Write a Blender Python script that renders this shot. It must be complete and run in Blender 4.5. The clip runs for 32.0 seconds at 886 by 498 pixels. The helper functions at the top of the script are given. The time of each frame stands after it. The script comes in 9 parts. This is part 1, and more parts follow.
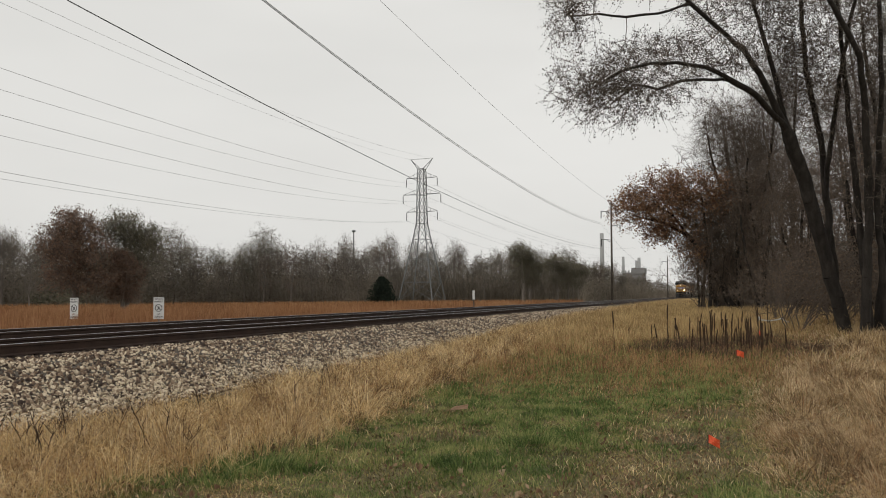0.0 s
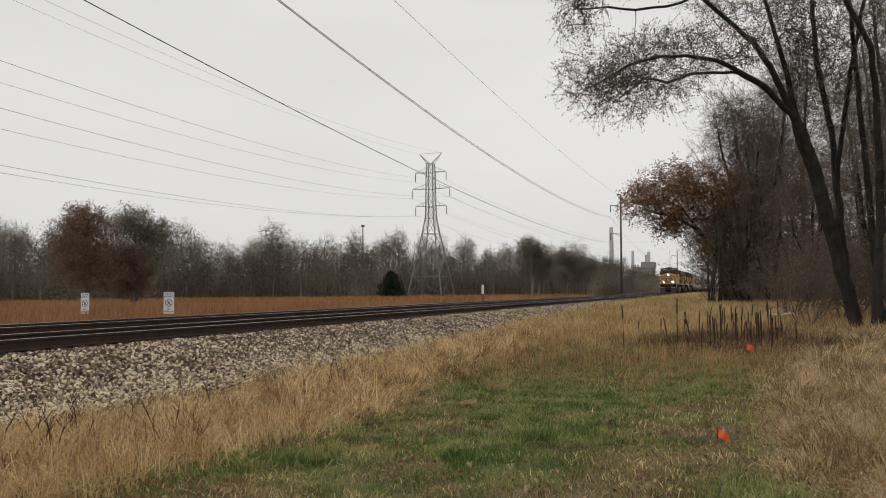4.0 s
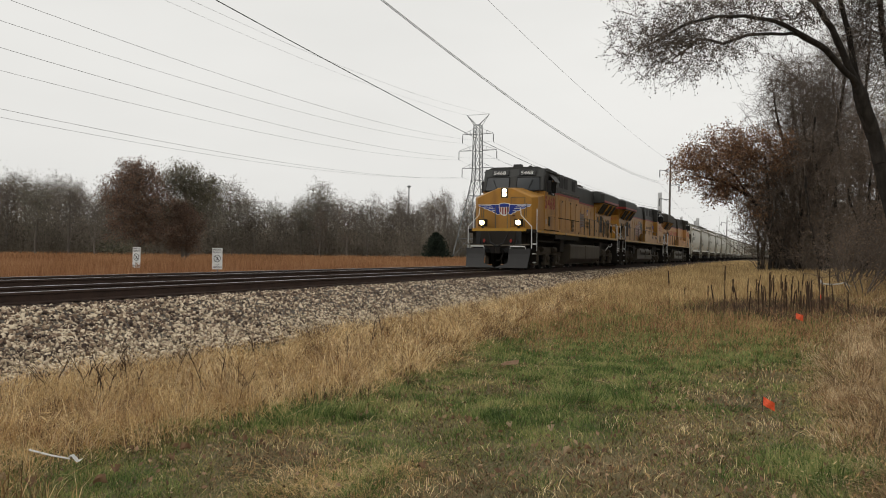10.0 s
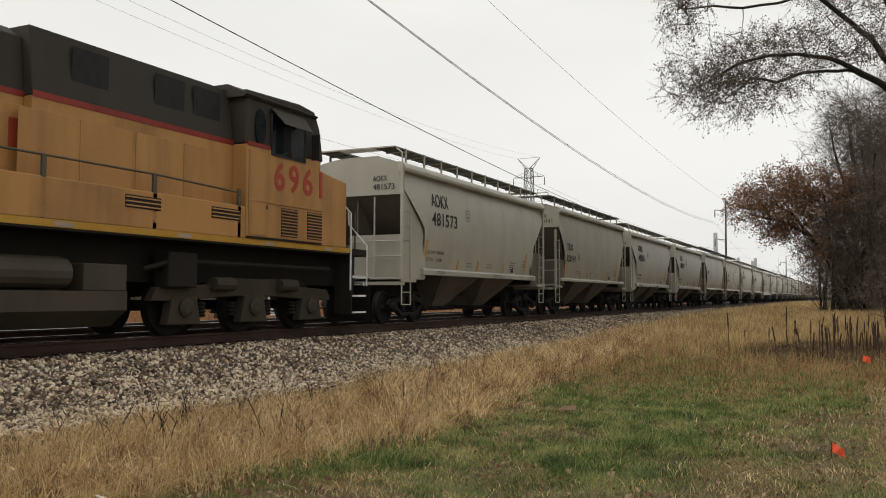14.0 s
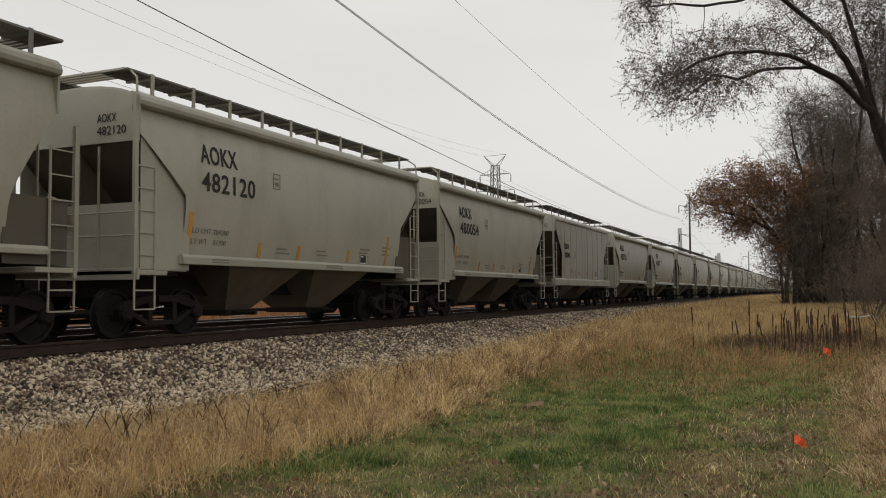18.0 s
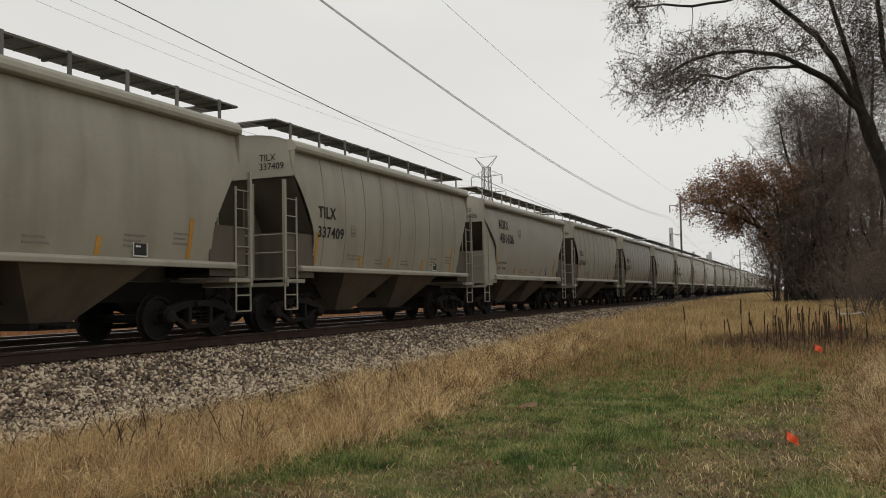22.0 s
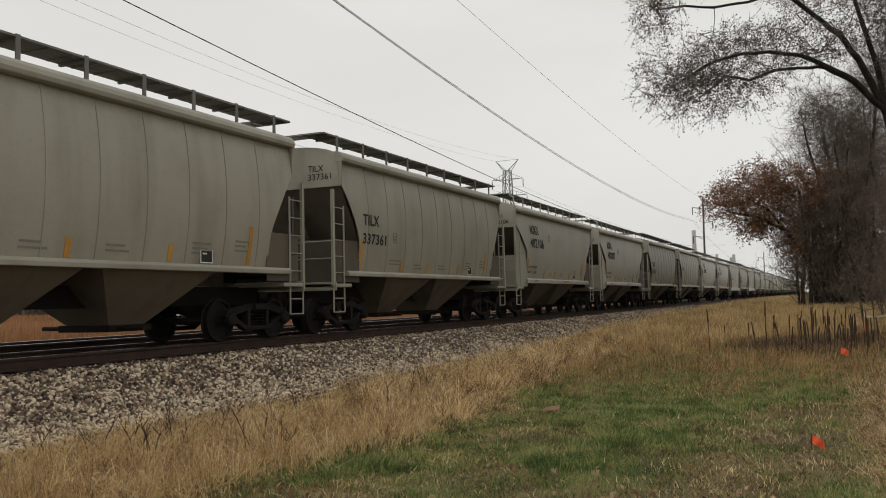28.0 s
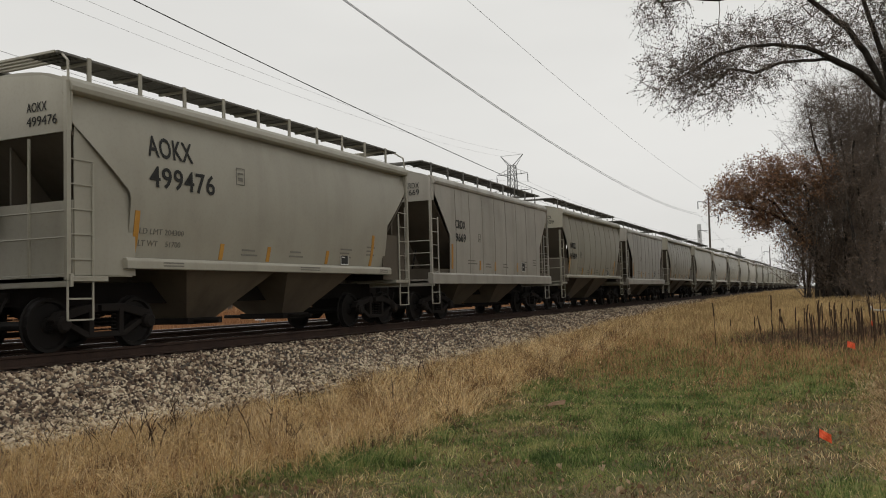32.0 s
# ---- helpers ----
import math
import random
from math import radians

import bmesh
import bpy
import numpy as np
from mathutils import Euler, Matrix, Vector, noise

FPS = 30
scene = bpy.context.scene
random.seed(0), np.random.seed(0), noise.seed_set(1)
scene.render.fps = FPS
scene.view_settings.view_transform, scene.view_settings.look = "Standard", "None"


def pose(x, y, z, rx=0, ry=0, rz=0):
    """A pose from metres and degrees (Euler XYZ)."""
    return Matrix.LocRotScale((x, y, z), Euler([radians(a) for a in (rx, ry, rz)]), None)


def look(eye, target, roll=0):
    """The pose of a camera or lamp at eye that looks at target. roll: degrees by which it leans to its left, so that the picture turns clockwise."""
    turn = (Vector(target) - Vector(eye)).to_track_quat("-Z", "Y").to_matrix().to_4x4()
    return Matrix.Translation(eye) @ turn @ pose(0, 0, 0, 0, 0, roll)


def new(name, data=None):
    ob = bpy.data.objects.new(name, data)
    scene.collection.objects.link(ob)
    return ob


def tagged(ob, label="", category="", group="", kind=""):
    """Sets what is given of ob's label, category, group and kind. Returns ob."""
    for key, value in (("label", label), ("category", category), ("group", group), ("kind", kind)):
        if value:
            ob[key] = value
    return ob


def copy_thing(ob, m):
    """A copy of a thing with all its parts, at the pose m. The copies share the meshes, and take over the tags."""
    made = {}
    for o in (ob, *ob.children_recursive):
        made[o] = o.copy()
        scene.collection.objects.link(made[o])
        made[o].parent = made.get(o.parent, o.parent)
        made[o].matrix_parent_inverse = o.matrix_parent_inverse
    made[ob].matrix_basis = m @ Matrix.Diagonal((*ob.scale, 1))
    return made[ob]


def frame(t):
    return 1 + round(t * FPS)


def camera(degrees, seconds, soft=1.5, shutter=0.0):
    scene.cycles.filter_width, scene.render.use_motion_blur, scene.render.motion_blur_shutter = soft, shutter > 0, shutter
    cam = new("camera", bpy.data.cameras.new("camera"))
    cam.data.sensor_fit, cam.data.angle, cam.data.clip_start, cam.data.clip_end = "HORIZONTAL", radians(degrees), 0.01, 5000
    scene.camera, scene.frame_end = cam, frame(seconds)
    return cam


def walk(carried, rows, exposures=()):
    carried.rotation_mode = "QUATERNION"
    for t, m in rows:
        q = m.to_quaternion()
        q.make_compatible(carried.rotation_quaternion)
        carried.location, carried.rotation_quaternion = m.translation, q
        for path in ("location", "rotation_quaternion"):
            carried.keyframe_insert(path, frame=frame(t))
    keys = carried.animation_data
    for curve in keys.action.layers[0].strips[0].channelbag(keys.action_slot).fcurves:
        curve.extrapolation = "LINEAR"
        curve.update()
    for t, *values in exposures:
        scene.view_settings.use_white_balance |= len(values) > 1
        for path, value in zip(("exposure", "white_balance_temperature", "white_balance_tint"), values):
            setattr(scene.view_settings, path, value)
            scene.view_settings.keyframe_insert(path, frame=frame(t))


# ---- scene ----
# Metres; y runs along the railway, away from the viewer; x to the right; z up from the grass underfoot.
RAIL_Z = 0.78          # top of the rails
TRACK_X = (-11.8, -15.95)


def held(x, y, z, yaw, pitch, roll):
    return pose(x, y, z, 90 + pitch, 0, yaw) @ pose(0, 0, 0, 0, 0, -roll)


# seconds, x, y, z, yaw, pitch, roll of the hand-held camera
PATH = (
    (0.0, -0.001, -0.010, 1.512, 18.36, 3.21, 0.34),
    (0.5, -0.001, -0.006, 1.508, 18.24, 2.98, 0.18),
    (1.0, -0.005, -0.017, 1.508, 18.55, 2.81, 0.20),
    (1.5, -0.002, -0.008, 1.512, 18.61, 2.86, 0.17),
    (2.0, 0.003, -0.002, 1.512, 18.62, 2.91, 0.21),
    (2.5, 0.006, -0.008, 1.510, 18.66, 2.94, 0.15),
    (4.5, 0.004, 0.000, 1.508, 19.18, 2.68, 0.62),
    (5.0, 0.005, 0.006, 1.506, 19.55, 2.36, 0.57),
    (5.5, 0.003, 0.006, 1.506, 19.83, 2.11, 0.35),
    (6.0, 0.004, 0.007, 1.503, 19.78, 1.69, -0.03),
    (6.5, 0.013, 0.023, 1.501, 18.47, 0.85, -0.01),
    (7.0, 0.017, 0.037, 1.506, 18.75, 1.09, 0.25),
    (7.5, 0.009, 0.030, 1.499, 19.71, 0.90, -0.32),
    (8.0, 0.005, 0.034, 1.490, 19.89, 0.26, -0.78),
    (8.5, 0.007, 0.034, 1.491, 19.78, 0.06, -0.86),
    (9.0, 0.008, 0.044, 1.492, 20.10, -0.06, -0.86),
    (9.5, 0.000, 0.040, 1.491, 21.00, 0.09, -0.80),
    (10.0, 0.000, 0.037, 1.488, 22.03, 0.26, -0.83),
    (10.5, -0.003, 0.047, 1.486, 23.33, 0.09, -0.68),
    (11.0, 0.005, -0.000, 1.495, 24.14, 0.30, -0.43),
    (11.5, -0.001, 0.015, 1.495, 24.73, 1.10, -0.19),
    (12.0, 0.003, 0.021, 1.499, 25.06, 1.97, 0.28),
    (12.5, 0.000, 0.014, 1.500, 24.95, 2.20, 0.39),
    (13.0, -0.010, 0.010, 1.497, 25.25, 2.32, 0.27),
    (13.5, -0.014, 0.000, 1.498, 25.76, 2.71, 0.04),
    (14.0, -0.014, -0.005, 1.498, 25.58, 3.19, -0.21),
    (14.5, -0.005, 0.008, 1.498, 24.69, 3.41, -0.11),
    (15.0, -0.004, 0.004, 1.495, 23.90, 3.41, 0.08),
    (15.5, 0.000, 0.003, 1.504, 23.57, 3.10, 0.12),
    (17.5, -0.004, 0.004, 1.501, 23.26, 2.90, 0.20),
    (18.0, -0.004, 0.002, 1.499, 23.37, 3.03, 0.47),
    (18.5, -0.014, 0.005, 1.500, 23.18, 3.46, -0.01),
    (19.0, -0.004, 0.006, 1.505, 22.92, 3.57, 0.26),
    (19.5, 0.006, -0.011, 1.506, 22.70, 3.54, 0.22),
    (20.0, -0.008, -0.007, 1.502, 22.79, 3.51, -0.04),
    (20.5, -0.007, -0.009, 1.503, 22.81, 3.30, 0.44),
    (21.0, 0.001, -0.005, 1.504, 22.97, 3.17, 0.83),
    (21.5, -0.001, -0.009, 1.502, 22.78, 3.26, 0.87),
    (22.0, -0.000, -0.014, 1.502, 22.83, 3.17, 1.18),
    (22.5, -0.001, -0.018, 1.498, 23.07, 3.28, 0.98),
    (23.0, 0.004, -0.012, 1.501, 23.11, 3.28, 0.94),
    (23.5, 0.002, -0.002, 1.500, 23.46, 3.31, 1.04),
    (24.0, -0.006, -0.002, 1.496, 23.62, 3.14, 1.24),
    (24.5, -0.004, -0.010, 1.503, 23.79, 3.18, 1.22),
    (25.0, 0.001, -0.022, 1.503, 23.72, 3.34, 1.15),
    (25.5, 0.004, -0.031, 1.501, 23.72, 3.54, 1.15),
    (27.5, 0.007, -0.032, 1.502, 24.47, 3.63, 1.29),
    (28.0, 0.004, -0.037, 1.499, 24.26, 3.45, 1.33),
    (28.5, 0.008, -0.040, 1.500, 24.40, 3.28, 1.24),
    (29.0, 0.011, -0.037, 1.497, 24.64, 3.29, 1.33),
    (29.5, 0.009, -0.029, 1.504, 24.71, 3.25, 1.41),
    (30.0, 0.004, -0.037, 1.501, 24.66, 3.12, 1.30),
    (30.5, 0.005, -0.024, 1.497, 24.49, 3.04, 1.29),
    (31.0, 0.001, -0.013, 1.495, 24.50, 2.99, 1.31),
    (31.5, 0.005, -0.011, 1.497, 24.62, 3.08, 1.59),
    (32.0, -0.002, -0.006, 1.496, 24.61, 3.14, 1.59),
)
cam = camera(55.2, 32.0, soft=1.0)
# the clip's camera opens up while the bright engines pass
walk(cam, [(r[0], held(*r[1:])) for r in PATH], [(0, 0.0), (6, 0.02), (8, 0.1), (11, 0.13), (12, 0.22), (14.2, 0.22), (15, -0.06), (16, 0.0), (18, 0.0), (32, 0.0)])

# ---- overcast sky and soft sun ----
world = bpy.data.worlds.new("overcast")
scene.world = world
world.use_nodes = True
wn, wl = world.node_tree.nodes, world.node_tree.links
wn.clear()
sky = wn.new("ShaderNodeTexSky")
sky.sky_type, sky.sun_disc = "NISHITA", False
sky.sun_elevation, sky.sun_rotation = radians(38), radians(200)
sky.air_density, sky.dust_density = 1.0, 6.0
grey = wn.new("ShaderNodeHueSaturation")
grey.inputs["Saturation"].default_value = 0.1
grey.inputs["Value"].default_value = 0.10
wl.new(sky.outputs[0], grey.inputs["Color"])
geo = wn.new("ShaderNodeTexCoord")
cloud = wn.new("ShaderNodeTexNoise")
cloud.inputs["Scale"].default_value, cloud.inputs["Detail"].default_value = 1.6, 4.0
squash = wn.new("ShaderNodeMapping")
squash.inputs["Scale"].default_value = (1, 1, 3.5)
wl.new(geo.outputs["Generated"], squash.inputs["Vector"])
wl.new(squash.outputs[0], cloud.inputs["Vector"])
ramp = wn.new("ShaderNodeValToRGB")
ramp.color_ramp.elements[0].position, ramp.color_ramp.elements[1].position = 0.3, 0.7
ramp.color_ramp.elements[0].color = (0.715, 0.709, 0.682, 1)
ramp.color_ramp.elements[1].color = (0.82, 0.812, 0.782, 1)
wl.new(cloud.outputs["Fac"], ramp.inputs["Fac"])
veil = wn.new("ShaderNodeMix")
veil.data_type = "RGBA"
veil.inputs["Factor"].default_value = 0.93
wl.new(grey.outputs[0], veil.inputs["A"])
wl.new(ramp.outputs[0], veil.inputs["B"])
back = wn.new("ShaderNodeBackground")
back.inputs["Strength"].default_value = 1.0
wl.new(veil.outputs["Result"], back.inputs["Color"])
wo = wn.new("ShaderNodeOutputWorld")
wl.new(back.outputs[0], wo.inputs["Surface"])

sun_data = bpy.data.lights.new("sun", "SUN")
sun_data.energy, sun_data.angle, sun_data.color = 0.6, radians(40), (1.0, 0.97, 0.92)
sun = new("sun", sun_data)
sun.matrix_world = look((-45, -60, 70), (0, 0, 0))
scene.view_settings.exposure = 0.0


# ---- materials ----
def material(name, stops, scale=4.0, rough=0.8, metal=0.0, bump=0.2, fine=8.0, island=0.0, stretch=(1, 1, 1), spec=0.3, obj=0.0, leafy=0.0, gain=1.0):
    """A surface whose colour wanders between the stops at two scales; island / obj: how far single pieces differ; gain: how strongly patches differ."""
    m = bpy.data.materials.new(name)
    m.use_nodes = True
    n, l = m.node_tree.nodes, m.node_tree.links
    b = n["Principled BSDF"]
    tc = n.new("ShaderNodeTexCoord")
    mp = n.new("ShaderNodeMapping")
    mp.inputs["Scale"].default_value = stretch
    l.new(tc.outputs["Object"], mp.inputs["Vector"])
    big = n.new("ShaderNodeTexNoise")
    big.inputs["Scale"].default_value, big.inputs["Detail"].default_value = scale, 5.0
    small = n.new("ShaderNodeTexNoise")
    small.inputs["Scale"].default_value, small.inputs["Detail"].default_value = scale * fine, 3.0
    l.new(mp.outputs[0], big.inputs["Vector"])
    l.new(mp.outputs[0], small.inputs["Vector"])
    mix = n.new("ShaderNodeMath")
    mix.operation = "MULTIPLY_ADD"
    l.new(small.outputs["Fac"], mix.inputs[0])
    mix.inputs[1].default_value = 0.4
    wide = n.new("ShaderNodeMath")
    wide.operation = "MULTIPLY_ADD"
    l.new(big.outputs["Fac"], wide.inputs[0])
    wide.inputs[1].default_value, wide.inputs[2].default_value = gain, 0.5 * (1 - gain)
    l.new(wide.outputs[0], mix.inputs[2])
    last = mix.outputs[0]
    for amount, kind in ((island, "island"), (obj, "obj")):
        if amount:
            src = n.new("ShaderNodeNewGeometry") if kind == "island" else n.new("ShaderNodeObjectInfo")
            add = n.new("ShaderNodeMath")
            add.operation = "MULTIPLY_ADD"
            l.new(src.outputs["Random Per Island" if kind == "island" else "Random"], add.inputs[0])
            add.inputs[1].default_value = amount
            l.new(last, add.inputs[2])
            sub = n.new("ShaderNodeMath")
            sub.operation = "SUBTRACT"
            l.new(add.outputs[0], sub.inputs[0])
            sub.inputs[1].default_value = amount / 2
            last = sub.outputs[0]
    r = n.new("ShaderNodeValToRGB")
    el = r.color_ramp.elements
    k = len(stops)
    lo, hi = (0.4, 1.0)
    el[0].position, el[0].color = lo, (*stops[0], 1)
    el[1].position, el[1].color = hi, (*stops[-1], 1)
    for i in range(1, k - 1):
        e = el.new(lo + (hi - lo) * i / (k - 1))
        e.color = (*stops[i], 1)
    l.new(last, r.inputs["Fac"])
    l.new(r.outputs[0], b.inputs["Base Color"])
    b.inputs["Roughness"].default_value, b.inputs["Metallic"].default_value = rough, metal
    b.inputs["Specular IOR Level"].default_value = spec
    if bump:
        bp = n.new("ShaderNodeBump")
        bp.inputs["Strength"].default_value, bp.inputs["Distance"].default_value = bump, 0.02
        l.new(small.outputs["Fac"], bp.inputs["Height"])
        l.new(bp.outputs[0], b.inputs["Normal"])
    if leafy:      # thin blades let part of the light through
        tr, mx = n.new("ShaderNodeBsdfTranslucent"), n.new("ShaderNodeMixShader")
        l.new(r.outputs[0], tr.inputs["Color"])
        mx.inputs[0].default_value = leafy
        l.new(b.outputs[0], mx.inputs[1])
        l.new(tr.outputs[0], mx.inputs[2])
        l.new(mx.outputs[0], n["Material Output"].inputs[0])
    return m


def weathered(name, base, dirt, low=1.0, rough=0.55, streak=0.5, spec=0.3, grime=0.9, varied=0.35):
    """Painted steel with streaks of dirt that run down it and patches that have faded; low is the grimy height above the rail."""
    m = bpy.data.materials.new(name)
    m.use_nodes = True
    n, l = m.node_tree.nodes, m.node_tree.links
    b = n["Principled BSDF"]
    tc = n.new("ShaderNodeTexCoord")

    def noisy(scale, detail, stretch):
        mp = n.new("ShaderNodeMapping")
        mp.inputs["Scale"].default_value = stretch
        info = n.new("ShaderNodeObjectInfo")
        off = n.new("ShaderNodeVectorMath")
        off.operation = "MULTIPLY_ADD"
        off.inputs[1].default_value = (37, 53, 11)
        l.new(info.outputs["Random"], off.inputs[0])
        l.new(tc.outputs["Object"], off.inputs[2])
        l.new(off.outputs[0], mp.inputs["Vector"])
        t = n.new("ShaderNodeTexNoise")
        t.inputs["Scale"].default_value, t.inputs["Detail"].default_value = scale, detail
        l.new(mp.outputs[0], t.inputs["Vector"])
        return t.outputs["Fac"]

    runs = noisy(1.0, 4, (1.7, 1.7, 0.16))
    patch = noisy(0.9, 6, (1, 1, 1))
    grain = noisy(18, 3, (1, 1, 1))

    def calc(op, a, c, d=None):
        q = n.new("ShaderNodeMath")
        q.operation = op
        q.use_clamp = op != "MULTIPLY_ADD"
        for i, v in enumerate((a, c, d)):
            if v is None:
                continue
            if isinstance(v, (int, float)):
                q.inputs[i].default_value = v
            else:
                l.new(v, q.inputs[i])
        return q.outputs[0]

    s = calc("MULTIPLY", calc("SUBTRACT", runs, 0.48), 4.0)
    p = calc("MULTIPLY", calc("SUBTRACT", patch, 0.45), 3.0)
    amount = calc("MULTIPLY_ADD", s, streak, calc("MULTIPLY", p, 0.35))
    amount = calc("ADD", amount, calc("MULTIPLY", calc("SUBTRACT", grain, 0.5), 0.5))
    info = n.new("ShaderNodeObjectInfo")
    amount = calc("MULTIPLY", amount, calc("MULTIPLY_ADD", info.outputs["Random"], varied, 0.75))
    mixc = n.new("ShaderNodeMix")
    mixc.data_type = "RGBA"
    mixc.inputs["A"].default_value, mixc.inputs["B"].default_value = (*base, 1), (*dirt, 1)
    l.new(amount, mixc.inputs["Factor"])
    hsv = n.new("ShaderNodeHueSaturation")
    l.new(mixc.outputs["Result"], hsv.inputs["Color"])
    l.new(calc("MULTIPLY_ADD", info.outputs["Random"], varied * 0.6, 1 - varied * 0.3), hsv.inputs["Value"])
    l.new(hsv.outputs[0], b.inputs["Base Color"])
    b.inputs["Roughness"].default_value = rough
    b.inputs["Specular IOR Level"].default_value = spec
    bp = n.new("ShaderNodeBump")
    bp.inputs["Strength"].default_value, bp.inputs["Distance"].default_value = 0.12, 0.01
    l.new(patch, bp.inputs["Height"])
    l.new(bp.outputs[0], b.inputs["Normal"])
    return m


def lamp_glow(name, colour, strength):
    m = bpy.data.materials.new(name)
    m.use_nodes = True
    b = m.node_tree.nodes["Principled BSDF"]
    b.inputs["Base Color"].default_value = (*colour, 1)
    b.inputs["Emission Color"].default_value = (*colour, 1)
    b.inputs["Emission Strength"].default_value = strength
    return m


def plain_glass(name, tint=(0.03, 0.035, 0.04)):
    m = bpy.data.materials.new(name)
    m.use_nodes = True
    b = m.node_tree.nodes["Principled BSDF"]
    b.inputs["Base Color"].default_value = (*tint, 1)
    b.inputs["Roughness"].default_value = 0.06
    b.inputs["Specular IOR Level"].default_value = 0.3
    return m


M = {
    "soil": material("soil", ((0.075, 0.075, 0.032), (0.13, 0.11, 0.052), (0.21, 0.165, 0.085)), 0.9, 0.95, bump=0.6, fine=14),
    "ballast_bed": material("ballast_bed", ((0.03, 0.025, 0.02), (0.09, 0.075, 0.06), (0.16, 0.135, 0.105)), 9.0, 0.95, bump=1.0, fine=3),
    "stone": material("ballast_stone", ((0.055, 0.038, 0.03), (0.15, 0.1, 0.07), (0.25, 0.175, 0.118), (0.4, 0.315, 0.222), (0.68, 0.57, 0.42)), 1.5, 0.9, bump=0.35, island=0.85, obj=0.0),
    "stone_single": material("ballast_stone_single", ((0.055, 0.038, 0.03), (0.15, 0.1, 0.07), (0.25, 0.175, 0.118), (0.4, 0.315, 0.222), (0.68, 0.57, 0.42)), 1.5, 0.9, bump=0.35, obj=0.85),
    "gravel": material("pale_gravel", ((0.22, 0.17, 0.115), (0.5, 0.405, 0.28), (0.8, 0.69, 0.51)), 1.5, 0.9, bump=0.3, island=0.6),
    "rail_side": material("rail_rust", ((0.028, 0.017, 0.013), (0.06, 0.035, 0.025)), 3.0, 0.8, bump=0.2),
    "rail_head": material("rail_polish", ((0.42, 0.42, 0.43), (0.62, 0.62, 0.62)), 2.0, 0.22, 1.0, bump=0.02),
    "tie": material("creosoted_wood", ((0.022, 0.016, 0.013), (0.055, 0.036, 0.027), (0.09, 0.065, 0.05)), 3.0, 0.9, bump=0.5, stretch=(1, 8, 4), obj=0.3),
    "hopper_a": weathered("hopper_grey", (0.372, 0.352, 0.29), (0.2, 0.178, 0.136), streak=0.24, spec=0.4, rough=0.45),
    "hopper_b": weathered("hopper_tan_grey", (0.328, 0.308, 0.245), (0.158, 0.139, 0.103), streak=0.36, spec=0.4, rough=0.45),
    "hopper_c": weathered("hopper_pale", (0.367, 0.345, 0.3), (0.173, 0.155, 0.12), streak=0.5, spec=0.4, rough=0.45),
    # darkened to carry the shade of the end recesses, besides grime
    "hopper_shaded": weathered("slope_sheet_shade_grime", (0.119, 0.101, 0.0783), (0.056, 0.0469, 0.0378), streak=0.5, spec=0.15),
    # darker than the sides: underside shade mixed in with dust
    "hopper_bay": weathered("discharge_bay_shade_dust", (0.154, 0.127, 0.0945), (0.07, 0.058, 0.0446), streak=0.5, spec=0.15),
    "truck_steel": weathered("truck_grime", (0.019, 0.016, 0.0145), (0.0126, 0.011, 0.00945), rough=0.8, spec=0.15),
    "wheel_steel": weathered("wheel_steel", (0.016, 0.014, 0.013), (0.009, 0.008, 0.008), rough=0.7, spec=0.2),
    "grating": weathered("roof_grating", (0.2, 0.195, 0.18), (0.1, 0.095, 0.085), spec=0.15),
    "black_ink": material("black_lettering", ((0.018, 0.018, 0.017), (0.03, 0.03, 0.028)), 5.0, 0.7, bump=0.0),
    "faint_ink": material("faded_lettering", ((0.16, 0.15, 0.13), (0.22, 0.21, 0.18)), 5.0, 0.8, bump=0.0),
    "amber_tape": material("amber_reflector_tape", ((0.42, 0.2, 0.035), (0.55, 0.29, 0.06)), 6.0, 0.6, bump=0.0, obj=0.5),
    "white_ink": material("white_lettering", ((0.6, 0.6, 0.57), (0.72, 0.72, 0.7)), 5.0, 0.6, bump=0.0),
}


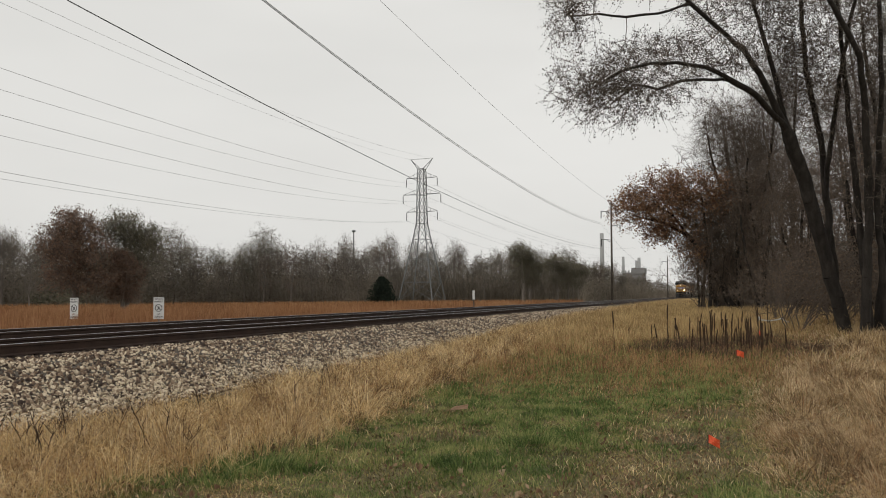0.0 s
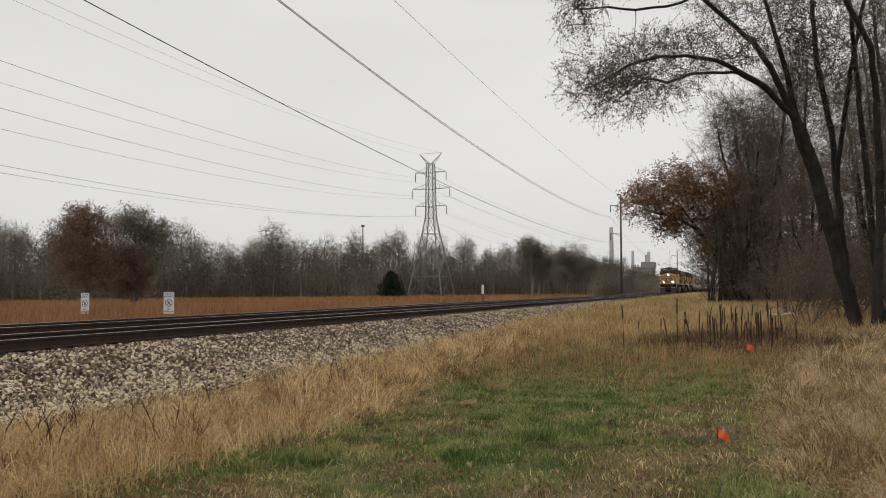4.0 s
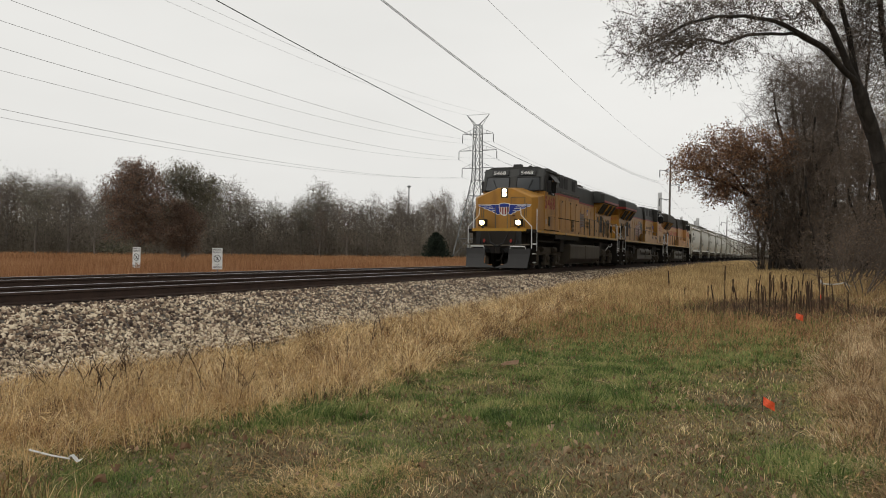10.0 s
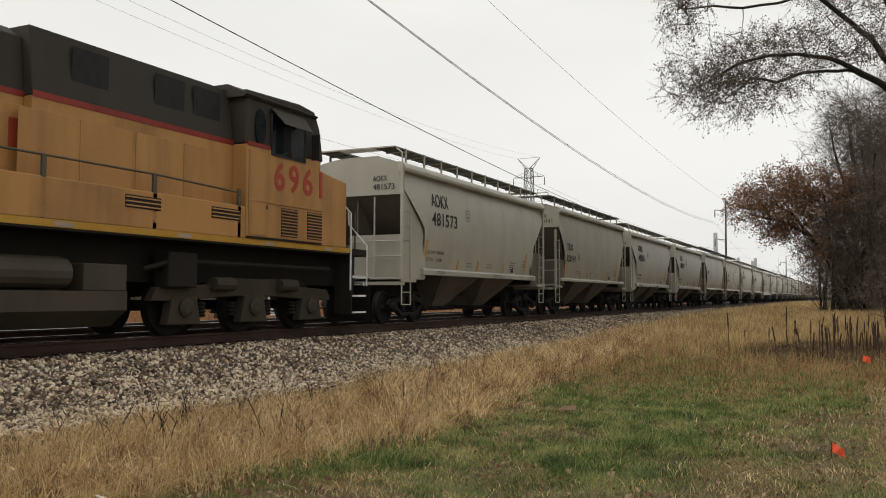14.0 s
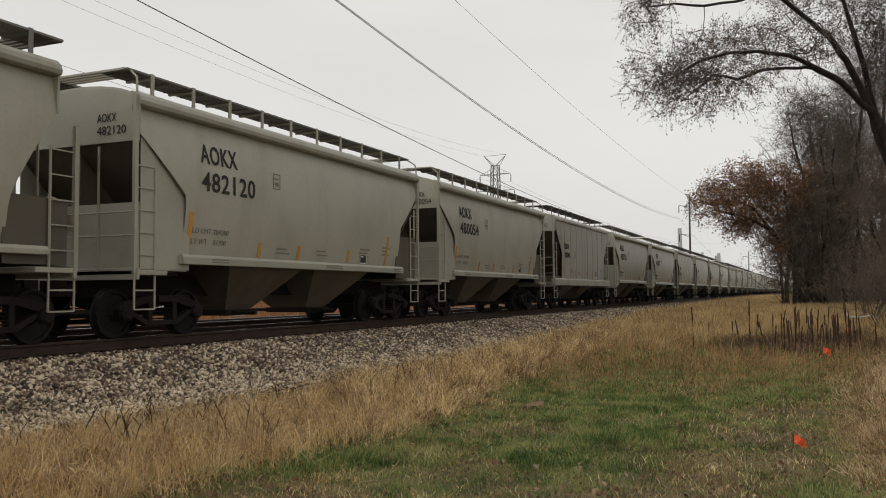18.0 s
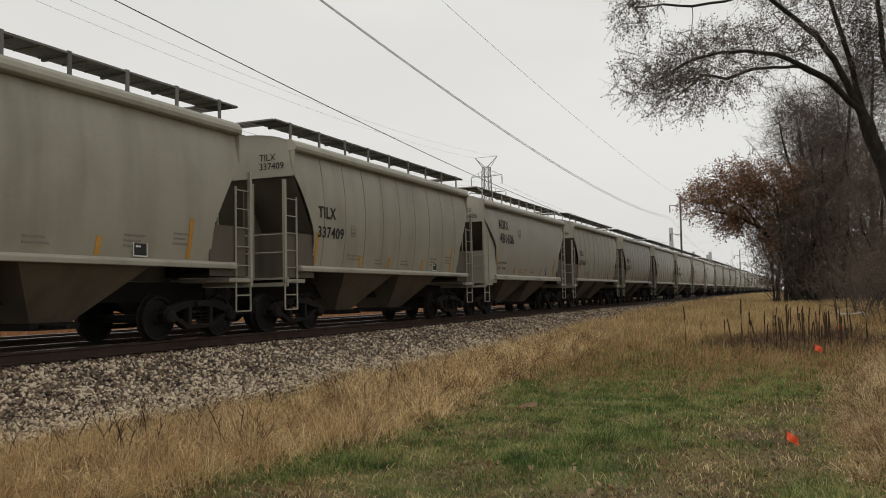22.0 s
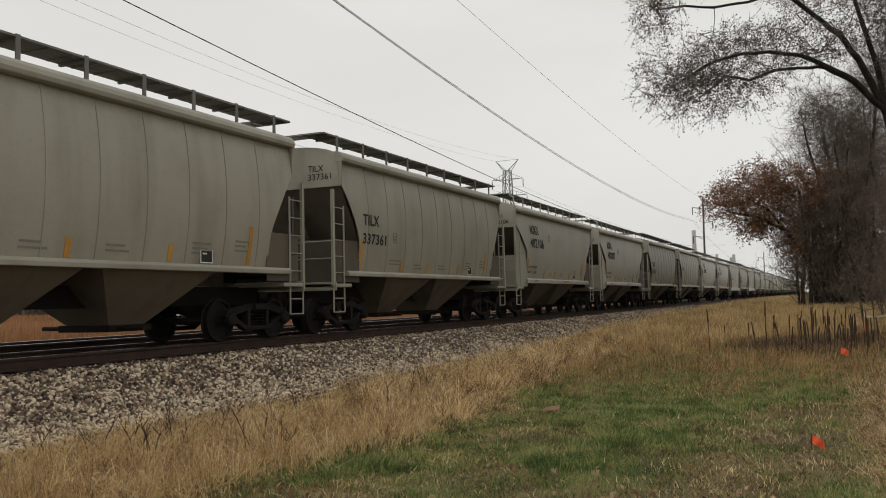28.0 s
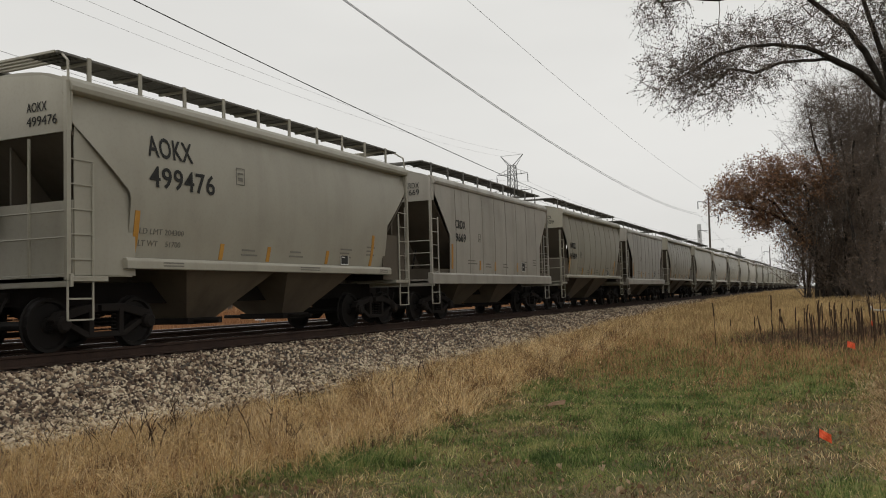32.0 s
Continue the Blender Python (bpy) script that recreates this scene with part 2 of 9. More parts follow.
# ---- building helpers ----
class Shape:
    """Collects vertices and faces of one mesh."""

    def __init__(self):
        self.v, self.f = [], []

    def box(self, x0, x1, y0, y1, z0, z1):
        return self.hexa([(x0, y0, z0), (x1, y0, z0), (x1, y1, z0), (x0, y1, z0), (x0, y0, z1), (x1, y0, z1), (x1, y1, z1), (x0, y1, z1)])

    def hexa(self, p):
        k = len(self.v)
        self.v += [tuple(q) for q in p]
        self.f += [(k + 3, k + 2, k + 1, k), (k + 4, k + 5, k + 6, k + 7), (k, k + 1, k + 5, k + 4), (k + 1, k + 2, k + 6, k + 5), (k + 2, k + 3, k + 7, k + 6), (k + 3, k, k + 4, k + 7)]
        return self

    def prism(self, outline, axis, a, b):
        """Extrudes a 2D outline from a to b along axis; the outline runs over the other two axes in x, y, z order."""
        def at(u, w, c):
            return {"x": (c, u, w), "y": (u, c, w), "z": (u, w, c)}[axis]
        k, n = len(self.v), len(outline)
        self.v += [at(u, w, a) for u, w in outline] + [at(u, w, b) for u, w in outline]
        self.f += [tuple(k + i for i in reversed(range(n))), tuple(k + n + i for i in range(n))]
        self.f += [(k + i, k + (i + 1) % n, k + n + (i + 1) % n, k + n + i) for i in range(n)]
        return self

    def tube(self, pts, r, n=6, r2=None, caps=True):
        pts = [Vector(p) for p in pts]
        k = len(self.v)
        up = None
        for i, p in enumerate(pts):
            d = (pts[min(i + 1, len(pts) - 1)] - pts[max(i - 1, 0)])
            d = d.normalized() if d.length > 1e-9 else Vector((0, 0, 1))
            if up is None:
                up = d.orthogonal().normalized()
            up = (up - d * up.dot(d))
            up = up.normalized() if up.length > 1e-6 else d.orthogonal().normalized()
            side = d.cross(up)
            rr = r if r2 is None else r + (r2 - r) * i / max(1, len(pts) - 1)
            for j in range(n):
                a = 2 * math.pi * j / n
                self.v.append(tuple(p + (up * math.cos(a) + side * math.sin(a)) * rr))
        for i in range(len(pts) - 1):
            for j in range(n):
                q = k + i * n
                self.f.append((q + j, q + (j + 1) % n, q + n + (j + 1) % n, q + n + j))
        if caps:
            self.f.append(tuple(k + j for j in reversed(range(n))))
            self.f.append(tuple(k + (len(pts) - 1) * n + j for j in range(n)))
        return self

    def disc(self, c, axis, r, half, n=20, profile=None):
        """A turned solid round the axis: profile is a list of (radius, offset)."""
        prof = profile or [(r * 0.999, -half), (r, half)]
        k = len(self.v)
        for rad, off in prof:
            for j in range(n):
                a = 2 * math.pi * j / n
                u, w = rad * math.cos(a), rad * math.sin(a)
                o = {"x": (off, u, w), "y": (u, off, w), "z": (u, w, off)}[axis]
                self.v.append((c[0] + o[0], c[1] + o[1], c[2] + o[2]))
        for i in range(len(prof) - 1):
            for j in range(n):
                q = k + i * n
                self.f.append((q + j, q + (j + 1) % n, q + n + (j + 1) % n, q + n + j))
        self.f.append(tuple(k + j for j in reversed(range(n))))
        self.f.append(tuple(k + (len(prof) - 1) * n + j for j in range(n)))
        return self

    def grid(self, rows):
        """A sheet over rows of points."""
        k, w = len(self.v), len(rows[0])
        for r in rows:
            self.v += [tuple(p) for p in r]
        for i in range(len(rows) - 1):
            for j in range(w - 1):
                q = k + i * w + j
                self.f.append((q, q + 1, q + w + 1, q + w))
        return self

    def mesh(self, name, mat, smooth=False):
        me = bpy.data.meshes.new(name)
        me.from_pydata(self.v, [], self.f)
        if smooth:
            me.polygons.foreach_set("use_smooth", [True] * len(me.polygons))
        bm = bmesh.new()
        bm.from_mesh(me)
        bmesh.ops.recalc_face_normals(bm, faces=bm.faces)
        bm.to_mesh(me)
        bm.free()
        me.materials.append(mat)
        return me


def part(name, shape, mat, parent, label="", smooth=False, bevel=0.0):
    """One mesh object under a thing or under a part."""
    me = shape if isinstance(shape, bpy.types.Mesh) else shape.mesh(name, mat, smooth)
    ob = new(name, me)
    ob.parent = parent
    if label:
        tagged(ob, label)
    if bevel:
        md = ob.modifiers.new("edge", "BEVEL")
        md.width, md.segments, md.limit_method, md.angle_limit = bevel, 2, "ANGLE", radians(35)
    return ob


def thing(name, label, category, group="", kind="", m=None):
    ob = new(name)
    ob.empty_display_size = 0.1
    tagged(ob, label, category, group, kind)
    if m is not None:
        ob.matrix_basis = m
    return ob


def fast_mesh(name, verts, faces, mat, smooth=False):
    """A mesh from numpy arrays; all faces have the same number of corners."""
    me = bpy.data.meshes.new(name)
    nv, nf, k = len(verts), len(faces), faces.shape[1]
    me.vertices.add(nv)
    me.vertices.foreach_set("co", verts.astype(np.float32).ravel())
    me.loops.add(nf * k)
    me.loops.foreach_set("vertex_index", faces.astype(np.int32).ravel())
    me.polygons.add(nf)
    me.polygons.foreach_set("loop_start", np.arange(0, nf * k, k, dtype=np.int32))
    if smooth:
        me.polygons.foreach_set("use_smooth", np.ones(nf, dtype=bool))
    me.update()
    me.validate()
    me.materials.append(mat)
    return me


def lettering(name, text, size, mat, parent, m, width=None, label="", bold=0.0, spacing=1.0):
    """Words in the built-in font, turned into a mesh, standing on the pose m (text runs along local x, up local y)."""
    cu = bpy.data.curves.new(name, "FONT")
    cu.body, cu.size, cu.extrude, cu.offset, cu.resolution_u = text, size, 0.002, bold, 3
    cu.space_character = spacing
    tmp = bpy.data.objects.new(name, cu)
    me = bpy.data.meshes.new_from_object(tmp)
    bpy.data.objects.remove(tmp)
    me.materials.clear()
    me.materials.append(mat)
    xs = [v.co.x for v in me.vertices]
    ys = [v.co.y for v in me.vertices]
    w, h = max(xs) - min(xs), max(ys) - min(ys)
    sx = width / w if width else size / h
    me.transform(Matrix.Translation((-min(xs), 0, 0)))
    me.transform(Matrix.Diagonal((sx, size / h, 1, 1)))
    ob = new(name, me)
    ob.parent = parent
    ob.matrix_basis = m
    if label:
        tagged(ob, label)
    return ob


# ---- lie of the land ----
def smoothstep(a, b, t):
    t = min(1.0, max(0.0, (t - a) / (b - a)))
    return t * t * (3 - 2 * t)


def land(x, y):
    """Height of the ground."""
    z = 0.04 * math.sin(x * 0.9 + 0.5) * math.sin(y * 0.5) * smoothstep(2, 8, y)
    z += 0.40 * smoothstep(14, 46, y) + 0.2 * smoothstep(40, 90, y)
    if x < -6.5:
        z -= 0.05 * smoothstep(6.5, 8, -x)
    if x < -19:
        z = 0.35 * smoothstep(19, 22, -x) * 0 + z * (1 - smoothstep(19, 24, -x)) + 0.05 * smoothstep(19, 24, -x)
    if x > 1.2:
        z += 0.12 * smoothstep(1.2, 4, x)
    return z


def far_land(x, y):
    d = math.hypot(x, y)
    return land(x, y) * (1 - smoothstep(150, 260, d)) + 0.3 * smoothstep(150, 260, d)

# ---- ground, from underfoot to the horizon ----
def axis_steps(lo, hi, fine_lo, fine_hi, fine, grow=1.35):
    mid = list(np.arange(fine_lo, fine_hi + 1e-6, fine))
    up, step, a = [], fine, fine_hi
    while a < hi:
        step *= grow
        a = min(hi, a + step)
        up.append(a)
    down, step, a = [], fine, fine_lo
    while a > lo:
        step *= grow
        a = max(lo, a - step)
        down.append(a)
    return down[::-1] + mid + up


gx = axis_steps(-2500, 2500, -24, 8, 0.5)
gy = axis_steps(-400, 3500, -6, 60, 0.6)
sheet = Shape()
sheet.grid([[(x, y, far_land(x, y)) for x in gx] for y in gy])
ground = new("ground", sheet.mesh("ground", M["soil"], True))
tagged(ground, "damp soil and thatch under the trackside grass", "ground", kind="structure")

# ---- railway: two tracks on a ballast bed ----
Y0, Y1 = -40.0, 620.0
bed = Shape()
TOE, SHOULDER = -7.7, -9.95
prof = [(TOE + 0.4, -0.35), (TOE, 0.06), (SHOULDER, 0.56), (-13.7, 0.57), (-14.0, 0.52), (-17.7, 0.57), (-18.2, 0.53), (-20.0, -0.1)]
ys = axis_steps(Y0, Y1, 0, 70, 1.0)


def lift(x, y):
    """The shoulder's toe follows the rising ground."""
    return max(0.0, land(-7.3, y) - 0.06) if x > -9 else 0.0


bed.grid([[(x, y, z + (lift(x, y) if x >= TOE - 0.1 else 0)) for x, z in prof] for y in ys])
ballast = new("ballast", bed.mesh("ballast", M["ballast_bed"]))
tagged(ballast, "crushed grey and buff stone bed under two railway tracks", "ballast", kind="structure")

RAIL_PROFILE = [(-0.07, -0.186), (0.07, -0.186), (0.07, -0.172), (0.012, -0.15), (0.012, -0.05), (0.037, -0.04), (0.037, -0.006), (0.03, 0.0), (-0.03, 0.0), (-0.037, -0.006), (-0.037, -0.04), (-0.012, -0.05), (-0.012, -0.15), (-0.07, -0.172)]
tracks = []
for i, cx in enumerate(TRACK_X):
    tr = thing("railway_track", "rusty steel rails with polished heads on dark wooden sleepers", "railway track", "railway tracks", "structure")
    tracks.append(tr)
    for sx in (-0.7525, 0.7525):
        rail = part("rail", Shape().prism([(cx + sx + a, RAIL_Z + b) for a, b in RAIL_PROFILE], "y", Y0, Y1), M["rail_side"], tr)
        part("rail_head", Shape().prism([(cx + sx - 0.028, RAIL_Z - 0.002), (cx + sx + 0.028, RAIL_Z - 0.002), (cx + sx + 0.022, RAIL_Z + 0.003), (cx + sx - 0.022, RAIL_Z + 0.003)], "y", Y0, Y1), M["rail_head"], rail, "polished running surface of the rail")

# ---- covered hopper cars ----
POST0, PITCH = 317.127, 12.662     # where the first car's leading post stands at the start, and the cars' spacing


def run(t):
    """How far the train has come after t seconds."""
    return 21.525 * t - 0.02034 * t * t + 0.00022 * t ** 3


HALF = {"a": 5.58, "b": 5.7, "c": 5.45}     # half length over the end posts


def side_x(z, bulge, x=1.50, z0=1.4, z1=3.95):
    """Half width of the rounded body at a height."""
    t = (z - z0) / (z1 - z0)
    return x - bulge * (2 * t - 1) ** 2


def wheelset(parent, y):
    prof = [(0.0, -0.06), (0.08, -0.08), (0.12, -0.03), (0.36, -0.02), (0.38, -0.07), (0.455, -0.07), (0.455, -0.045), (0.425, -0.035), (0.42, 0.06), (0.37, 0.06), (0.35, 0.01), (0.13, 0.02), (0.10, 0.09), (0.02, 0.1)]
    s = Shape().tube([(-1.0, y, 0.42), (1.0, y, 0.42)], 0.075, 8)
    for sg in (-1, 1):
        s.disc((0.76 * sg, y, 0.42), "x", 0, 0, 18, [(r, o * sg) for r, o in prof])
    return part("wheelset", s, M["wheel_steel"], parent, smooth=False)


def side_frame(parent, y, sg):
    """Cast side frame of a two-axle truck, with its journal boxes."""
    x0, x1 = 0.93 * sg, 1.07 * sg
    s = Shape()
    s.prism([(y - 1.05, 0.50), (y - 0.95, 0.62), (y - 0.35, 0.74), (y + 0.35, 0.74), (y + 0.95, 0.62), (y + 1.05, 0.50), (y + 0.98, 0.42), (y + 0.78, 0.5), (y + 0.38, 0.6), (y - 0.38, 0.6), (y - 0.78, 0.5), (y - 0.98, 0.42)], "x", x0, x1)
    s.prism([(y - 0.85, 0.44), (y - 0.4, 0.2), (y + 0.4, 0.2), (y + 0.85, 0.44), (y + 0.72, 0.47), (y + 0.36, 0.29), (y - 0.36, 0.29), (y - 0.72, 0.47)], "x", x0, x1)
    for sy in (-1, 1):
        s.box(min(x0, x1) - 0.01, max(x0, x1) + 0.01, y + sy * 0.31 - 0.05, y + sy * 0.31 + 0.05, 0.24, 0.66)
    fr = part("side_frame", s, M["truck_steel"], parent, bevel=0.012)
    for sy in (-1, 1) if sg > 0 else ():
        part("bearing_cap", Shape().disc((1.09 * sg, y + sy * 0.89, 0.43), "x", 0, 0, 12, [(0.13, -0.07 * sg), (0.13, 0.04 * sg), (0.09, 0.08 * sg)]), M["truck_steel"], fr)
    springs = Shape()
    for dy in (-0.17, 0.0, 0.17):
        for k in range(5):
            springs.disc((1.0 * sg, y + dy, 0.32 + k * 0.06), "z", 0, 0, 8, [(0.05, -0.014), (0.078, 0.0), (0.05, 0.014)])
    part("spring_nest", springs, M["truck_steel"], fr)


def truck(parent, y):
    for dy in (-0.89, 0.89):
        wheelset(parent, y + dy)
    for sg in (-1, 1):
        side_frame(parent, y, sg)
    part("bolster", Shape().prism([(-1.15, 0.62), (-0.5, 0.45), (0.5, 0.45), (1.15, 0.62), (1.15, 0.72), (-1.15, 0.72)], "y", y - 0.18, y + 0.18), M["truck_steel"], parent)


def coupler(parent, y, sg):
    s = Shape().box(-0.08, 0.08, min(y - sg * 0.7, y + sg * 0.28), max(y - sg * 0.7, y + sg * 0.28), 0.78, 0.94)
    s.prism([(-0.16, y + sg * 0.22), (0.14, y + sg * 0.2), (0.2, y + sg * 0.42), (0.05, y + sg * 0.5), (-0.05, y + sg * 0.36), (-0.2, y + sg * 0.46)], "z", 0.72, 1.0)
    part("coupler", s, M["truck_steel"], parent)
    part("air_hose", Shape().tube([(0.25, y + sg * 0.1, 0.85), (0.27, y + sg * 0.25, 0.6), (0.2, y + sg * 0.42, 0.42), (0.08, y + sg * 0.55, 0.4)], 0.022, 5), M["truck_steel"], parent)


def end_fittings(car, kind, sg, mat, h, brake):
    """Corner posts, ladders, grab irons, platform, steps and coupler at one end."""
    y = sg * h
    for sx in (-1, 1):
        top = 4.12
        x = sx * 1.44
        if kind == "b":
            top = 3.35
        post = part("corner_post", Shape().box(x - 0.032, x + 0.032, y - 0.04, y + 0.04, 1.1, top), mat, car)
        if kind == "a":
            post.data.materials[0] = mat
        yl = y - sg * 0.48
        rail = Shape().tube([(x, yl, 1.15), (x, yl, 3.0 if kind != "a" else 2.9)], 0.022, 5)
        n = 5
        for k in range(n):
            zz = 1.42 + k * 0.38
            rail.tube([(x, y, zz), (x, yl, zz)], 0.014, 4)
        part("ladder", rail, mat, car)
        step = Shape().tube([(x, y + sg * 0.0, 1.15), (x, y, 0.5)], 0.02, 5).tube([(x, yl, 1.15), (x, yl, 0.5)], 0.02, 5)
        for zz in (0.5, 0.82):
            step.tube([(x, y, zz), (x, yl, zz)], 0.018, 4)
        part("step", step, mat, car)
    # end ladder and hand rails across the end
    grab = Shape()
    for zz in (1.75, 2.15) if kind != "c" else (1.6, 1.95, 2.3):
        grab.tube([(-1.44, y, zz), (1.44, y, zz)], 0.016, 5)
    part("end_grab_iron", grab, mat, car)
    for sx in (0.62,):
        inner = Shape().tube([(sx, y, 1.15), (sx, y, 3.3)], 0.025, 5)
        part("end_post", inner, mat, car)
    plat = Shape().box(-1.48, 1.48, min(y, y - sg * 0.75), max(y, y - sg * 0.75), 1.08, 1.16)
    plat.box(-1.5, 1.5, min(y, y - sg * 0.06), max(y, y - sg * 0.06), 1.0, 1.2)
    part("end_platform", plat, mat, car, bevel=0.01)
    if brake:
        bw = Shape()
        c = (-0.45, y + sg * 0.06, 2.2)
        ring = [(c[0] + 0.28 * math.cos(a * math.pi / 8), c[1], c[2] + 0.28 * math.sin(a * math.pi / 8)) for a in range(17)]
        bw.tube(ring, 0.016, 5, caps=False)
        for a in range(4):
            bw.tube([c, (c[0] + 0.28 * math.cos(a * math.pi / 2), c[1], c[2] + 0.28 * math.sin(a * math.pi / 2))], 0.012, 4)
        bw.box(-0.6, -0.3, y - 0.08, y + 0.04, 2.0, 2.4)
        part("brake_wheel", bw, mat, car)
        part("air_reservoir", Shape().tube([(-0.6, y - sg * 0.55, 1.75), (0.75, y - sg * 0.55, 1.75)], 0.2, 12), mat, car, smooth=False)
    coupler(car, y, sg)


def roof_walk(car, kind, h):
    """Grated running boards on brackets along the roof, and the trough hatch between them."""
    zb = 4.7 if kind == "b" else 4.6
    for sx in (-1, 1):
        slats = Shape()
        for k in range(5):
            x = sx * (0.62 + 0.13 * k)
            slats.box(x - 0.056, x + 0.056, -h + 0.05, h - 0.05, zb, zb + 0.035)
        n = 24
        for k in range(n):
            y = -h + 0.2 + (2 * h - 0.4) * k / (n - 1)
            slats.box(min(sx * 0.6, sx * 1.17), max(sx * 0.6, sx * 1.17), y - 0.012, y + 0.012, zb - 0.02, zb + 0.02)
        br = 10 if kind == "a" else 9
        brackets = []
        for k in range(br):
            y = -h + 0.65 + (2 * h - 1.3) * k / (br - 1)
            one = slats if sx < 0 else Shape()
            one.box(sx * 1.19 - 0.012, sx * 1.19 + 0.012, y - 0.04, y + 0.04, 4.05, zb + 0.05).box(min(sx * 0.6, sx * 1.2), max(sx * 0.6, sx * 1.2), y - 0.03, y + 0.03, zb - 0.05, zb - 0.012)
            if sx > 0:
                part("bracket", one, M["grating"] if kind != "a" else M["hopper_a"], car)
        part("running_board", slats, M["grating"], car)
    for sg in (-1, 1):
        y = sg * (h - 0.25)
        cross = Shape()
        for k in range(4):
            cross.box(-1.15, 1.15, y - 0.2 + k * 0.13 - 0.035, y - 0.2 + k * 0.13 + 0.035, zb, zb + 0.035)
        if kind == "a":
            for sx in (-1, 1):
                cross.tube([(sx * 1.44, sg * (h - 0.02), 4.1), (sx * 1.4, sg * (h - 0.05), 4.45), (sx * 1.15, sg * (h - 0.15), 4.62)], 0.022, 5)
        part("end_walk", cross, M["hopper_a"] if kind == "a" else M["grating"], car)
    hatch = Shape().prism([(-0.38, 4.28), (0.38, 4.28), (0.34, 4.5), (0.2, 4.56), (-0.2, 4.56), (-0.34, 4.5)], "y", -h + 0.9, h - 0.9)
    part("roof_hatch", hatch, M["hopper_b"], car)


def hopper(kind, ribs, mat):
    """One covered hopper, at rest with its rails at z = 0 and its middle at y = 0."""
    h = HALF[kind]
    car = thing("hopper_car", "grey two-bay covered hopper freight car, streaked with dust", "freight car", "hopper cars of the train")
    zs, ze = (1.35 if kind == "c" else 1.44), 4.0
    if kind == "b":
        ze = 4.1
    bulge = {"a": 0.17, "b": 0.15, "c": 0.03}[kind]
    yt, yk, zk = {"a": (h - 0.02, h - 1.22, 2.52), "b": (h - 0.35, h - 1.15, 2.4), "c": (h - 0.18, h - 1.2, 2.5)}[kind]

    def y_end(z):
        if kind == "b":       # rounded end line
            if z <= 2.1:
                return yk - 0.05
            t = min(1.0, (z - 2.1) / (3.55 - 2.1))
            return yk - 0.05 + (yt - yk + 0.05) * (t ** 1.25)
        if z <= zk:
            return yk
        return yk + (yt - yk) * min(1.0, (z - zk) / ((3.55 if kind == "a" else 3.7) - zk))

    heights = [zs + (ze - zs) * i / 14 for i in range(15)]
    cols = 26
    for sx in (-1, 1):
        rows = []
        for z in heights:
            e = y_end(z)
            rows.append([(sx * side_x(z, bulge, 1.5, zs, ze), -e + 2 * e * j / cols, z) for j in range(cols + 1)])
        body = Shape().grid(rows)
        inner = [[(p[0] - sx * 0.02, p[1], p[2]) for p in r] for r in rows]
        body.grid(inner)
        wall = part("side_wall", body, mat, car, smooth=True)
        # side plate under the eave, then the sill along the foot
        part("top_chord", Shape().prism([(sx * 1.3, ze - 0.05), (sx * 1.46, ze - 0.05), (sx * 1.515, ze - 0.03), (sx * 1.53, ze + 0.04), (sx * 1.5, ze + 0.12), (sx * 1.43, ze + 0.19), (sx * 1.3, ze + 0.22)], "y", -yt, yt), mat, car, bevel=0.012)
        sl = {"a": yk + 0.12, "b": h - 0.55, "c": h + 0.1}[kind]
        z0 = {"a": 1.29, "b": 1.34, "c": 1.06}[kind]
        part("side_sill", Shape().prism([(sx * 1.36, z0), (sx * 1.53, z0), (sx * 1.53, zs - 0.02), (sx * 1.49, zs + 0.03), (sx * 1.36, zs + 0.03)], "y", -sl, sl), mat, car, bevel=0.012)
        far_ribs = Shape()
        if ribs:
            for k in range(ribs):
                y = -yk + 0.45 + (2 * yk - 0.9) * k / (ribs - 1)
                pts = [(sx * (side_x(z, bulge, 1.5, zs, ze) + 0.002), y, z) for z in heights]
                if sx > 0:
                    part("rib", Shape().tube(pts, 0.014, 4), mat, wall)
                else:
                    far_ribs.tube(pts, 0.014, 4)
            if sx < 0:
                tagged(part("rib", far_ribs, mat, wall), kind="stuff")
        # amber tape strips near the foot of the side
        for y in (-yk + 0.1, -yk + 2.3, -0.6, 1.6, yk - 0.75):
            zt = 2.25 if abs(y) > 3 else 1.8
            rows = []
            for q in range(6):
                z = 1.5 + (zt - 1.5) * q / 5
                xq = side_x(z, bulge, 1.5, zs, ze)
                rows.append([(sx * (xq + 0.002), y, z), (sx * (xq + 0.009), y, z), (sx * (xq + 0.009), y + 0.11, z), (sx * (xq + 0.002), y + 0.11, z)])
            strip = Shape().grid(rows)
            if kind != "c" or y < 3:
                part("reflector_strip", strip, M["amber_tape"], wall, "amber reflective tape")
        # small data panel and faded blocks of writing
        bars = Shape()
        for (y, z, w, n) in (((-2.9, 1.68, 0.75, 2),) if kind != "a" else ()) + ((0.2, 1.62, 0.5, 2), (2.2, 1.66, 0.5, 3), (-1.4, 1.6, 0.5, 2), (3.4, 1.75, 0.4, 3)):
            for k in range(n):
                zz = z + 0.09 * k
                x = sx * (side_x(zz, bulge, 1.5, zs, ze) + 0.004)
                bars.box(min(x, x + sx * 0.004), max(x, x + sx * 0.004), y, y + w * (1 - 0.2 * (k % 2)), zz, zz + 0.035)
        tagged(part("small_writing", bars, M["faint_ink"], wall, "faded small stencilled writing"), kind="stuff")
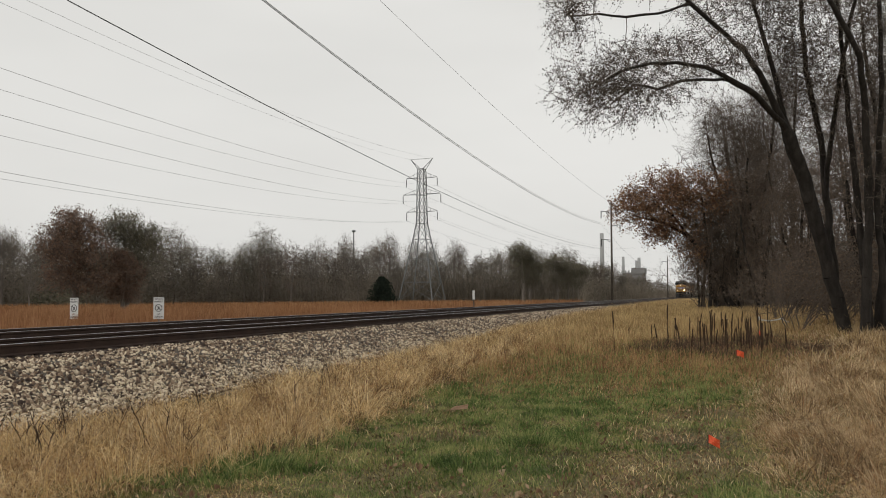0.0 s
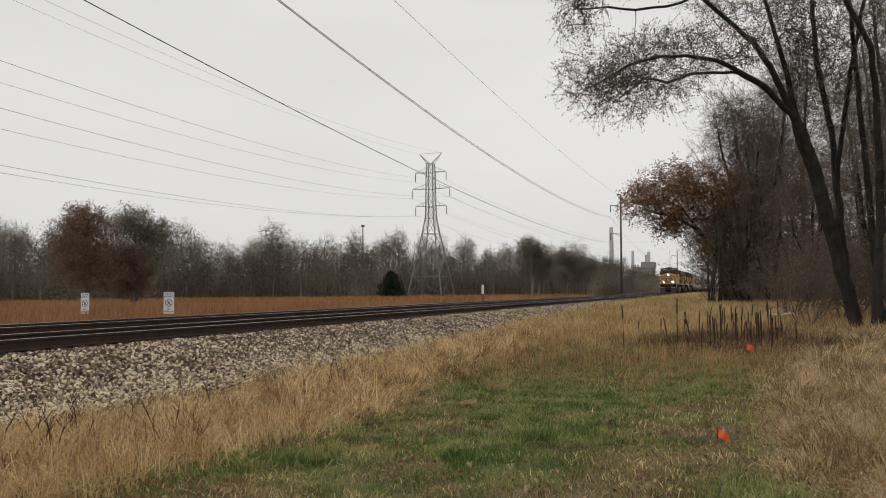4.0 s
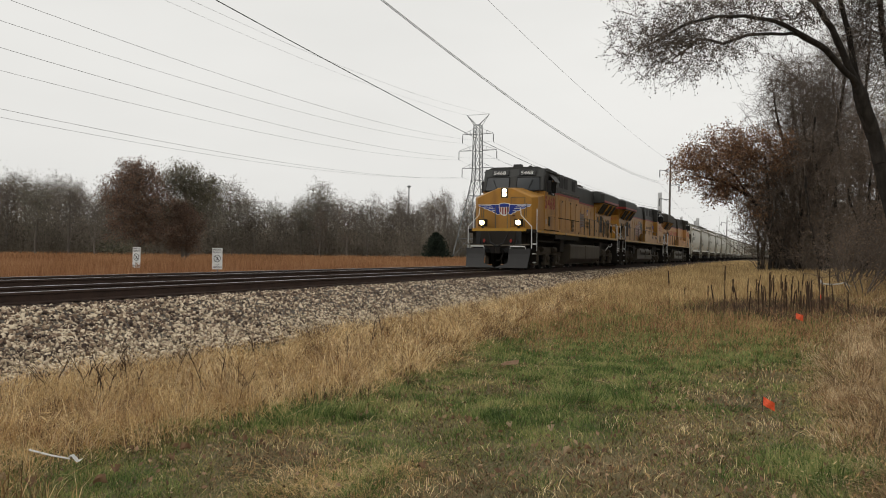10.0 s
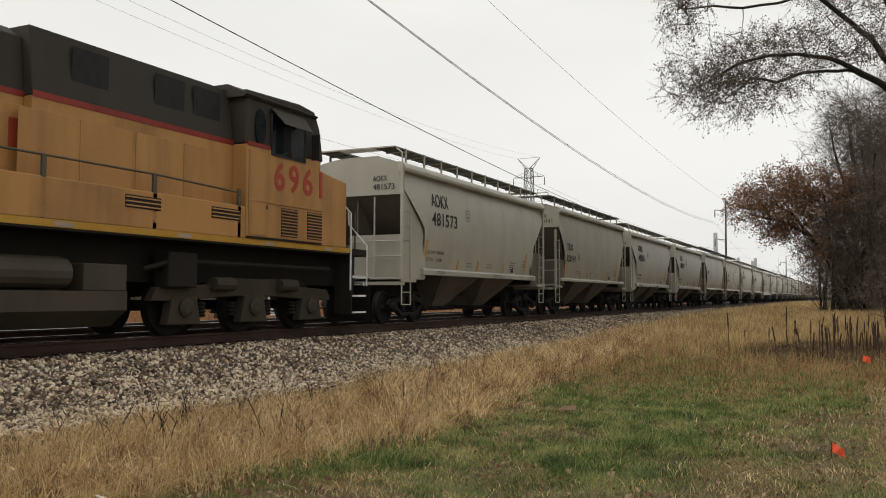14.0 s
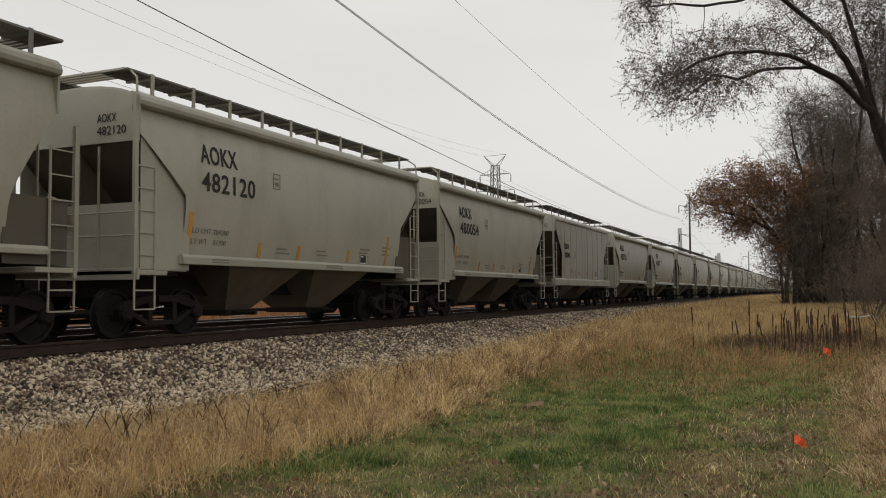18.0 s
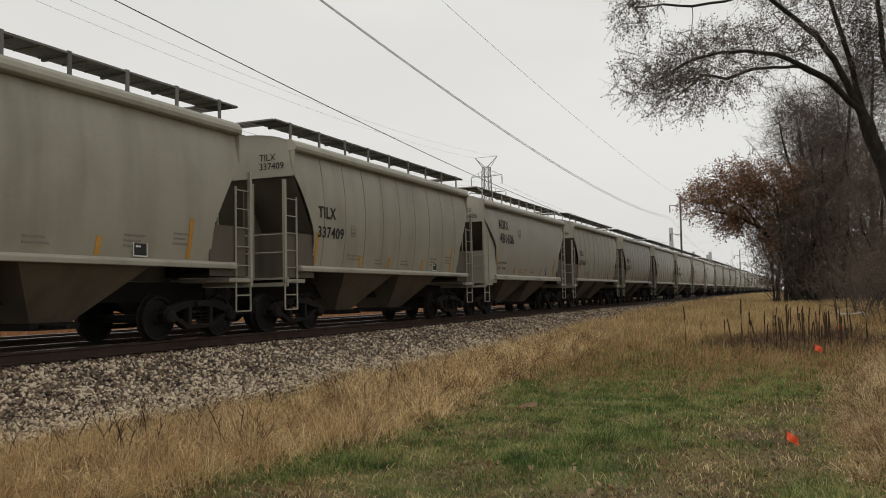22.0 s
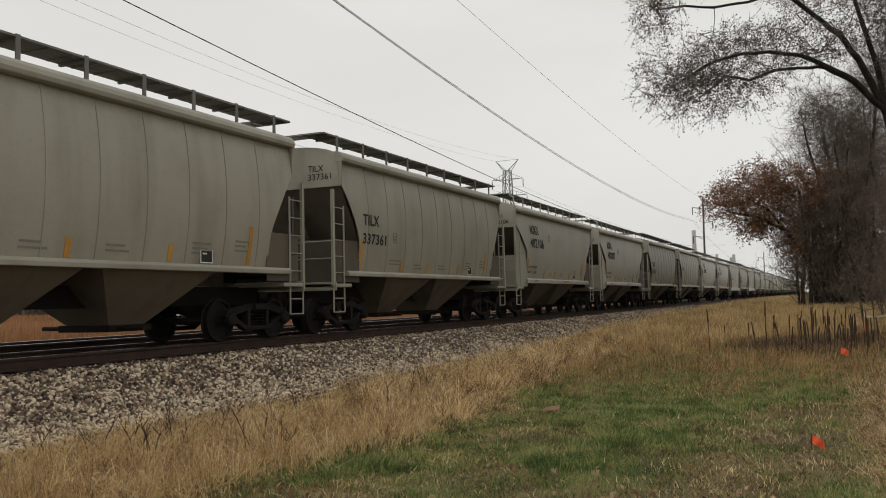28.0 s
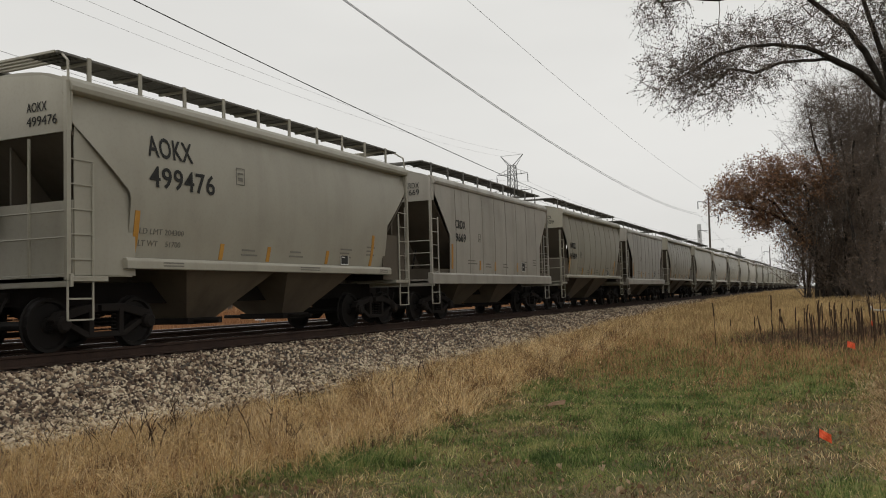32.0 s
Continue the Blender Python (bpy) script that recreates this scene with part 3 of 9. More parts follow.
        if kind == "a" and sx > 0:
            for z, words, wide in ((1.88, "LD LMT 204300", 1.05), (1.68, "LT WT    51700", 1.0)):
                tilt = math.degrees(math.atan((side_x(z + 0.12, bulge, 1.5, zs, ze) - side_x(z, bulge, 1.5, zs, ze)) / 0.12))
                lettering("weight_line", words, 0.1, M["faint_ink"], wall, pose(side_x(z, bulge, 1.5, zs, ze) + 0.008, -h + 1.45, z, 0, 0, 90) @ pose(0, 0, 0, 90 + tilt, 0, 0), wide)
        if sx > 0:
            sill_bars = Shape()
            for (y, w) in ((-h + 1.9, 0.5), (0.4, 0.75), (yk - 0.5, 0.4)):
                for k in range(2):
                    sill_bars.box(1.531, 1.534, y, y + w, 1.335 + 0.05 * k, 1.36 + 0.05 * k)
            if kind == "a":
                tagged(part("sill_writing", sill_bars, M["faint_ink"], wall, "small writing stencilled on the sill"), kind="stuff")
        xq = sx * (side_x(1.66, bulge, 1.5, zs, ze) + 0.005)
        plate = Shape().box(min(xq, xq + sx * 0.006), max(xq, xq + sx * 0.006), yk - 2.1, yk - 1.8, 1.52, 1.82)
        pl = part("data_panel", plate, M["black_ink"], wall, "black data panel with a pale rim")
        rim = Shape()
        for (a, b, c, d) in ((yk - 2.12, yk - 1.78, 1.82, 1.84), (yk - 2.12, yk - 1.78, 1.5, 1.52), (yk - 2.12, yk - 2.1, 1.52, 1.82), (yk - 1.8, yk - 1.78, 1.52, 1.82), (yk - 2.06, yk - 1.94, 1.66, 1.69)):
            rim.box(min(xq, xq + sx * 0.009), max(xq, xq + sx * 0.009), a, b, c, d)
        part("panel_rim", rim, M["white_ink"], pl)
        if sx > 0:
            box = Shape()
            yb, zb, wb = {"a": (-h + 3.9, 2.95, 0.26), "b": (-h + 2.9, 2.25, 0.2), "c": (-h + 3.4, 2.4, 0.2)}[kind]
            xb = side_x(zb + 0.13, bulge, 1.5, zs, ze) + 0.012
            for (a, b, c, d) in ((0, wb, 0, 0.018), (0, wb, wb * 1.2, wb * 1.2 + 0.018), (0, 0.018, 0, wb * 1.2), (wb - 0.018, wb, 0, wb * 1.2), (wb * 0.25, wb * 0.75, wb * 0.3, wb * 0.55), (wb * 0.2, wb * 0.8, wb * 0.8, wb * 0.9)):
                box.box(xb, xb + 0.004, yb + a, yb + b, zb + c, zb + d)
            part("stencil_box", box, M["faint_ink"], wall)
    roof = Shape()
    arc = [(1.42 * math.sin(a), ze + 0.16 + 0.24 * (math.cos(a) - math.cos(1.25)) / (1 - math.cos(1.25))) for a in np.linspace(-1.25, 1.25, 13)]
    roof.prism(arc, "y", -yt + 0.03, yt - 0.03)
    part("roof", roof, mat, car, smooth=False)
    # sloped end sheets, grimy and coloured darker for shade, and the bulkhead above them
    for sg in (-1, 1):
        ye = sg * (yt - 0.03)
        sheet_top = {"a": 3.38, "b": 3.5, "c": 3.5}[kind]
        yf, zf = (h - 1.5, 1.95) if kind != "c" else (2.75, 1.2)
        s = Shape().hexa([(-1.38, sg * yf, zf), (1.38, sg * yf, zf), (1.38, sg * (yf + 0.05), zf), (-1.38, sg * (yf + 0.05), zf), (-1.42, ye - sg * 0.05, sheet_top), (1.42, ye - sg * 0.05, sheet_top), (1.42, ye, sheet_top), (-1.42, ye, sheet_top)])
        part("slope_sheet", s, M["hopper_shaded"], car, "grimy slope sheet, shade painted into its colour")
        top = Shape().prism([(-1.46, sheet_top - 0.02), (1.46, sheet_top - 0.02), (1.49, ze + 0.08), (0.9, ze + 0.28), (0, ze + 0.36), (-0.9, ze + 0.28), (-1.49, ze + 0.08)], "y", ye - 0.02, ye + 0.02)
        part("end_bulkhead", top, mat, car)
        zl, zh = {"a": (1.16, 2.32), "b": (1.2, 2.2), "c": (1.1, 1.5)}[kind]
        a, b = sg * (yk - 0.1), sg * (h - 0.12)
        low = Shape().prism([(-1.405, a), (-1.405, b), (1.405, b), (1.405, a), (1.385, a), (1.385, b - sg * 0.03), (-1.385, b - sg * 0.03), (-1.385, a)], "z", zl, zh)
        # plates in the open ends share the shade-darkened colour
        part("end_shear_plate", low, M["hopper_shaded"] if kind != "a" or sg > 0 else mat, car)
        if kind == "a" and sg < 0:
            for sx in (-1, 1):
                part("end_gusset", Shape().prism([(a + 0.05, 1.18), (b + 0.02, 1.18), (b + 0.02, 3.44), (a + 0.05, 2.5)], "x", sx * 1.408, sx * 1.425), mat, car)
        gear = Shape().box(-0.5, 0.15, sg * (h - 0.9), sg * (h - 0.62), 1.2, 1.5).tube([(-1.2, sg * (h - 0.7), 1.3), (1.2, sg * (h - 0.7), 1.3)], 0.03, 5).tube([(0.4, sg * (h - 0.7), 1.3), (0.55, sg * (h - 0.8), 2.1)], 0.025, 5)
        yc = ye - sg * 0.12
        # dark web added to close the view under the slope sheet
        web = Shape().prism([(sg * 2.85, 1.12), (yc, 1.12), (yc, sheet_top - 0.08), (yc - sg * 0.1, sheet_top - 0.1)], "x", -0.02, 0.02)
        part("centre_web", web, M["hopper_shaded"], car)
        if sg > 0:
            gear.box(-0.2, 0.5, h - 0.6, h - 0.3, 1.5, 2.3).tube([(-0.9, h - 0.45, 1.6), (-0.9, h - 0.45, 2.5)], 0.16, 10)
        part("brake_gear", gear, M["truck_steel"], car)
        end_fittings(car, kind, sg, mat, h, sg < 0 if kind == "a" else sg > 0)
    # two discharge bays with gates, and the centre sill
    for y in (-1.55, 1.55) if kind != "c" else (-1.7, 1.7):
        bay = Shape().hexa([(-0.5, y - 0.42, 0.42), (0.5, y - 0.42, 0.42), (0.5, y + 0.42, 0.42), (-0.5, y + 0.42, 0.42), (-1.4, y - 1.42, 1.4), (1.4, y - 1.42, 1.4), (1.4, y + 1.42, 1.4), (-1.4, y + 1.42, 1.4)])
        b = part("discharge_bay", bay, M["hopper_bay"], car, "tapered discharge bay, dusty and painted darker for underside shade")
        part("outlet_gate", Shape().box(-0.6, 0.6, y - 0.5, y + 0.5, 0.3, 0.42).tube([(-1.2, y - 0.3, 0.36), (1.2, y - 0.3, 0.36)], 0.04, 6), M["truck_steel"], b)
    part("centre_sill", Shape().box(-0.3, 0.3, -h + 0.1, h - 0.1, 0.72, 1.1), M["truck_steel"], car)
    roof_walk(car, kind, h)
    for y in (-h + 1.1, h - 1.1):
        truck(car, y)
    return car


def mark(car, kind, code, number, big=True):
    """Reporting marks on both sides and both ends."""
    h = HALF[kind]
    bulge = {"a": 0.17, "b": 0.15, "c": 0.03}[kind]
    z1, z2, size, y = {"a": (3.2, 2.68, 0.37, -h + 1.62), "b": (2.62, 2.16, 0.27, -h + 1.32), "c": (2.75, 2.35, 0.26, -h + 1.6)}[kind]
    for sx in (1, -1):
        for z, text in ((z1, code), (z2, number)):
            if not text:
                continue
            lo, hi = (1.35 if kind == "c" else 1.44), (4.1 if kind == "b" else 4.0)
            x = sx * (side_x(z, bulge, 1.5, lo, hi) + 0.012 + bulge * (size / (hi - lo)) ** 2)
            tilt = math.degrees(math.atan((side_x(z + size, bulge, 1.5, lo, hi) - side_x(z, bulge, 1.5, lo, hi)) / size))
            y0 = y if sx > 0 else -y
            lettering("reporting_mark", text, size, M["black_ink"], car, pose(x, y0, z, 0, 0, 90 * sx) @ pose(0, 0, 0, 90 + tilt, 0, 0), size * 0.74 * len(text), bold=0.0045, spacing=1.08)
    ends = {"a": (3.72, 3.5, 0.15), "b": (3.86, 3.66, 0.15), "c": (3.86, 3.66, 0.16)}[kind]
    ye = {"a": h - 0.02, "b": h - 0.35, "c": h - 0.18}[kind] + 0.0
    for z, text in ((ends[0], code), (ends[1], number)):
        if not text:
            continue
        lettering("end_mark", text, ends[2], M["black_ink"], car, pose(0.55, -ye - 0.002, z, 90, 0, 0), ends[2] * 0.72 * len(text))


SEQUENCE = [("a", "AOKX", "481573"), ("b", "TILX", "328141"), ("a", "AOKX", "480061"), ("a", "AOKX", "480057"), ("b", "TILX", ""), ("br", "HWCX", "11401"),
            ("a", "AOKX", "482120"), ("a", "AOKX", "480054"), ("c", "CRDX", "20545"), ("a", "AOKX", "481733"), ("a", "AOKX", "483782"), ("br", "HWCX", "11531"),
            ("b", "TILX", ""), ("br", "TILX", "337409"), ("a", "AOKX", "481606"), ("br", "TILX", "337166"), ("br", "HWCX", "11553"), ("br", "TILX", ""),
            ("br", "TILX", "334229"), ("br", "TILX", ""), ("a", "AOKX", ""), ("br", "", ""), ("br", "", ""), ("br", "TILX", "337361"), ("a", "AOKX", "482106"),
            ("a", "AOKX", "483877"), ("br", "TILX", "333267"), ("br", "TILX", ""), ("a", "AOKX", "480958"), ("a", "AOKX", "499476"), ("c", "CRDX", "9669"),
            ("br", "HWCX", "10409"), ("c", "", "")]
TAIL = ["br", "b", "a", "br", "br", "a", "br", "b", "br", "a", "br", "br", "a", "b", "br", "br", "a", "br", "b", "br"]
TONE = {"a": "hopper_a", "b": "hopper_b", "br": "hopper_b", "c": "hopper_c"}
RIBS = {"a": 0, "b": 0, "br": 9, "c": 8}
LABELS = {"a": "pale grey rounded covered hopper car with amber tape and black marks", "b": "tan-grey smooth-sided covered hopper car streaked with dust",
          "br": "tan-grey ribbed covered hopper car streaked with dust", "c": "pale grey ribbed covered hopper car with a long side sill"}
patterns = {}
cars = []
for k, (style, code, number) in enumerate(SEQUENCE + [(s, "", "") for s in TAIL]):
    kind = style[0]
    place = pose(TRACK_X[0], POST0 + PITCH * k + HALF[kind], RAIL_Z)
    if style not in patterns:
        patterns[style] = hopper(kind, RIBS[style], M[TONE[style]])
        patterns[style].matrix_basis = pose(TRACK_X[0], 2000, RAIL_Z)
        tagged(patterns[style], LABELS[style])
    car = copy_thing(patterns[style], place)
    cars.append((car, place))
    if code:
        mark(car, kind, code, number)
    if k > 36:
        # the far tail: its brackets stay joined, and it has none of the small print
        for o in [q for q in car.children_recursive if q.name.split(".")[0] in ("reflector_strip", "stencil_box", "small_writing", "panel_rim", "data_panel", "spring_nest", "bearing_cap", "air_hose", "rib")]:
            bpy.data.objects.remove(o)
        from_far = [o for o in car.children if o.name.split(".")[0] == "bracket"]
        verts, faces = [], []
        for o in from_far:
            faces += [tuple(i + len(verts) for i in p.vertices) for p in o.data.polygons]
            verts += [tuple(v.co) for v in o.data.vertices]
            last_mat = o.data.materials[0]
            bpy.data.objects.remove(o)
        tagged(part("bracket", fast_mesh("bracket", np.array(verts), np.array(faces), last_mat), None, car), kind="stuff")
for p in patterns.values():
    for o in (*p.children_recursive, p):
        bpy.data.objects.remove(o)

# ---- diesel locomotives ----
M.update({
    "loco_yellow": weathered("locomotive_yellow", (0.355, 0.172, 0.026), (0.1, 0.052, 0.019), streak=0.75, rough=0.45, varied=0.12),
    "loco_faded": weathered("locomotive_faded_yellow", (0.42, 0.215, 0.07), (0.13, 0.07, 0.033), streak=0.6, rough=0.6, varied=0.12),
    "loco_grey": weathered("locomotive_grey", (0.042, 0.042, 0.039), (0.02, 0.019, 0.018), streak=0.4, rough=0.6, varied=0.1),
    "loco_sooty": weathered("locomotive_sooty_roof", (0.04, 0.033, 0.026), (0.018, 0.015, 0.013), streak=0.4, rough=0.75, varied=0.1),
    "loco_red": material("locomotive_red_stripe", ((0.17, 0.015, 0.011), (0.26, 0.03, 0.02)), 2.0, 0.5, bump=0.0),
    "loco_red_faded": material("faded_red_numerals", ((0.28, 0.035, 0.02), (0.38, 0.07, 0.035)), 3.0, 0.6, bump=0.0),
    "loco_under": weathered("locomotive_underframe", (0.022, 0.0185, 0.015), (0.01, 0.0085, 0.0075), rough=0.8, spec=0.15, varied=0.1),
    "loco_tank": weathered("fuel_tank_grime", (0.066, 0.054, 0.04), (0.03, 0.025, 0.019), rough=0.65, spec=0.2, varied=0.1),
    "plow_grey": weathered("plow_grey", (0.026, 0.0245, 0.0235), (0.012, 0.011, 0.0105), rough=0.6, varied=0.1),
    "louver": material("louver_black", ((0.008, 0.008, 0.008), (0.02, 0.019, 0.018)), 6.0, 0.7, bump=0.1),
    "handrail": material("handrail_white", ((0.5, 0.5, 0.48), (0.68, 0.68, 0.65)), 3.0, 0.5, bump=0.0),
    "rail_dark": material("handrail_dark", ((0.05, 0.045, 0.035), (0.11, 0.09, 0.06)), 3.0, 0.6, bump=0.0),
    "sill_yellow": material("sill_stripe", ((0.36, 0.19, 0.02), (0.46, 0.26, 0.035)), 2.0, 0.45, bump=0.0),
    "flag_red": material("mural_red", ((0.17, 0.06, 0.045), (0.24, 0.1, 0.075)), 2.5, 0.55, bump=0.0),
    "flag_white": material("mural_white", ((0.24, 0.2, 0.17), (0.36, 0.3, 0.25)), 2.5, 0.55, bump=0.0),
    # mural copies darkened for the shade on the leading engine's set-back hood
    "flag_shaded_red": material("shaded_mural_red", ((0.1, 0.045, 0.035), (0.15, 0.07, 0.05)), 2.5, 0.55, bump=0.0),
    "flag_shaded_pale": material("shaded_mural_grey", ((0.1, 0.09, 0.08), (0.16, 0.14, 0.125)), 2.5, 0.55, bump=0.0),
    "flag_blue": material("mural_blue", ((0.025, 0.034, 0.036), (0.05, 0.062, 0.06)), 2.5, 0.55, bump=0.0),
    "wing_blue": material("emblem_blue", ((0.008, 0.022, 0.16), (0.014, 0.04, 0.26)), 2.5, 0.45, bump=0.0),
    "mural_pale": material("shield_pale_stripe", ((0.45, 0.4, 0.36), (0.6, 0.55, 0.5)), 3.0, 0.5, bump=0.0),
    "cab_glass": plain_glass("cab_glass", (0.012, 0.015, 0.017)),
    "headlight": lamp_glow("headlight_glow", (1.0, 0.7, 0.3), 45.0),
    "loco_truck": weathered("locomotive_truck_grime", (0.055, 0.045, 0.033), (0.022, 0.018, 0.0135), rough=0.8, spec=0.15, varied=0.15),
    "ditch_light": lamp_glow("ditch_light_glow", (1.0, 0.7, 0.3), 45.0),
    # stands in for the warm halo of glare round the lit lamps
    "reflector_halo_glow": lamp_glow("reflector_halo_glow", (1.0, 0.66, 0.28), 12.0),
    "dead_lens": plain_glass("lamp_lens", (0.35, 0.35, 0.34)),
    "board_black": material("number_board", ((0.01, 0.01, 0.01), (0.02, 0.02, 0.02)), 4.0, 0.4, bump=0.0),
})


def louvers(parent, sx, x, y0, y1, z0, z1, mat_frame, upright=False):
    """A dark opening with slats, on a side wall."""
    back = part("grille", Shape().box(min(x, x + sx * 0.008), max(x, x + sx * 0.008), y0, y1, z0, z1), M["louver"], parent)
    if mat_frame is M["louver"]:
        return
    s = Shape()
    n = max(3, int((y1 - y0) / 0.09)) if upright else max(3, int((z1 - z0) / 0.07))
    for k in range(n):
        if upright:
            c = y0 + (y1 - y0) * (k + 0.5) / n
            s.box(min(x, x + sx * 0.022), max(x, x + sx * 0.022), c - 0.012, c + 0.012, z0, z1)
        else:
            c = z0 + (z1 - z0) * (k + 0.5) / n
            s.box(min(x, x + sx * 0.022), max(x, x + sx * 0.022), y0, y1, c - 0.012, c + 0.012)
    part("slat_panel", s, mat_frame, back)


def big_truck(loco, y):
    for dy in (-1.95, 0, 1.95):
        prof = [(0.0, -0.06), (0.14, -0.05), (0.46, -0.04), (0.56, -0.08), (0.56, -0.05), (0.53, 0.06), (0.46, 0.06), (0.16, 0.03), (0.1, 0.1)]
        s = Shape().tube([(-1.0, y + dy, 0.53), (1.0, y + dy, 0.53)], 0.1, 8)
        for sg in (-1, 1):
            s.disc((0.76 * sg, y + dy, 0.53), "x", 0, 0, 24, [(r, o * sg) for r, o in prof])
        part("wheelset", s, M["wheel_steel"], loco)
    for sg in (-1, 1):
        x0, x1 = 0.98 * sg, 1.16 * sg
        top, bot = [], []
        s = Shape()
        s.prism([(y - 2.75, 0.62), (y - 2.6, 0.86), (y - 1.3, 0.92), (y - 0.95, 1.05), (y + 0.95, 1.05), (y + 1.3, 0.92), (y + 2.6, 0.86), (y + 2.75, 0.62), (y + 2.35, 0.62), (y + 1.45, 0.66), (y + 0.6, 0.7), (y - 0.6, 0.7), (y - 1.45, 0.66), (y - 2.35, 0.62)], "x", x0, x1)
        for dy in (-1.95, 0, 1.95):
            s.prism([(y + dy - 0.42, 0.2), (y + dy + 0.42, 0.2), (y + dy + 0.3, 0.72), (y + dy - 0.3, 0.72)], "x", x0, x1 + sg * 0.02)
        fr = part("truck_frame", s, M["loco_truck"], loco, bevel=0.02)
        for dy in (-1.95, 0, 1.95):
            part("axle_box", Shape().disc((1.18 * sg, y + dy, 0.5), "x", 0, 0, 14, [(0.17, -0.06 * sg), (0.17, 0.05 * sg), (0.1, 0.09 * sg)]), M["loco_truck"], fr)
        for dy in (-1.4, -0.55, 0.55, 1.4):
            part("spring_pack", Shape().disc((1.05 * sg, y + dy, 0.46), "z", 0, 0, 10, [(0.1 if q % 2 else 0.06, -0.14 + 0.035 * q) for q in range(9)]), M["loco_under"], fr)
        for dy in (-1.0, 1.0):
            part("brake_cylinder", Shape().tube([(1.22 * sg, y + dy - 0.28, 0.93), (1.22 * sg, y + dy + 0.28, 0.93)], 0.13, 10), M["loco_truck"], fr)


def end_steps(loco, y, sg):
    """Corner steps with grab rails at one end (sg: direction of that end)."""
    for sx in (-1, 1):
        s = Shape().box(min(sx * 1.05, sx * 1.5), max(sx * 1.05, sx * 1.5), y - sg * 0.75 - 0.02, y - sg * 0.75 + 0.02, 0.3, 1.6)
        for k, z in enumerate((0.32, 0.7, 1.08, 1.42)):
            s.box(min(sx * 1.02, sx * 1.5), max(sx * 1.02, sx * 1.5), min(y - sg * 0.75, y - sg * 0.1), max(y - sg * 0.75, y - sg * 0.1), z, z + 0.03)
        st = part("step_well", s, M["loco_under"], loco)
        edge = Shape()
        for z in (0.33, 0.71, 1.09):
            edge.box(min(sx * 1.5, sx * 1.51), max(sx * 1.5, sx * 1.51), min(y - sg * 0.72, y - sg * 0.12), max(y - sg * 0.72, y - sg * 0.12), z - 0.01, z + 0.03)
        part("step_edge", edge, M["handrail"], st, "white painted step edges")
        g = Shape()
        g.tube([(sx * 1.48, y - sg * 0.05, 0.95), (sx * 1.48, y - sg * 0.05, 1.72), (sx * 0.98, y - sg * 0.05, 2.3), (sx * 0.96, y - sg * 0.05, 2.66)], 0.022, 6)
        g.tube([(sx * 1.5, y - sg * 0.8, 0.85), (sx * 1.5, y - sg * 0.8, 2.5), (sx * 1.45, y - sg * 0.95, 2.65)], 0.022, 6)
        part("grab_rail", g, M["handrail"], loco, "white corner grab rail")


def mural_flag(wall, x, sx, y0, y1, z0, z1, red, pale):
    """A waving striped flag painted on the hood, stripe by stripe."""
    n, stripes = 18, 11

    def wave(u, v):
        y = y0 + (y1 - y0) * u
        lo = z0 + (z1 - z0) * (0.1 * math.sin(u * 8.0) + 0.14 * math.sin(u * 3.1))
        hi = z1 - (z1 - z0) * (0.1 * math.sin(u * 9.0 + 0.6) + 0.08 + 0.25 * u * u)
        return y, lo + (hi - lo) * v

    for k in range(stripes):
        v0, v1 = k / stripes, (k + 1) / stripes
        u0, u1 = 0.0, 1.0
        rows = [[], []]
        for j in range(n + 1):
            u = u0 + (u1 - u0) * j / n
            for r, v in ((0, v0), (1, v1)):
                y, z = wave(u, v)
                rows[r].append((x, y, z))
        s = Shape().grid(rows)
        s.grid([[(x - sx * 0.004, p[1], p[2]) for p in r] for r in rows])
        part("flag_stripe", s, M[red] if k % 2 == 0 else M[pale], wall)
    rows = []
    for i in range(5):
        v = 0.5 + 0.5 * i / 4
        rows.append([])
        for j in range(n + 1):
            u = (0.3 + 0.16 * (v - 0.4)) * j / n
            y, z = wave(u, v - 0.2 * (1 - j / n) * (1 - (v - 0.5) * 2))
            rows[-1].append((x + sx * 0.002, y, z))
    part("flag_canton", Shape().grid(rows), M["flag_blue"], wall)
    stars = Shape()
    for i in range(4):
        for j in range(6):
            u = 0.03 + 0.26 * j / 5
            y, z = wave(u, 0.56 + 0.38 * i / 3)
            stars.prism([(y - 0.015, z), (y, z - 0.015), (y + 0.015, z), (y, z + 0.015)], "x", x + sx * 0.003, x + sx * 0.006)
    part("star_field", stars, M[pale], wall)


def shield(parent, x, sx, y, z, w, h):
    """A plain shield: blue head over red and white stripes."""
    a = Shape().prism([(y - w / 2, z + h * 0.55), (y + w / 2, z + h * 0.55), (y + w / 2, z + h), (y, z + h * 1.06), (y - w / 2, z + h)], "x", x, x + sx * 0.006)
    part("shield_head", a, M["wing_blue"], parent)
    for k in range(7):
        c = y - w / 2 + w * (k + 0.5) / 7
        low = z + 0.12 * h * abs(k - 3) / 3
        part("shield_stripe", Shape().box(min(x, x + sx * 0.006), max(x, x + sx * 0.006), c - w / 14, c + w / 14, low, z + h * 0.55), M["loco_red"] if k % 2 == 0 else M["white_ink"], parent)


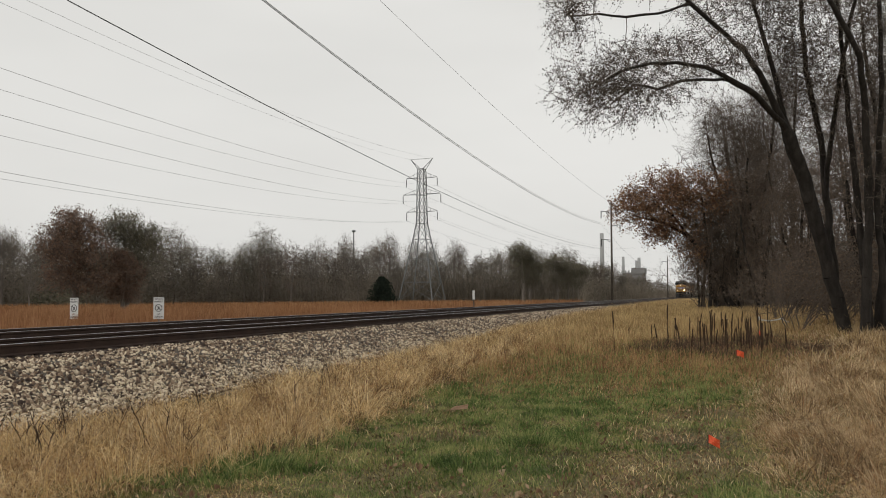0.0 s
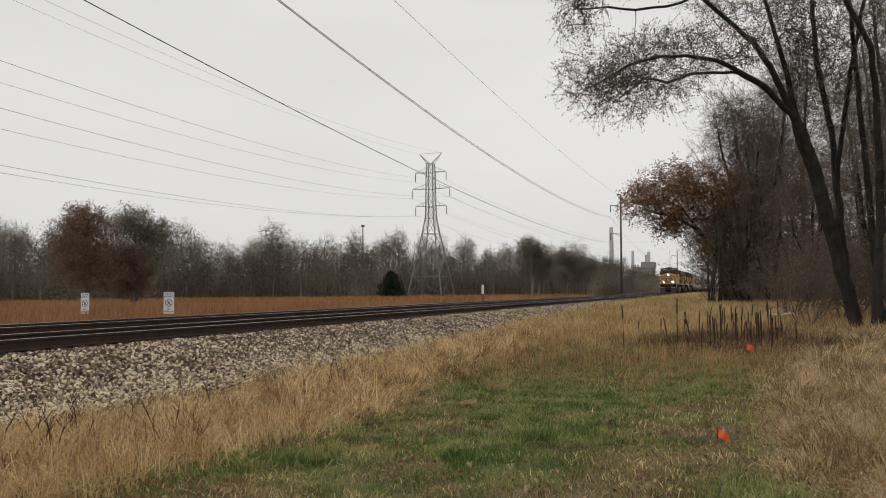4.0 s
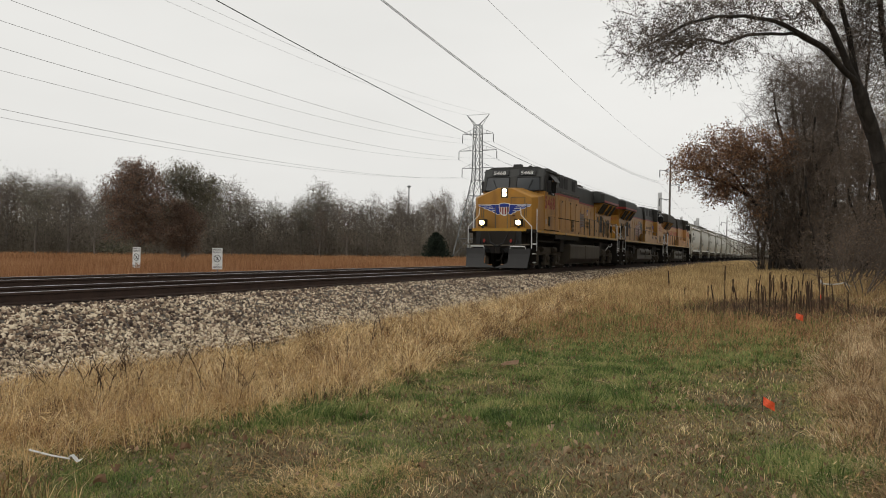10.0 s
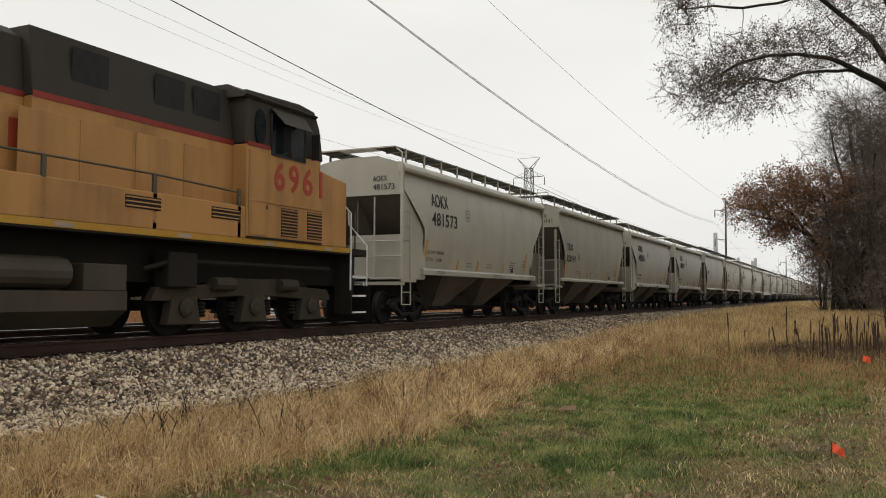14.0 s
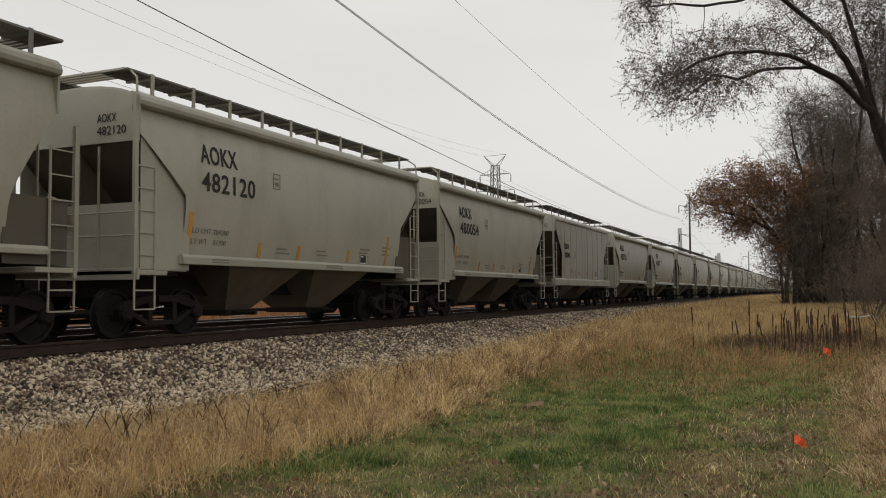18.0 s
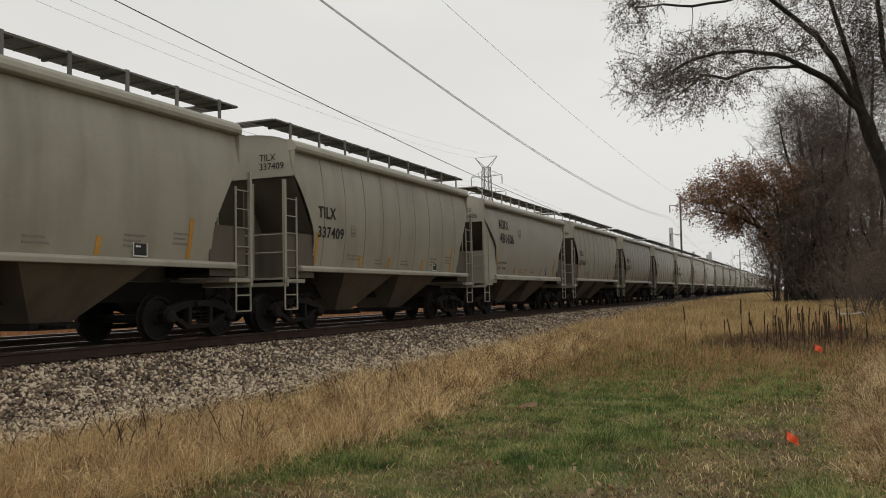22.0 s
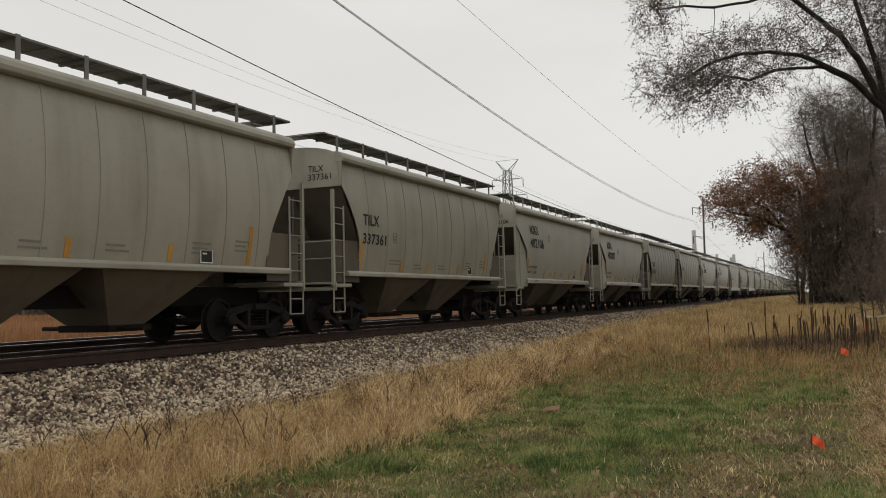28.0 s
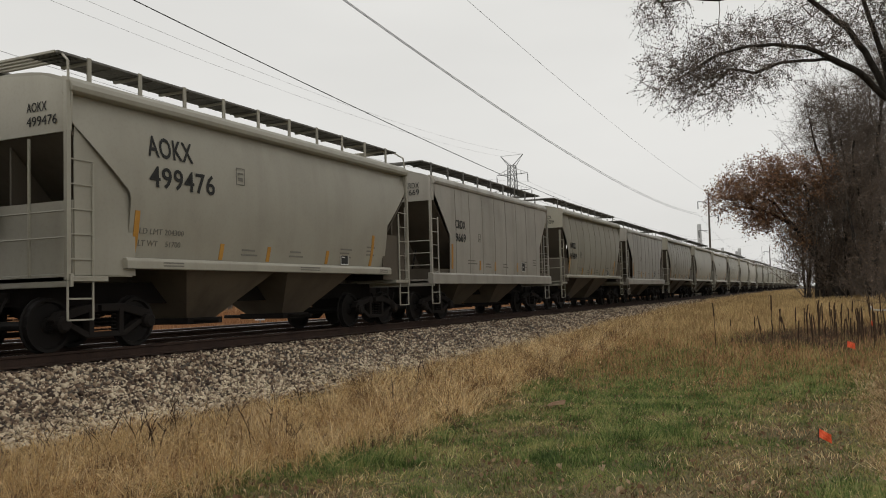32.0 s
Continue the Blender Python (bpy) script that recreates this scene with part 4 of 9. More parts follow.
def locomotive(number, paint, roof, style):
    """Six-axle diesel with its cab at the -y end. style: 0 leading flag engine, 1 flag engine, 2 older faded engine."""
    Y = M[paint]
    G = M[roof]
    loco = thing("locomotive", {0: "yellow and grey diesel locomotive with lit headlights and a flag mural", 1: "yellow and grey diesel locomotive with a flag mural, cab trailing", 2: "faded yellow diesel locomotive with a sooty roof and red writing"}[style], "locomotive", "locomotives of the train")
    H = 10.35
    zl = 3.62                      # line where grey meets yellow
    # frame and sill
    part("frame", Shape().box(-0.8, 0.8, -H + 0.2, H - 0.2, 0.95, 1.5), M["loco_under"], loco)
    part("walkway", Shape().box(-1.5, 1.5, -H + 0.45, H, 1.44, 1.6), M["loco_under"], loco)
    for sx in (-1, 1):
        part("sill_stripe", Shape().box(min(sx * 1.5, sx * 1.512), max(sx * 1.5, sx * 1.512), -H + 1.2, H - 0.8, 1.48, 1.6), M["sill_yellow"], loco, "bright yellow reflective sill stripe")
        for k in range(9):
            y = -8.4 + 2.1 * k
            part("sill_marker", Shape().box(min(sx * 1.512, sx * 1.517), max(sx * 1.512, sx * 1.517), y, y + 0.28, 1.5, 1.57), M["flag_white"], loco)
    for y in (-6.85, 6.85):
        big_truck(loco, y)
    # tank
    if style == 0:
        tk = Shape().prism([(-1.42, 1.25), (-1.46, 1.15), (-1.45, 0.5), (-1.1, 0.22), (1.1, 0.22), (1.45, 0.5), (1.46, 1.15), (1.42, 1.25)], "y", -3.3, 4.1)
        tank = part("fuel_tank", tk, M["loco_tank"], loco, bevel=0.03)
        part("tank_seam", Shape().box(-1.475, 1.475, 0.2, 0.26, 0.5, 1.2), M["loco_tank"], tank)
    else:
        tk = Shape().prism([(-1.45, 0.78), (-1.45, 0.48), (-1.1, 0.22), (1.1, 0.22), (1.45, 0.48), (1.45, 0.78)], "y", -3.3, 4.1)
        tank = part("fuel_tank", tk, M["loco_tank"], loco)
        for a, b in ((-3.3, -2.45), (2.5, 4.1)):
            part("tank_end", Shape().box(-1.44, 1.44, a, b, 0.78, 1.2), M["loco_tank"], loco, bevel=0.02)
        part("tank_top", Shape().box(-0.95, 0.95, -2.45, 2.5, 0.78, 1.3), M["loco_tank"], loco)
        part("tank_seam", Shape().box(-1.475, 1.475, 0.2, 0.26, 0.5, 0.8), M["loco_tank"], tank)
    if style:
        for sx in (-1, 1):
            for y in (-2.25, 0.2):
                part("air_reservoir", Shape().tube([(sx * 1.22, y, 1.04), (sx * 1.22, y + 2.1, 1.04)], 0.23, 14), M["loco_tank"], loco, smooth=False)
    for sx in (-1, 1):
        part("air_pipe", Shape().tube([(sx * 1.3, -8.6, 1.2), (sx * 1.3, -4, 1.2), (sx * 1.25, -3.5, 1.1)], 0.03, 5), M["loco_under"], loco)
        part("air_pipe", Shape().tube([(sx * 1.32, 4.3, 1.12), (sx * 1.3, 6, 1.25), (sx * 1.3, 9, 1.25)], 0.03, 5), M["loco_under"], loco)
        for y in (-4.2, 4.9):
            part("sand_hopper", Shape().box(min(sx * 1.0, sx * 1.35), max(sx * 1.0, sx * 1.35), y - 0.3, y + 0.3, 0.85, 1.3), M["loco_under"], loco, bevel=0.03)
    # nose with bevelled corners
    zf = 3.5
    nose = Shape()
    rings = [(-9.3, 1.27, 3.2, 0.32, 3.66), (-9.02, 1.48, 3.25, 0.36, 3.69), (-7.7, 1.48, 3.44, 0.5, 3.76)]
    for y, w, zs_, c, zc in rings:
        nose.v += [(-w, y, 1.6), (-w, y, zs_), (-c, y, zc), (c, y, zc), (w, y, zs_), (w, y, 1.6)]
    nose.f += [(5, 4, 3, 2, 1, 0), (12, 13, 14, 15, 16, 17)]
    for k0 in (0, 6):
        nose.f += [(k0 + i, k0 + (i + 1) % 6, k0 + 6 + (i + 1) % 6, k0 + 6 + i) for i in range(6)]
    ns = part("nose", nose, Y, loco, bevel=0.03)
    part("nose_door", Shape().box(0.32, 0.95, -9.31, -9.27, 1.75, 3.2), Y, ns, bevel=0.015)
    for (a, b, lo, hi) in ((0.3, 0.325, 1.72, 3.22), (0.945, 0.97, 1.72, 3.22), (0.3, 0.97, 3.2, 3.222)):
        part("door_gap", Shape().box(a, b, -9.316, -9.29, lo, hi), M["rail_dark"], ns)
    part("nose_grab", Shape().tube([(1.05, -9.31, 2.2), (1.05, -9.38, 2.22), (1.05, -9.38, 2.9), (1.05, -9.31, 2.92)], 0.015, 5), M["rail_dark"], ns)
    part("nose_grab", Shape().tube([(-1.05, -9.31, 2.2), (-1.05, -9.38, 2.22), (-1.05, -9.38, 2.9), (-1.05, -9.31, 2.92)], 0.015, 5), M["rail_dark"], ns)
    part("door_handle", Shape().box(0.4, 0.5, -9.345, -9.3, 2.28, 2.33), M["louver"], ns)
    for x in (-0.62, 0.62):
        part("hose_coupling", Shape().disc((x, -H + 0.12, 1.18), "y", 0, 0, 8, [(0.05, -0.03), (0.06, 0.0), (0.03, 0.04)]), M["loco_red"], loco, "red hose coupling")
    part("jumper_cable", Shape().tube([(-0.45, -H + 0.22, 1.42), (-0.3, -H + 0.1, 1.12), (0.0, -H + 0.06, 1.02), (0.3, -H + 0.1, 1.12), (0.45, -H + 0.22, 1.42)], 0.03, 6), M["louver"], loco)
    # cab
    cab = part("cab", Shape().box(-1.5, 1.5, -7.95, -5.45, 1.6, 3.62), Y, loco, bevel=0.03)
    upper = Shape().prism([(-8.1, 3.62), (-5.45, 3.62), (-5.45, 4.5), (-7.2, 4.55), (-7.75, 4.5), (-7.95, 4.2)], "x", -1.47, 1.47)
    up = part("cab_top", upper, G, loco, bevel=0.05)
    part("cab_roof", Shape().prism([(-1.55, 4.4), (-1.1, 4.58), (1.1, 4.58), (1.55, 4.4), (1.5, 4.36), (-1.5, 4.36)], "y", -7.75, -5.35), G, loco)
    for sx in (-1, 1):
        # windscreens in the raked front, number boards above
        gl = Shape().hexa([(sx * 0.2, -8.13, 3.66), (sx * 1.3, -8.13, 3.66), (sx * 1.3, -8.1, 3.66), (sx * 0.2, -8.1, 3.66), (sx * 0.2, -8.0, 4.14), (sx * 1.25, -8.0, 4.14), (sx * 1.25, -7.96, 4.14), (sx * 0.2, -7.96, 4.14)])
        wd = part("windscreen", gl, M["cab_glass"], up, "dark windscreen glass")
        part("wiper", Shape().tube([(sx * 0.75, -8.16, 3.68), (sx * 0.95, -8.08, 4.05)], 0.012, 4), M["louver"], wd)
        fr = Shape()
        fr.tube([(sx * 0.18, -8.13, 3.64), (sx * 1.32, -8.13, 3.64), (sx * 1.27, -7.99, 4.16), (sx * 0.18, -7.99, 4.16), (sx * 0.18, -8.13, 3.64)], 0.022, 4)
        part("window_frame", fr, M["louver"], up)
        nb = part("number_board", Shape().hexa([(sx * 0.25, -7.99, 4.24), (sx * 1.05, -7.99, 4.24), (sx * 1.05, -7.93, 4.24), (sx * 0.25, -7.93, 4.24), (sx * 0.25, -7.92, 4.47), (sx * 1.05, -7.92, 4.47), (sx * 1.05, -7.86, 4.47), (sx * 0.25, -7.86, 4.47)]), M["board_black"], up)
        lettering("board_number", number, 0.17, M["white_ink"], nb, pose(0.36 if sx > 0 else -0.96, -7.995, 4.27, 73, 0, 0), 0.58)
        # cab side: number, windows, sun visor, grilles
        x = sx * 1.5
        for (a, b, z0, z1) in ((-7.35, -6.85, 3.5, 4.22), (-6.8, -6.2, 3.5, 4.22)):
            w = part("cab_window", Shape().box(min(x - sx * 0.04, x - sx * 0.002 + sx * 0.004), max(x - sx * 0.04, x + sx * 0.002), a, b, z0, z1), M["cab_glass"], up, "dark cab side window")
            part("window_frame", Shape().tube([(x, a, z0), (x, b, z0), (x, b, z1), (x, a, z1), (x, a, z0)], 0.025, 4), M["plow_grey"], w)
        part("oval_window", Shape().prism([(-5.85 + 0.16 * math.cos(t), 3.93 + 0.32 * math.sin(t) * (1 if abs(math.sin(t)) < 0.8 else 0.95)) for t in np.linspace(0, 2 * math.pi, 14, endpoint=False)], "x", x - sx * 0.03, x + sx * 0.006), M["cab_glass"], up)
        part("sun_visor", Shape().hexa([(x, -7.3, 4.3), (x + sx * 0.02, -7.3, 4.3), (x + sx * 0.02, -6.15, 4.3), (x, -6.15, 4.3), (x + sx * 0.28, -7.2, 4.02), (x + sx * 0.3, -7.2, 4.02), (x + sx * 0.3, -6.25, 4.02), (x + sx * 0.28, -6.25, 4.02)]), G, up)
        ref = -7.85 if sx > 0 else -6.3
        lettering("cab_number", number, 0.6, M["loco_red_faded"] if style == 2 else M["loco_red"], cab, pose(sx * 1.506, ref, 2.76, 90, 0, 90 * sx), 1.7, "red cab numerals", 0.014, 1.3)
        part("cab_ledge", Shape().box(min(x, x + sx * 0.02), max(x, x + sx * 0.02), -8.0, -5.5, 2.42, 2.45), Y, cab)
        for (a, b) in ((-8.0, -7.45), (-7.1, -6.55)):
            if style:
                louvers(cab, sx, x + sx * 0.002, a, b, 1.72, 2.36, Y)
        if not style:
            part("battery_door", Shape().box(min(x, x + sx * 0.012), max(x, x + sx * 0.012), -7.25, -6.95, 1.85, 2.35), M["louver"], cab)
        part("red_stripe", Shape().box(min(sx * 1.474, sx * 1.512), max(sx * 1.474, sx * 1.512), -6.15, -5.46, zl - 0.03, zl + 0.04), M["loco_red"], cab)
    # drain streaks, hinges, ledges and placards that break up the long sides
    for sx in (-1, 1):
        x = sx * 1.5
        part("placard", Shape().box(min(x, x + sx * 0.006), max(x, x + sx * 0.006), -7.75, -7.55, 1.95, 2.2), M["flag_white"], cab)
        part("builder_plate", Shape().box(min(x, x + sx * 0.006), max(x, x + sx * 0.006), -6.1, -5.8, 2.28, 2.36), M["louver"], cab)
        part("cab_door", Shape().box(min(x, x + sx * 0.012), max(x, x + sx * 0.012), -6.05, -5.5, 1.7, 3.5), Y, cab, bevel=0.01)
        part("drip_rail", Shape().box(min(x, x + sx * 0.05), max(x, x + sx * 0.05), -7.95, -5.45, 1.62, 1.66), M["loco_under"], cab)
        for y in (-7.6, -6.6):
            part("mirror", Shape().box(min(x, x + sx * 0.2), max(x, x + sx * 0.2), y - 0.015, y + 0.015, 3.6, 4.05), M["plow_grey"], up)
    part("roof_vent", Shape().box(-0.6, 0.6, -6.9, -5.9, 4.56, 4.66).box(-0.2, 0.2, -7.4, -7.1, 4.56, 4.72), G, loco, bevel=0.02)
    # equipment cabinet behind the cab: wide on one side, set back on the other
    for (x0, x1, sx) in ((0.0, 1.5, 1), (-1.16, 0.0, -1)):
        yl = -1.7
        c1 = part("cabinet", Shape().box(x0, x1, -5.45, yl, 1.6, zl), Y, loco, bevel=0.02)
        c2 = part("cabinet_top", Shape().prism([(x0, zl), (x1, zl), (x1 - (0.12 if sx > 0 else 0), 4.5), (x0 + (0.12 if sx < 0 else 0), 4.5)], "y", -5.45, yl), G, loco, bevel=0.02)
        x = x1 if sx > 0 else x0
        part("red_stripe", Shape().box(min(x, x + sx * 0.01), max(x, x + sx * 0.01), -5.45, yl, zl - 0.02, zl + 0.06), M["loco_red"], c1)
        for (a, b) in ((-5.15, -4.55), (-4.35, -3.75), (-2.9, -2.3)):
            xx = x - sx * 0.03 + (sx * 0.012)
            louvers(c2, sx, x - sx * 0.05, a, b, 3.8, 4.38, M["louver"], True)
        for k in range(4):
            y = -5.2 + k * 0.95
            part("cabinet_door", Shape().box(min(x, x + sx * 0.012), max(x, x + sx * 0.012), y, y + 0.88, 1.75 if sx > 0 else 2.3, 3.4), Y, c1, bevel=0.008)
        if sx < 0:
            low = part("lower_cabinet", Shape().box(-1.48, -1.1, -5.45, 0.6, 1.6, 2.28), Y, loco, bevel=0.02)
            for a in (-5.3, -3.6):
                louvers(low, -1, -1.481, a, a + 0.65, 1.95, 2.18, Y)
        else:
            louvers(c1, 1, 1.514, -3.2, -2.7, 1.72, 2.3, Y)
    for (a, b) in ((-5.0, -4.2), (-3.6, -2.6)):
        part("roof_box", Shape().box(-0.7, 0.7, a, b, 4.5, 4.58), G, loco, bevel=0.02)
    part("antenna_dome", Shape().disc((0.3, -6.2, 4.68), "z", 0, 0, 10, [(0.13, -0.03), (0.12, 0.03), (0.06, 0.08)]), M["plow_grey"], loco)
    part("cabinet_ledge", Shape().box(1.5, 1.53, -5.4, -1.75, 2.34, 2.38), M["loco_under"], loco)
    part("cabinet_rail", Shape().tube([(1.51, -5.3, 3.72), (1.58, -5.25, 3.74), (1.58, -1.9, 3.74), (1.51, -1.85, 3.72)], 0.02, 5), M["rail_dark"], loco)
    for y in (-4.9, -3.4, -2.3):
        part("lift_lug", Shape().box(1.5, 1.54, y, y + 0.1, 3.25, 3.33), M["rail_dark"], loco)
    part("side_skirt", Shape().box(1.46, 1.5, -5.9, -1.7, 1.3, 1.5), M["loco_under"], loco)
    # engine hood
    hood = part("hood", Shape().box(-0.98, 0.98, -1.7, 4.6, 1.6, zl), Y, loco, bevel=0.02)
    ht = part("hood_top", Shape().prism([(-0.98, zl), (0.98, zl), (0.9, 4.35), (0.6, 4.5), (-0.6, 4.5), (-0.9, 4.35)], "y", -1.7, 4.6), G, loco, bevel=0.02)
    for sx in (-1, 1):
        x = sx * 0.98
        part("red_stripe", Shape().box(min(x, x + sx * 0.01), max(x, x + sx * 0.01), -1.7, 4.6, zl - 0.02, zl + 0.05), M["loco_red"], hood)
        for k in range(7):
            y = -1.62 + k * 0.88
            dr = part("hood_door", Shape().box(min(x, x + sx * 0.02), max(x, x + sx * 0.02), y, y + 0.83, 1.72, 3.45), Y, hood, bevel=0.008)
            part("door_gap", Shape().box(min(x, x + sx * 0.012), max(x, x + sx * 0.012), y + 0.83, y + 0.85, 1.72, 3.45), M["rail_dark"], hood)
            part("hinge", Shape().box(min(x, x + sx * 0.034), max(x, x + sx * 0.034), y + 0.74, y + 0.81, 3.0, 3.25), Y, dr)
            part("latch", Shape().box(min(x, x + sx * 0.035), max(x, x + sx * 0.035), y + 0.06, y + 0.1, 2.2, 2.36), M["rail_dark"], dr)
        xf = sx * 1.006
        if style < 2:
            mural_flag(hood, xf, sx, -1.5 + 0.5 * style, 1.7 + 0.6 * style, 1.95, 3.52, *(("flag_red", "flag_white") if style else ("flag_shaded_red", "flag_shaded_pale")))
            tx = 2.2 if sx > 0 else 3.5
            if style == 0:
                lettering("slogan", "BUILDING", 0.17, M["black_ink"], hood, pose(xf, tx, 2.36, 90, 0, 90 * sx), 1.0)
                lettering("slogan", "AMERICA", 0.17, M["black_ink"], hood, pose(xf, tx, 2.12, 90, 0, 90 * sx), 0.95)
                shield(hood, xf, sx, 2.6, 2.9, 0.34, 0.4)
        else:
            # a long name, shown as plain blocks of its size
            blocks = [0.36] * 5 + [0] + [0.36] * 7
            y = -1.6 if sx > 0 else 4.2
            for b in blocks:
                if b:
                    y1 = y + sx * 0.25
                    part("name_block", Shape().box(min(xf, xf + sx * 0.004), max(xf, xf + sx * 0.004), min(y, y1), max(y, y1), 2.75, 3.22), M["loco_red_faded"], hood, "faded red painted lettering blocks")
                y += sx * 0.47
    if style == 1:
        for sx in (-1, 1):
            x = sx * (1.516 if sx > 0 else 1.176)
            lettering("slogan", "BUILDING AMERICA", 0.19, M["black_ink"], loco, pose(x, -4.75 if sx > 0 else -2.0, 2.85, 90, 0, 90 * sx), 2.6)
            shield(loco, x, sx, -5.1, 2.5, 0.56, 0.74)
    part("exhaust", Shape().box(-0.35, 0.35, 3.4, 4.3, 4.5, 4.66), M["loco_sooty"], loco, bevel=0.03)
    part("horn", Shape().tube([(0.3, -0.9, 4.62), (0.3, -0.45, 4.62)], 0.05, 8, 0.1).tube([(0.5, -0.9, 4.58), (0.5, -0.5, 4.58)], 0.05, 8, 0.09).box(0.25, 0.55, -0.95, -0.85, 4.48, 4.6), M["plow_grey"], loco)
    # radiator section with broad wings
    ye = 9.55
    rb = part("radiator_cabinet", Shape().box(-1.05, 1.05, 4.6, ye, 1.6, zl), Y, loco, bevel=0.02)
    # cap with chamfered rear corners over a soffit that slopes out from the hood
    cap = [(-1.49, 3.84), (-1.53, 3.86), (-1.53, 4.3), (-1.3, 4.42), (1.3, 4.42), (1.53, 4.3), (1.53, 3.86), (1.49, 3.84)]
    if style == 2:
        cap = [(a, b + 0.1 * (b > 4.1)) for a, b in cap]
    tail = 0.75 if style == 2 else 0.6
    wing = Shape()
    stations = ((4.7, 0.9), (5.0, 1.0), (ye + tail - 0.5, 1.0), (ye + tail, 0.74))
    for yy, q in stations:
        wing.v += [(a * q, yy, b) for a, b in cap]
    n = len(cap)
    wing.f += [tuple(range(n)), tuple(range(3 * n, 4 * n))]
    for k in range(3):
        wing.f += [(k * n + i, k * n + (i + 1) % n, (k + 1) * n + (i + 1) % n, (k + 1) * n + i) for i in range(n)]
    wg = part("radiator_wing", wing, G, loco, bevel=0.03)
    S = Y
    part("soffit", Shape().prism([(-1.05, 3.2), (1.05, 3.2), (1.47, 3.845), (-1.47, 3.845)], "y", 4.95, ye - 0.25), S, wg)
    part("rear_soffit", Shape().hexa([(-1.0, ye - 0.26, 3.5), (1.0, ye - 0.26, 3.5), (1.0, ye + 0.02, 3.5), (-1.0, ye + 0.02, 3.5), (-1.35, ye - 0.26, 3.845), (1.35, ye - 0.26, 3.845), (1.08, ye + tail - 0.04, 3.845), (-1.08, ye + tail - 0.04, 3.845)]), S, wg)
    for sx in (-1, 1):
        if style < 2:
            yc = ye + tail - 0.5
            for (xa, ya, xb, yb) in ((1.53, 5.0, 1.53, yc), (1.53, yc, 1.132, ye + tail)):
                band = [(sx * (xb_ + o), yy, z) for z in (3.87, 3.98) for (xb_, yy, o) in ((xa, ya, -0.002), (xa, ya, 0.01), (xb, yb, 0.01), (xb, yb, -0.002))]
                part("red_stripe", Shape().hexa(band), M["loco_red"], wg)

        def slope(u, v, out_):
            """A point on the sloping soffit: u along, v up from 0 to 1, standing proud by out_."""
            return (sx * (1.05 + 0.42 * v + 0.85 * out_), u, 3.2 + 0.645 * v - 0.52 * out_)

        for (a, b) in ((5.15, 6.5), (6.7, 7.95), (8.1, 9.2)):
            screen = Shape().hexa([slope(a, 0.08, 0.0), slope(b, 0.08, 0.0), slope(b, 0.08, 0.03), slope(a, 0.08, 0.03), slope(a, 0.93, 0.0), slope(b, 0.93, 0.0), slope(b, 0.93, 0.03), slope(a, 0.93, 0.03)])
            part("radiator_screen", screen, M["louver"], rb)
        for u in (6.6, 8.02):
            part("wing_strut", Shape().hexa([slope(u - 0.05, 0.0, 0.0), slope(u + 0.05, 0.0, 0.0), slope(u + 0.05, 0.0, 0.07), slope(u - 0.05, 0.0, 0.07), slope(u - 0.05, 1.0, 0.0), slope(u + 0.05, 1.0, 0.0), slope(u + 0.05, 1.0, 0.12), slope(u - 0.05, 1.0, 0.12)]), S, rb)
        x = sx * 1.05
        for (a, w, z0, z1) in ((5.1, 0.45, 2.62, 3.0), (5.95, 0.7, 1.95, 3.08), (6.95, 0.26, 1.78, 2.85), (7.4, 0.24, 1.9, 2.66), (7.8, 0.34, 1.78, 2.85), (8.42, 0.44, 1.72, 2.05)):
            louvers(rb, sx, x, a, a + w, z0, z1, M["louver"], True)
            door = Shape()
            for (p, q, lo, hi) in ((a - 0.05, a + w + 0.05, z0 - 0.08, z0 - 0.03), (a - 0.05, a + w + 0.05, z1 + 0.03, z1 + 0.08), (a - 0.06, a - 0.02, z0 - 0.08, z1 + 0.08), (a + w + 0.02, a + w + 0.06, z0 - 0.08, z1 + 0.08)):
                door.box(min(x, x + sx * 0.022), max(x, x + sx * 0.022), p, q, lo, hi)
            part("door_frame", door, Y, rb)
            part("hinge", Shape().box(min(x, x + sx * 0.035), max(x, x + sx * 0.035), a + w + 0.07, a + w + 0.11, z1 - 0.3, z1 - 0.16), M["rail_dark"], rb)
        # dark recess with a hose reel, and the last door panel
        part("recess", Shape().box(min(x, x + sx * 0.008), max(x, x + sx * 0.008), 8.42, 8.86, 2.12, 2.9), M["loco_sooty"], rb)
        coil = [(x + sx * 0.03, 8.64 + 0.17 * math.cos(a), 2.5 + 0.2 * math.sin(a)) for a in np.linspace(0, 2 * math.pi, 15)]
        part("hose_reel", Shape().tube(coil, 0.025, 5, caps=False), M["plow_grey"], rb)
        part("end_door", Shape().box(min(x, x + sx * 0.012), max(x, x + sx * 0.012), 8.95, 9.33, 1.74, 2.86), Y, rb, bevel=0.01)
        for y in (5.0, 5.7, 6.85):
            part("latch", Shape().box(min(x, x + sx * 0.03), max(x, x + sx * 0.03), y - 0.03, y + 0.03, 1.98, 2.06), M["rail_dark"], rb)
        part("lift_lug", Shape().box(min(x, x + sx * 0.05), max(x, x + sx * 0.05), 6.76, 6.86, 2.9, 3.0), M["rail_dark"], rb)
        part("cable_box", Shape().box(min(x, x + sx * 0.1), max(x, x + sx * 0.1), 9.36, 9.5, 2.0, 2.5), M["loco_under"], rb, bevel=0.01)
    part("red_stripe", Shape().box(-1.13, 1.13, ye + tail - 0.005, ye + tail + 0.012, 3.87, 3.98), M["loco_red"] if style < 2 else M["loco_sooty"], wg)
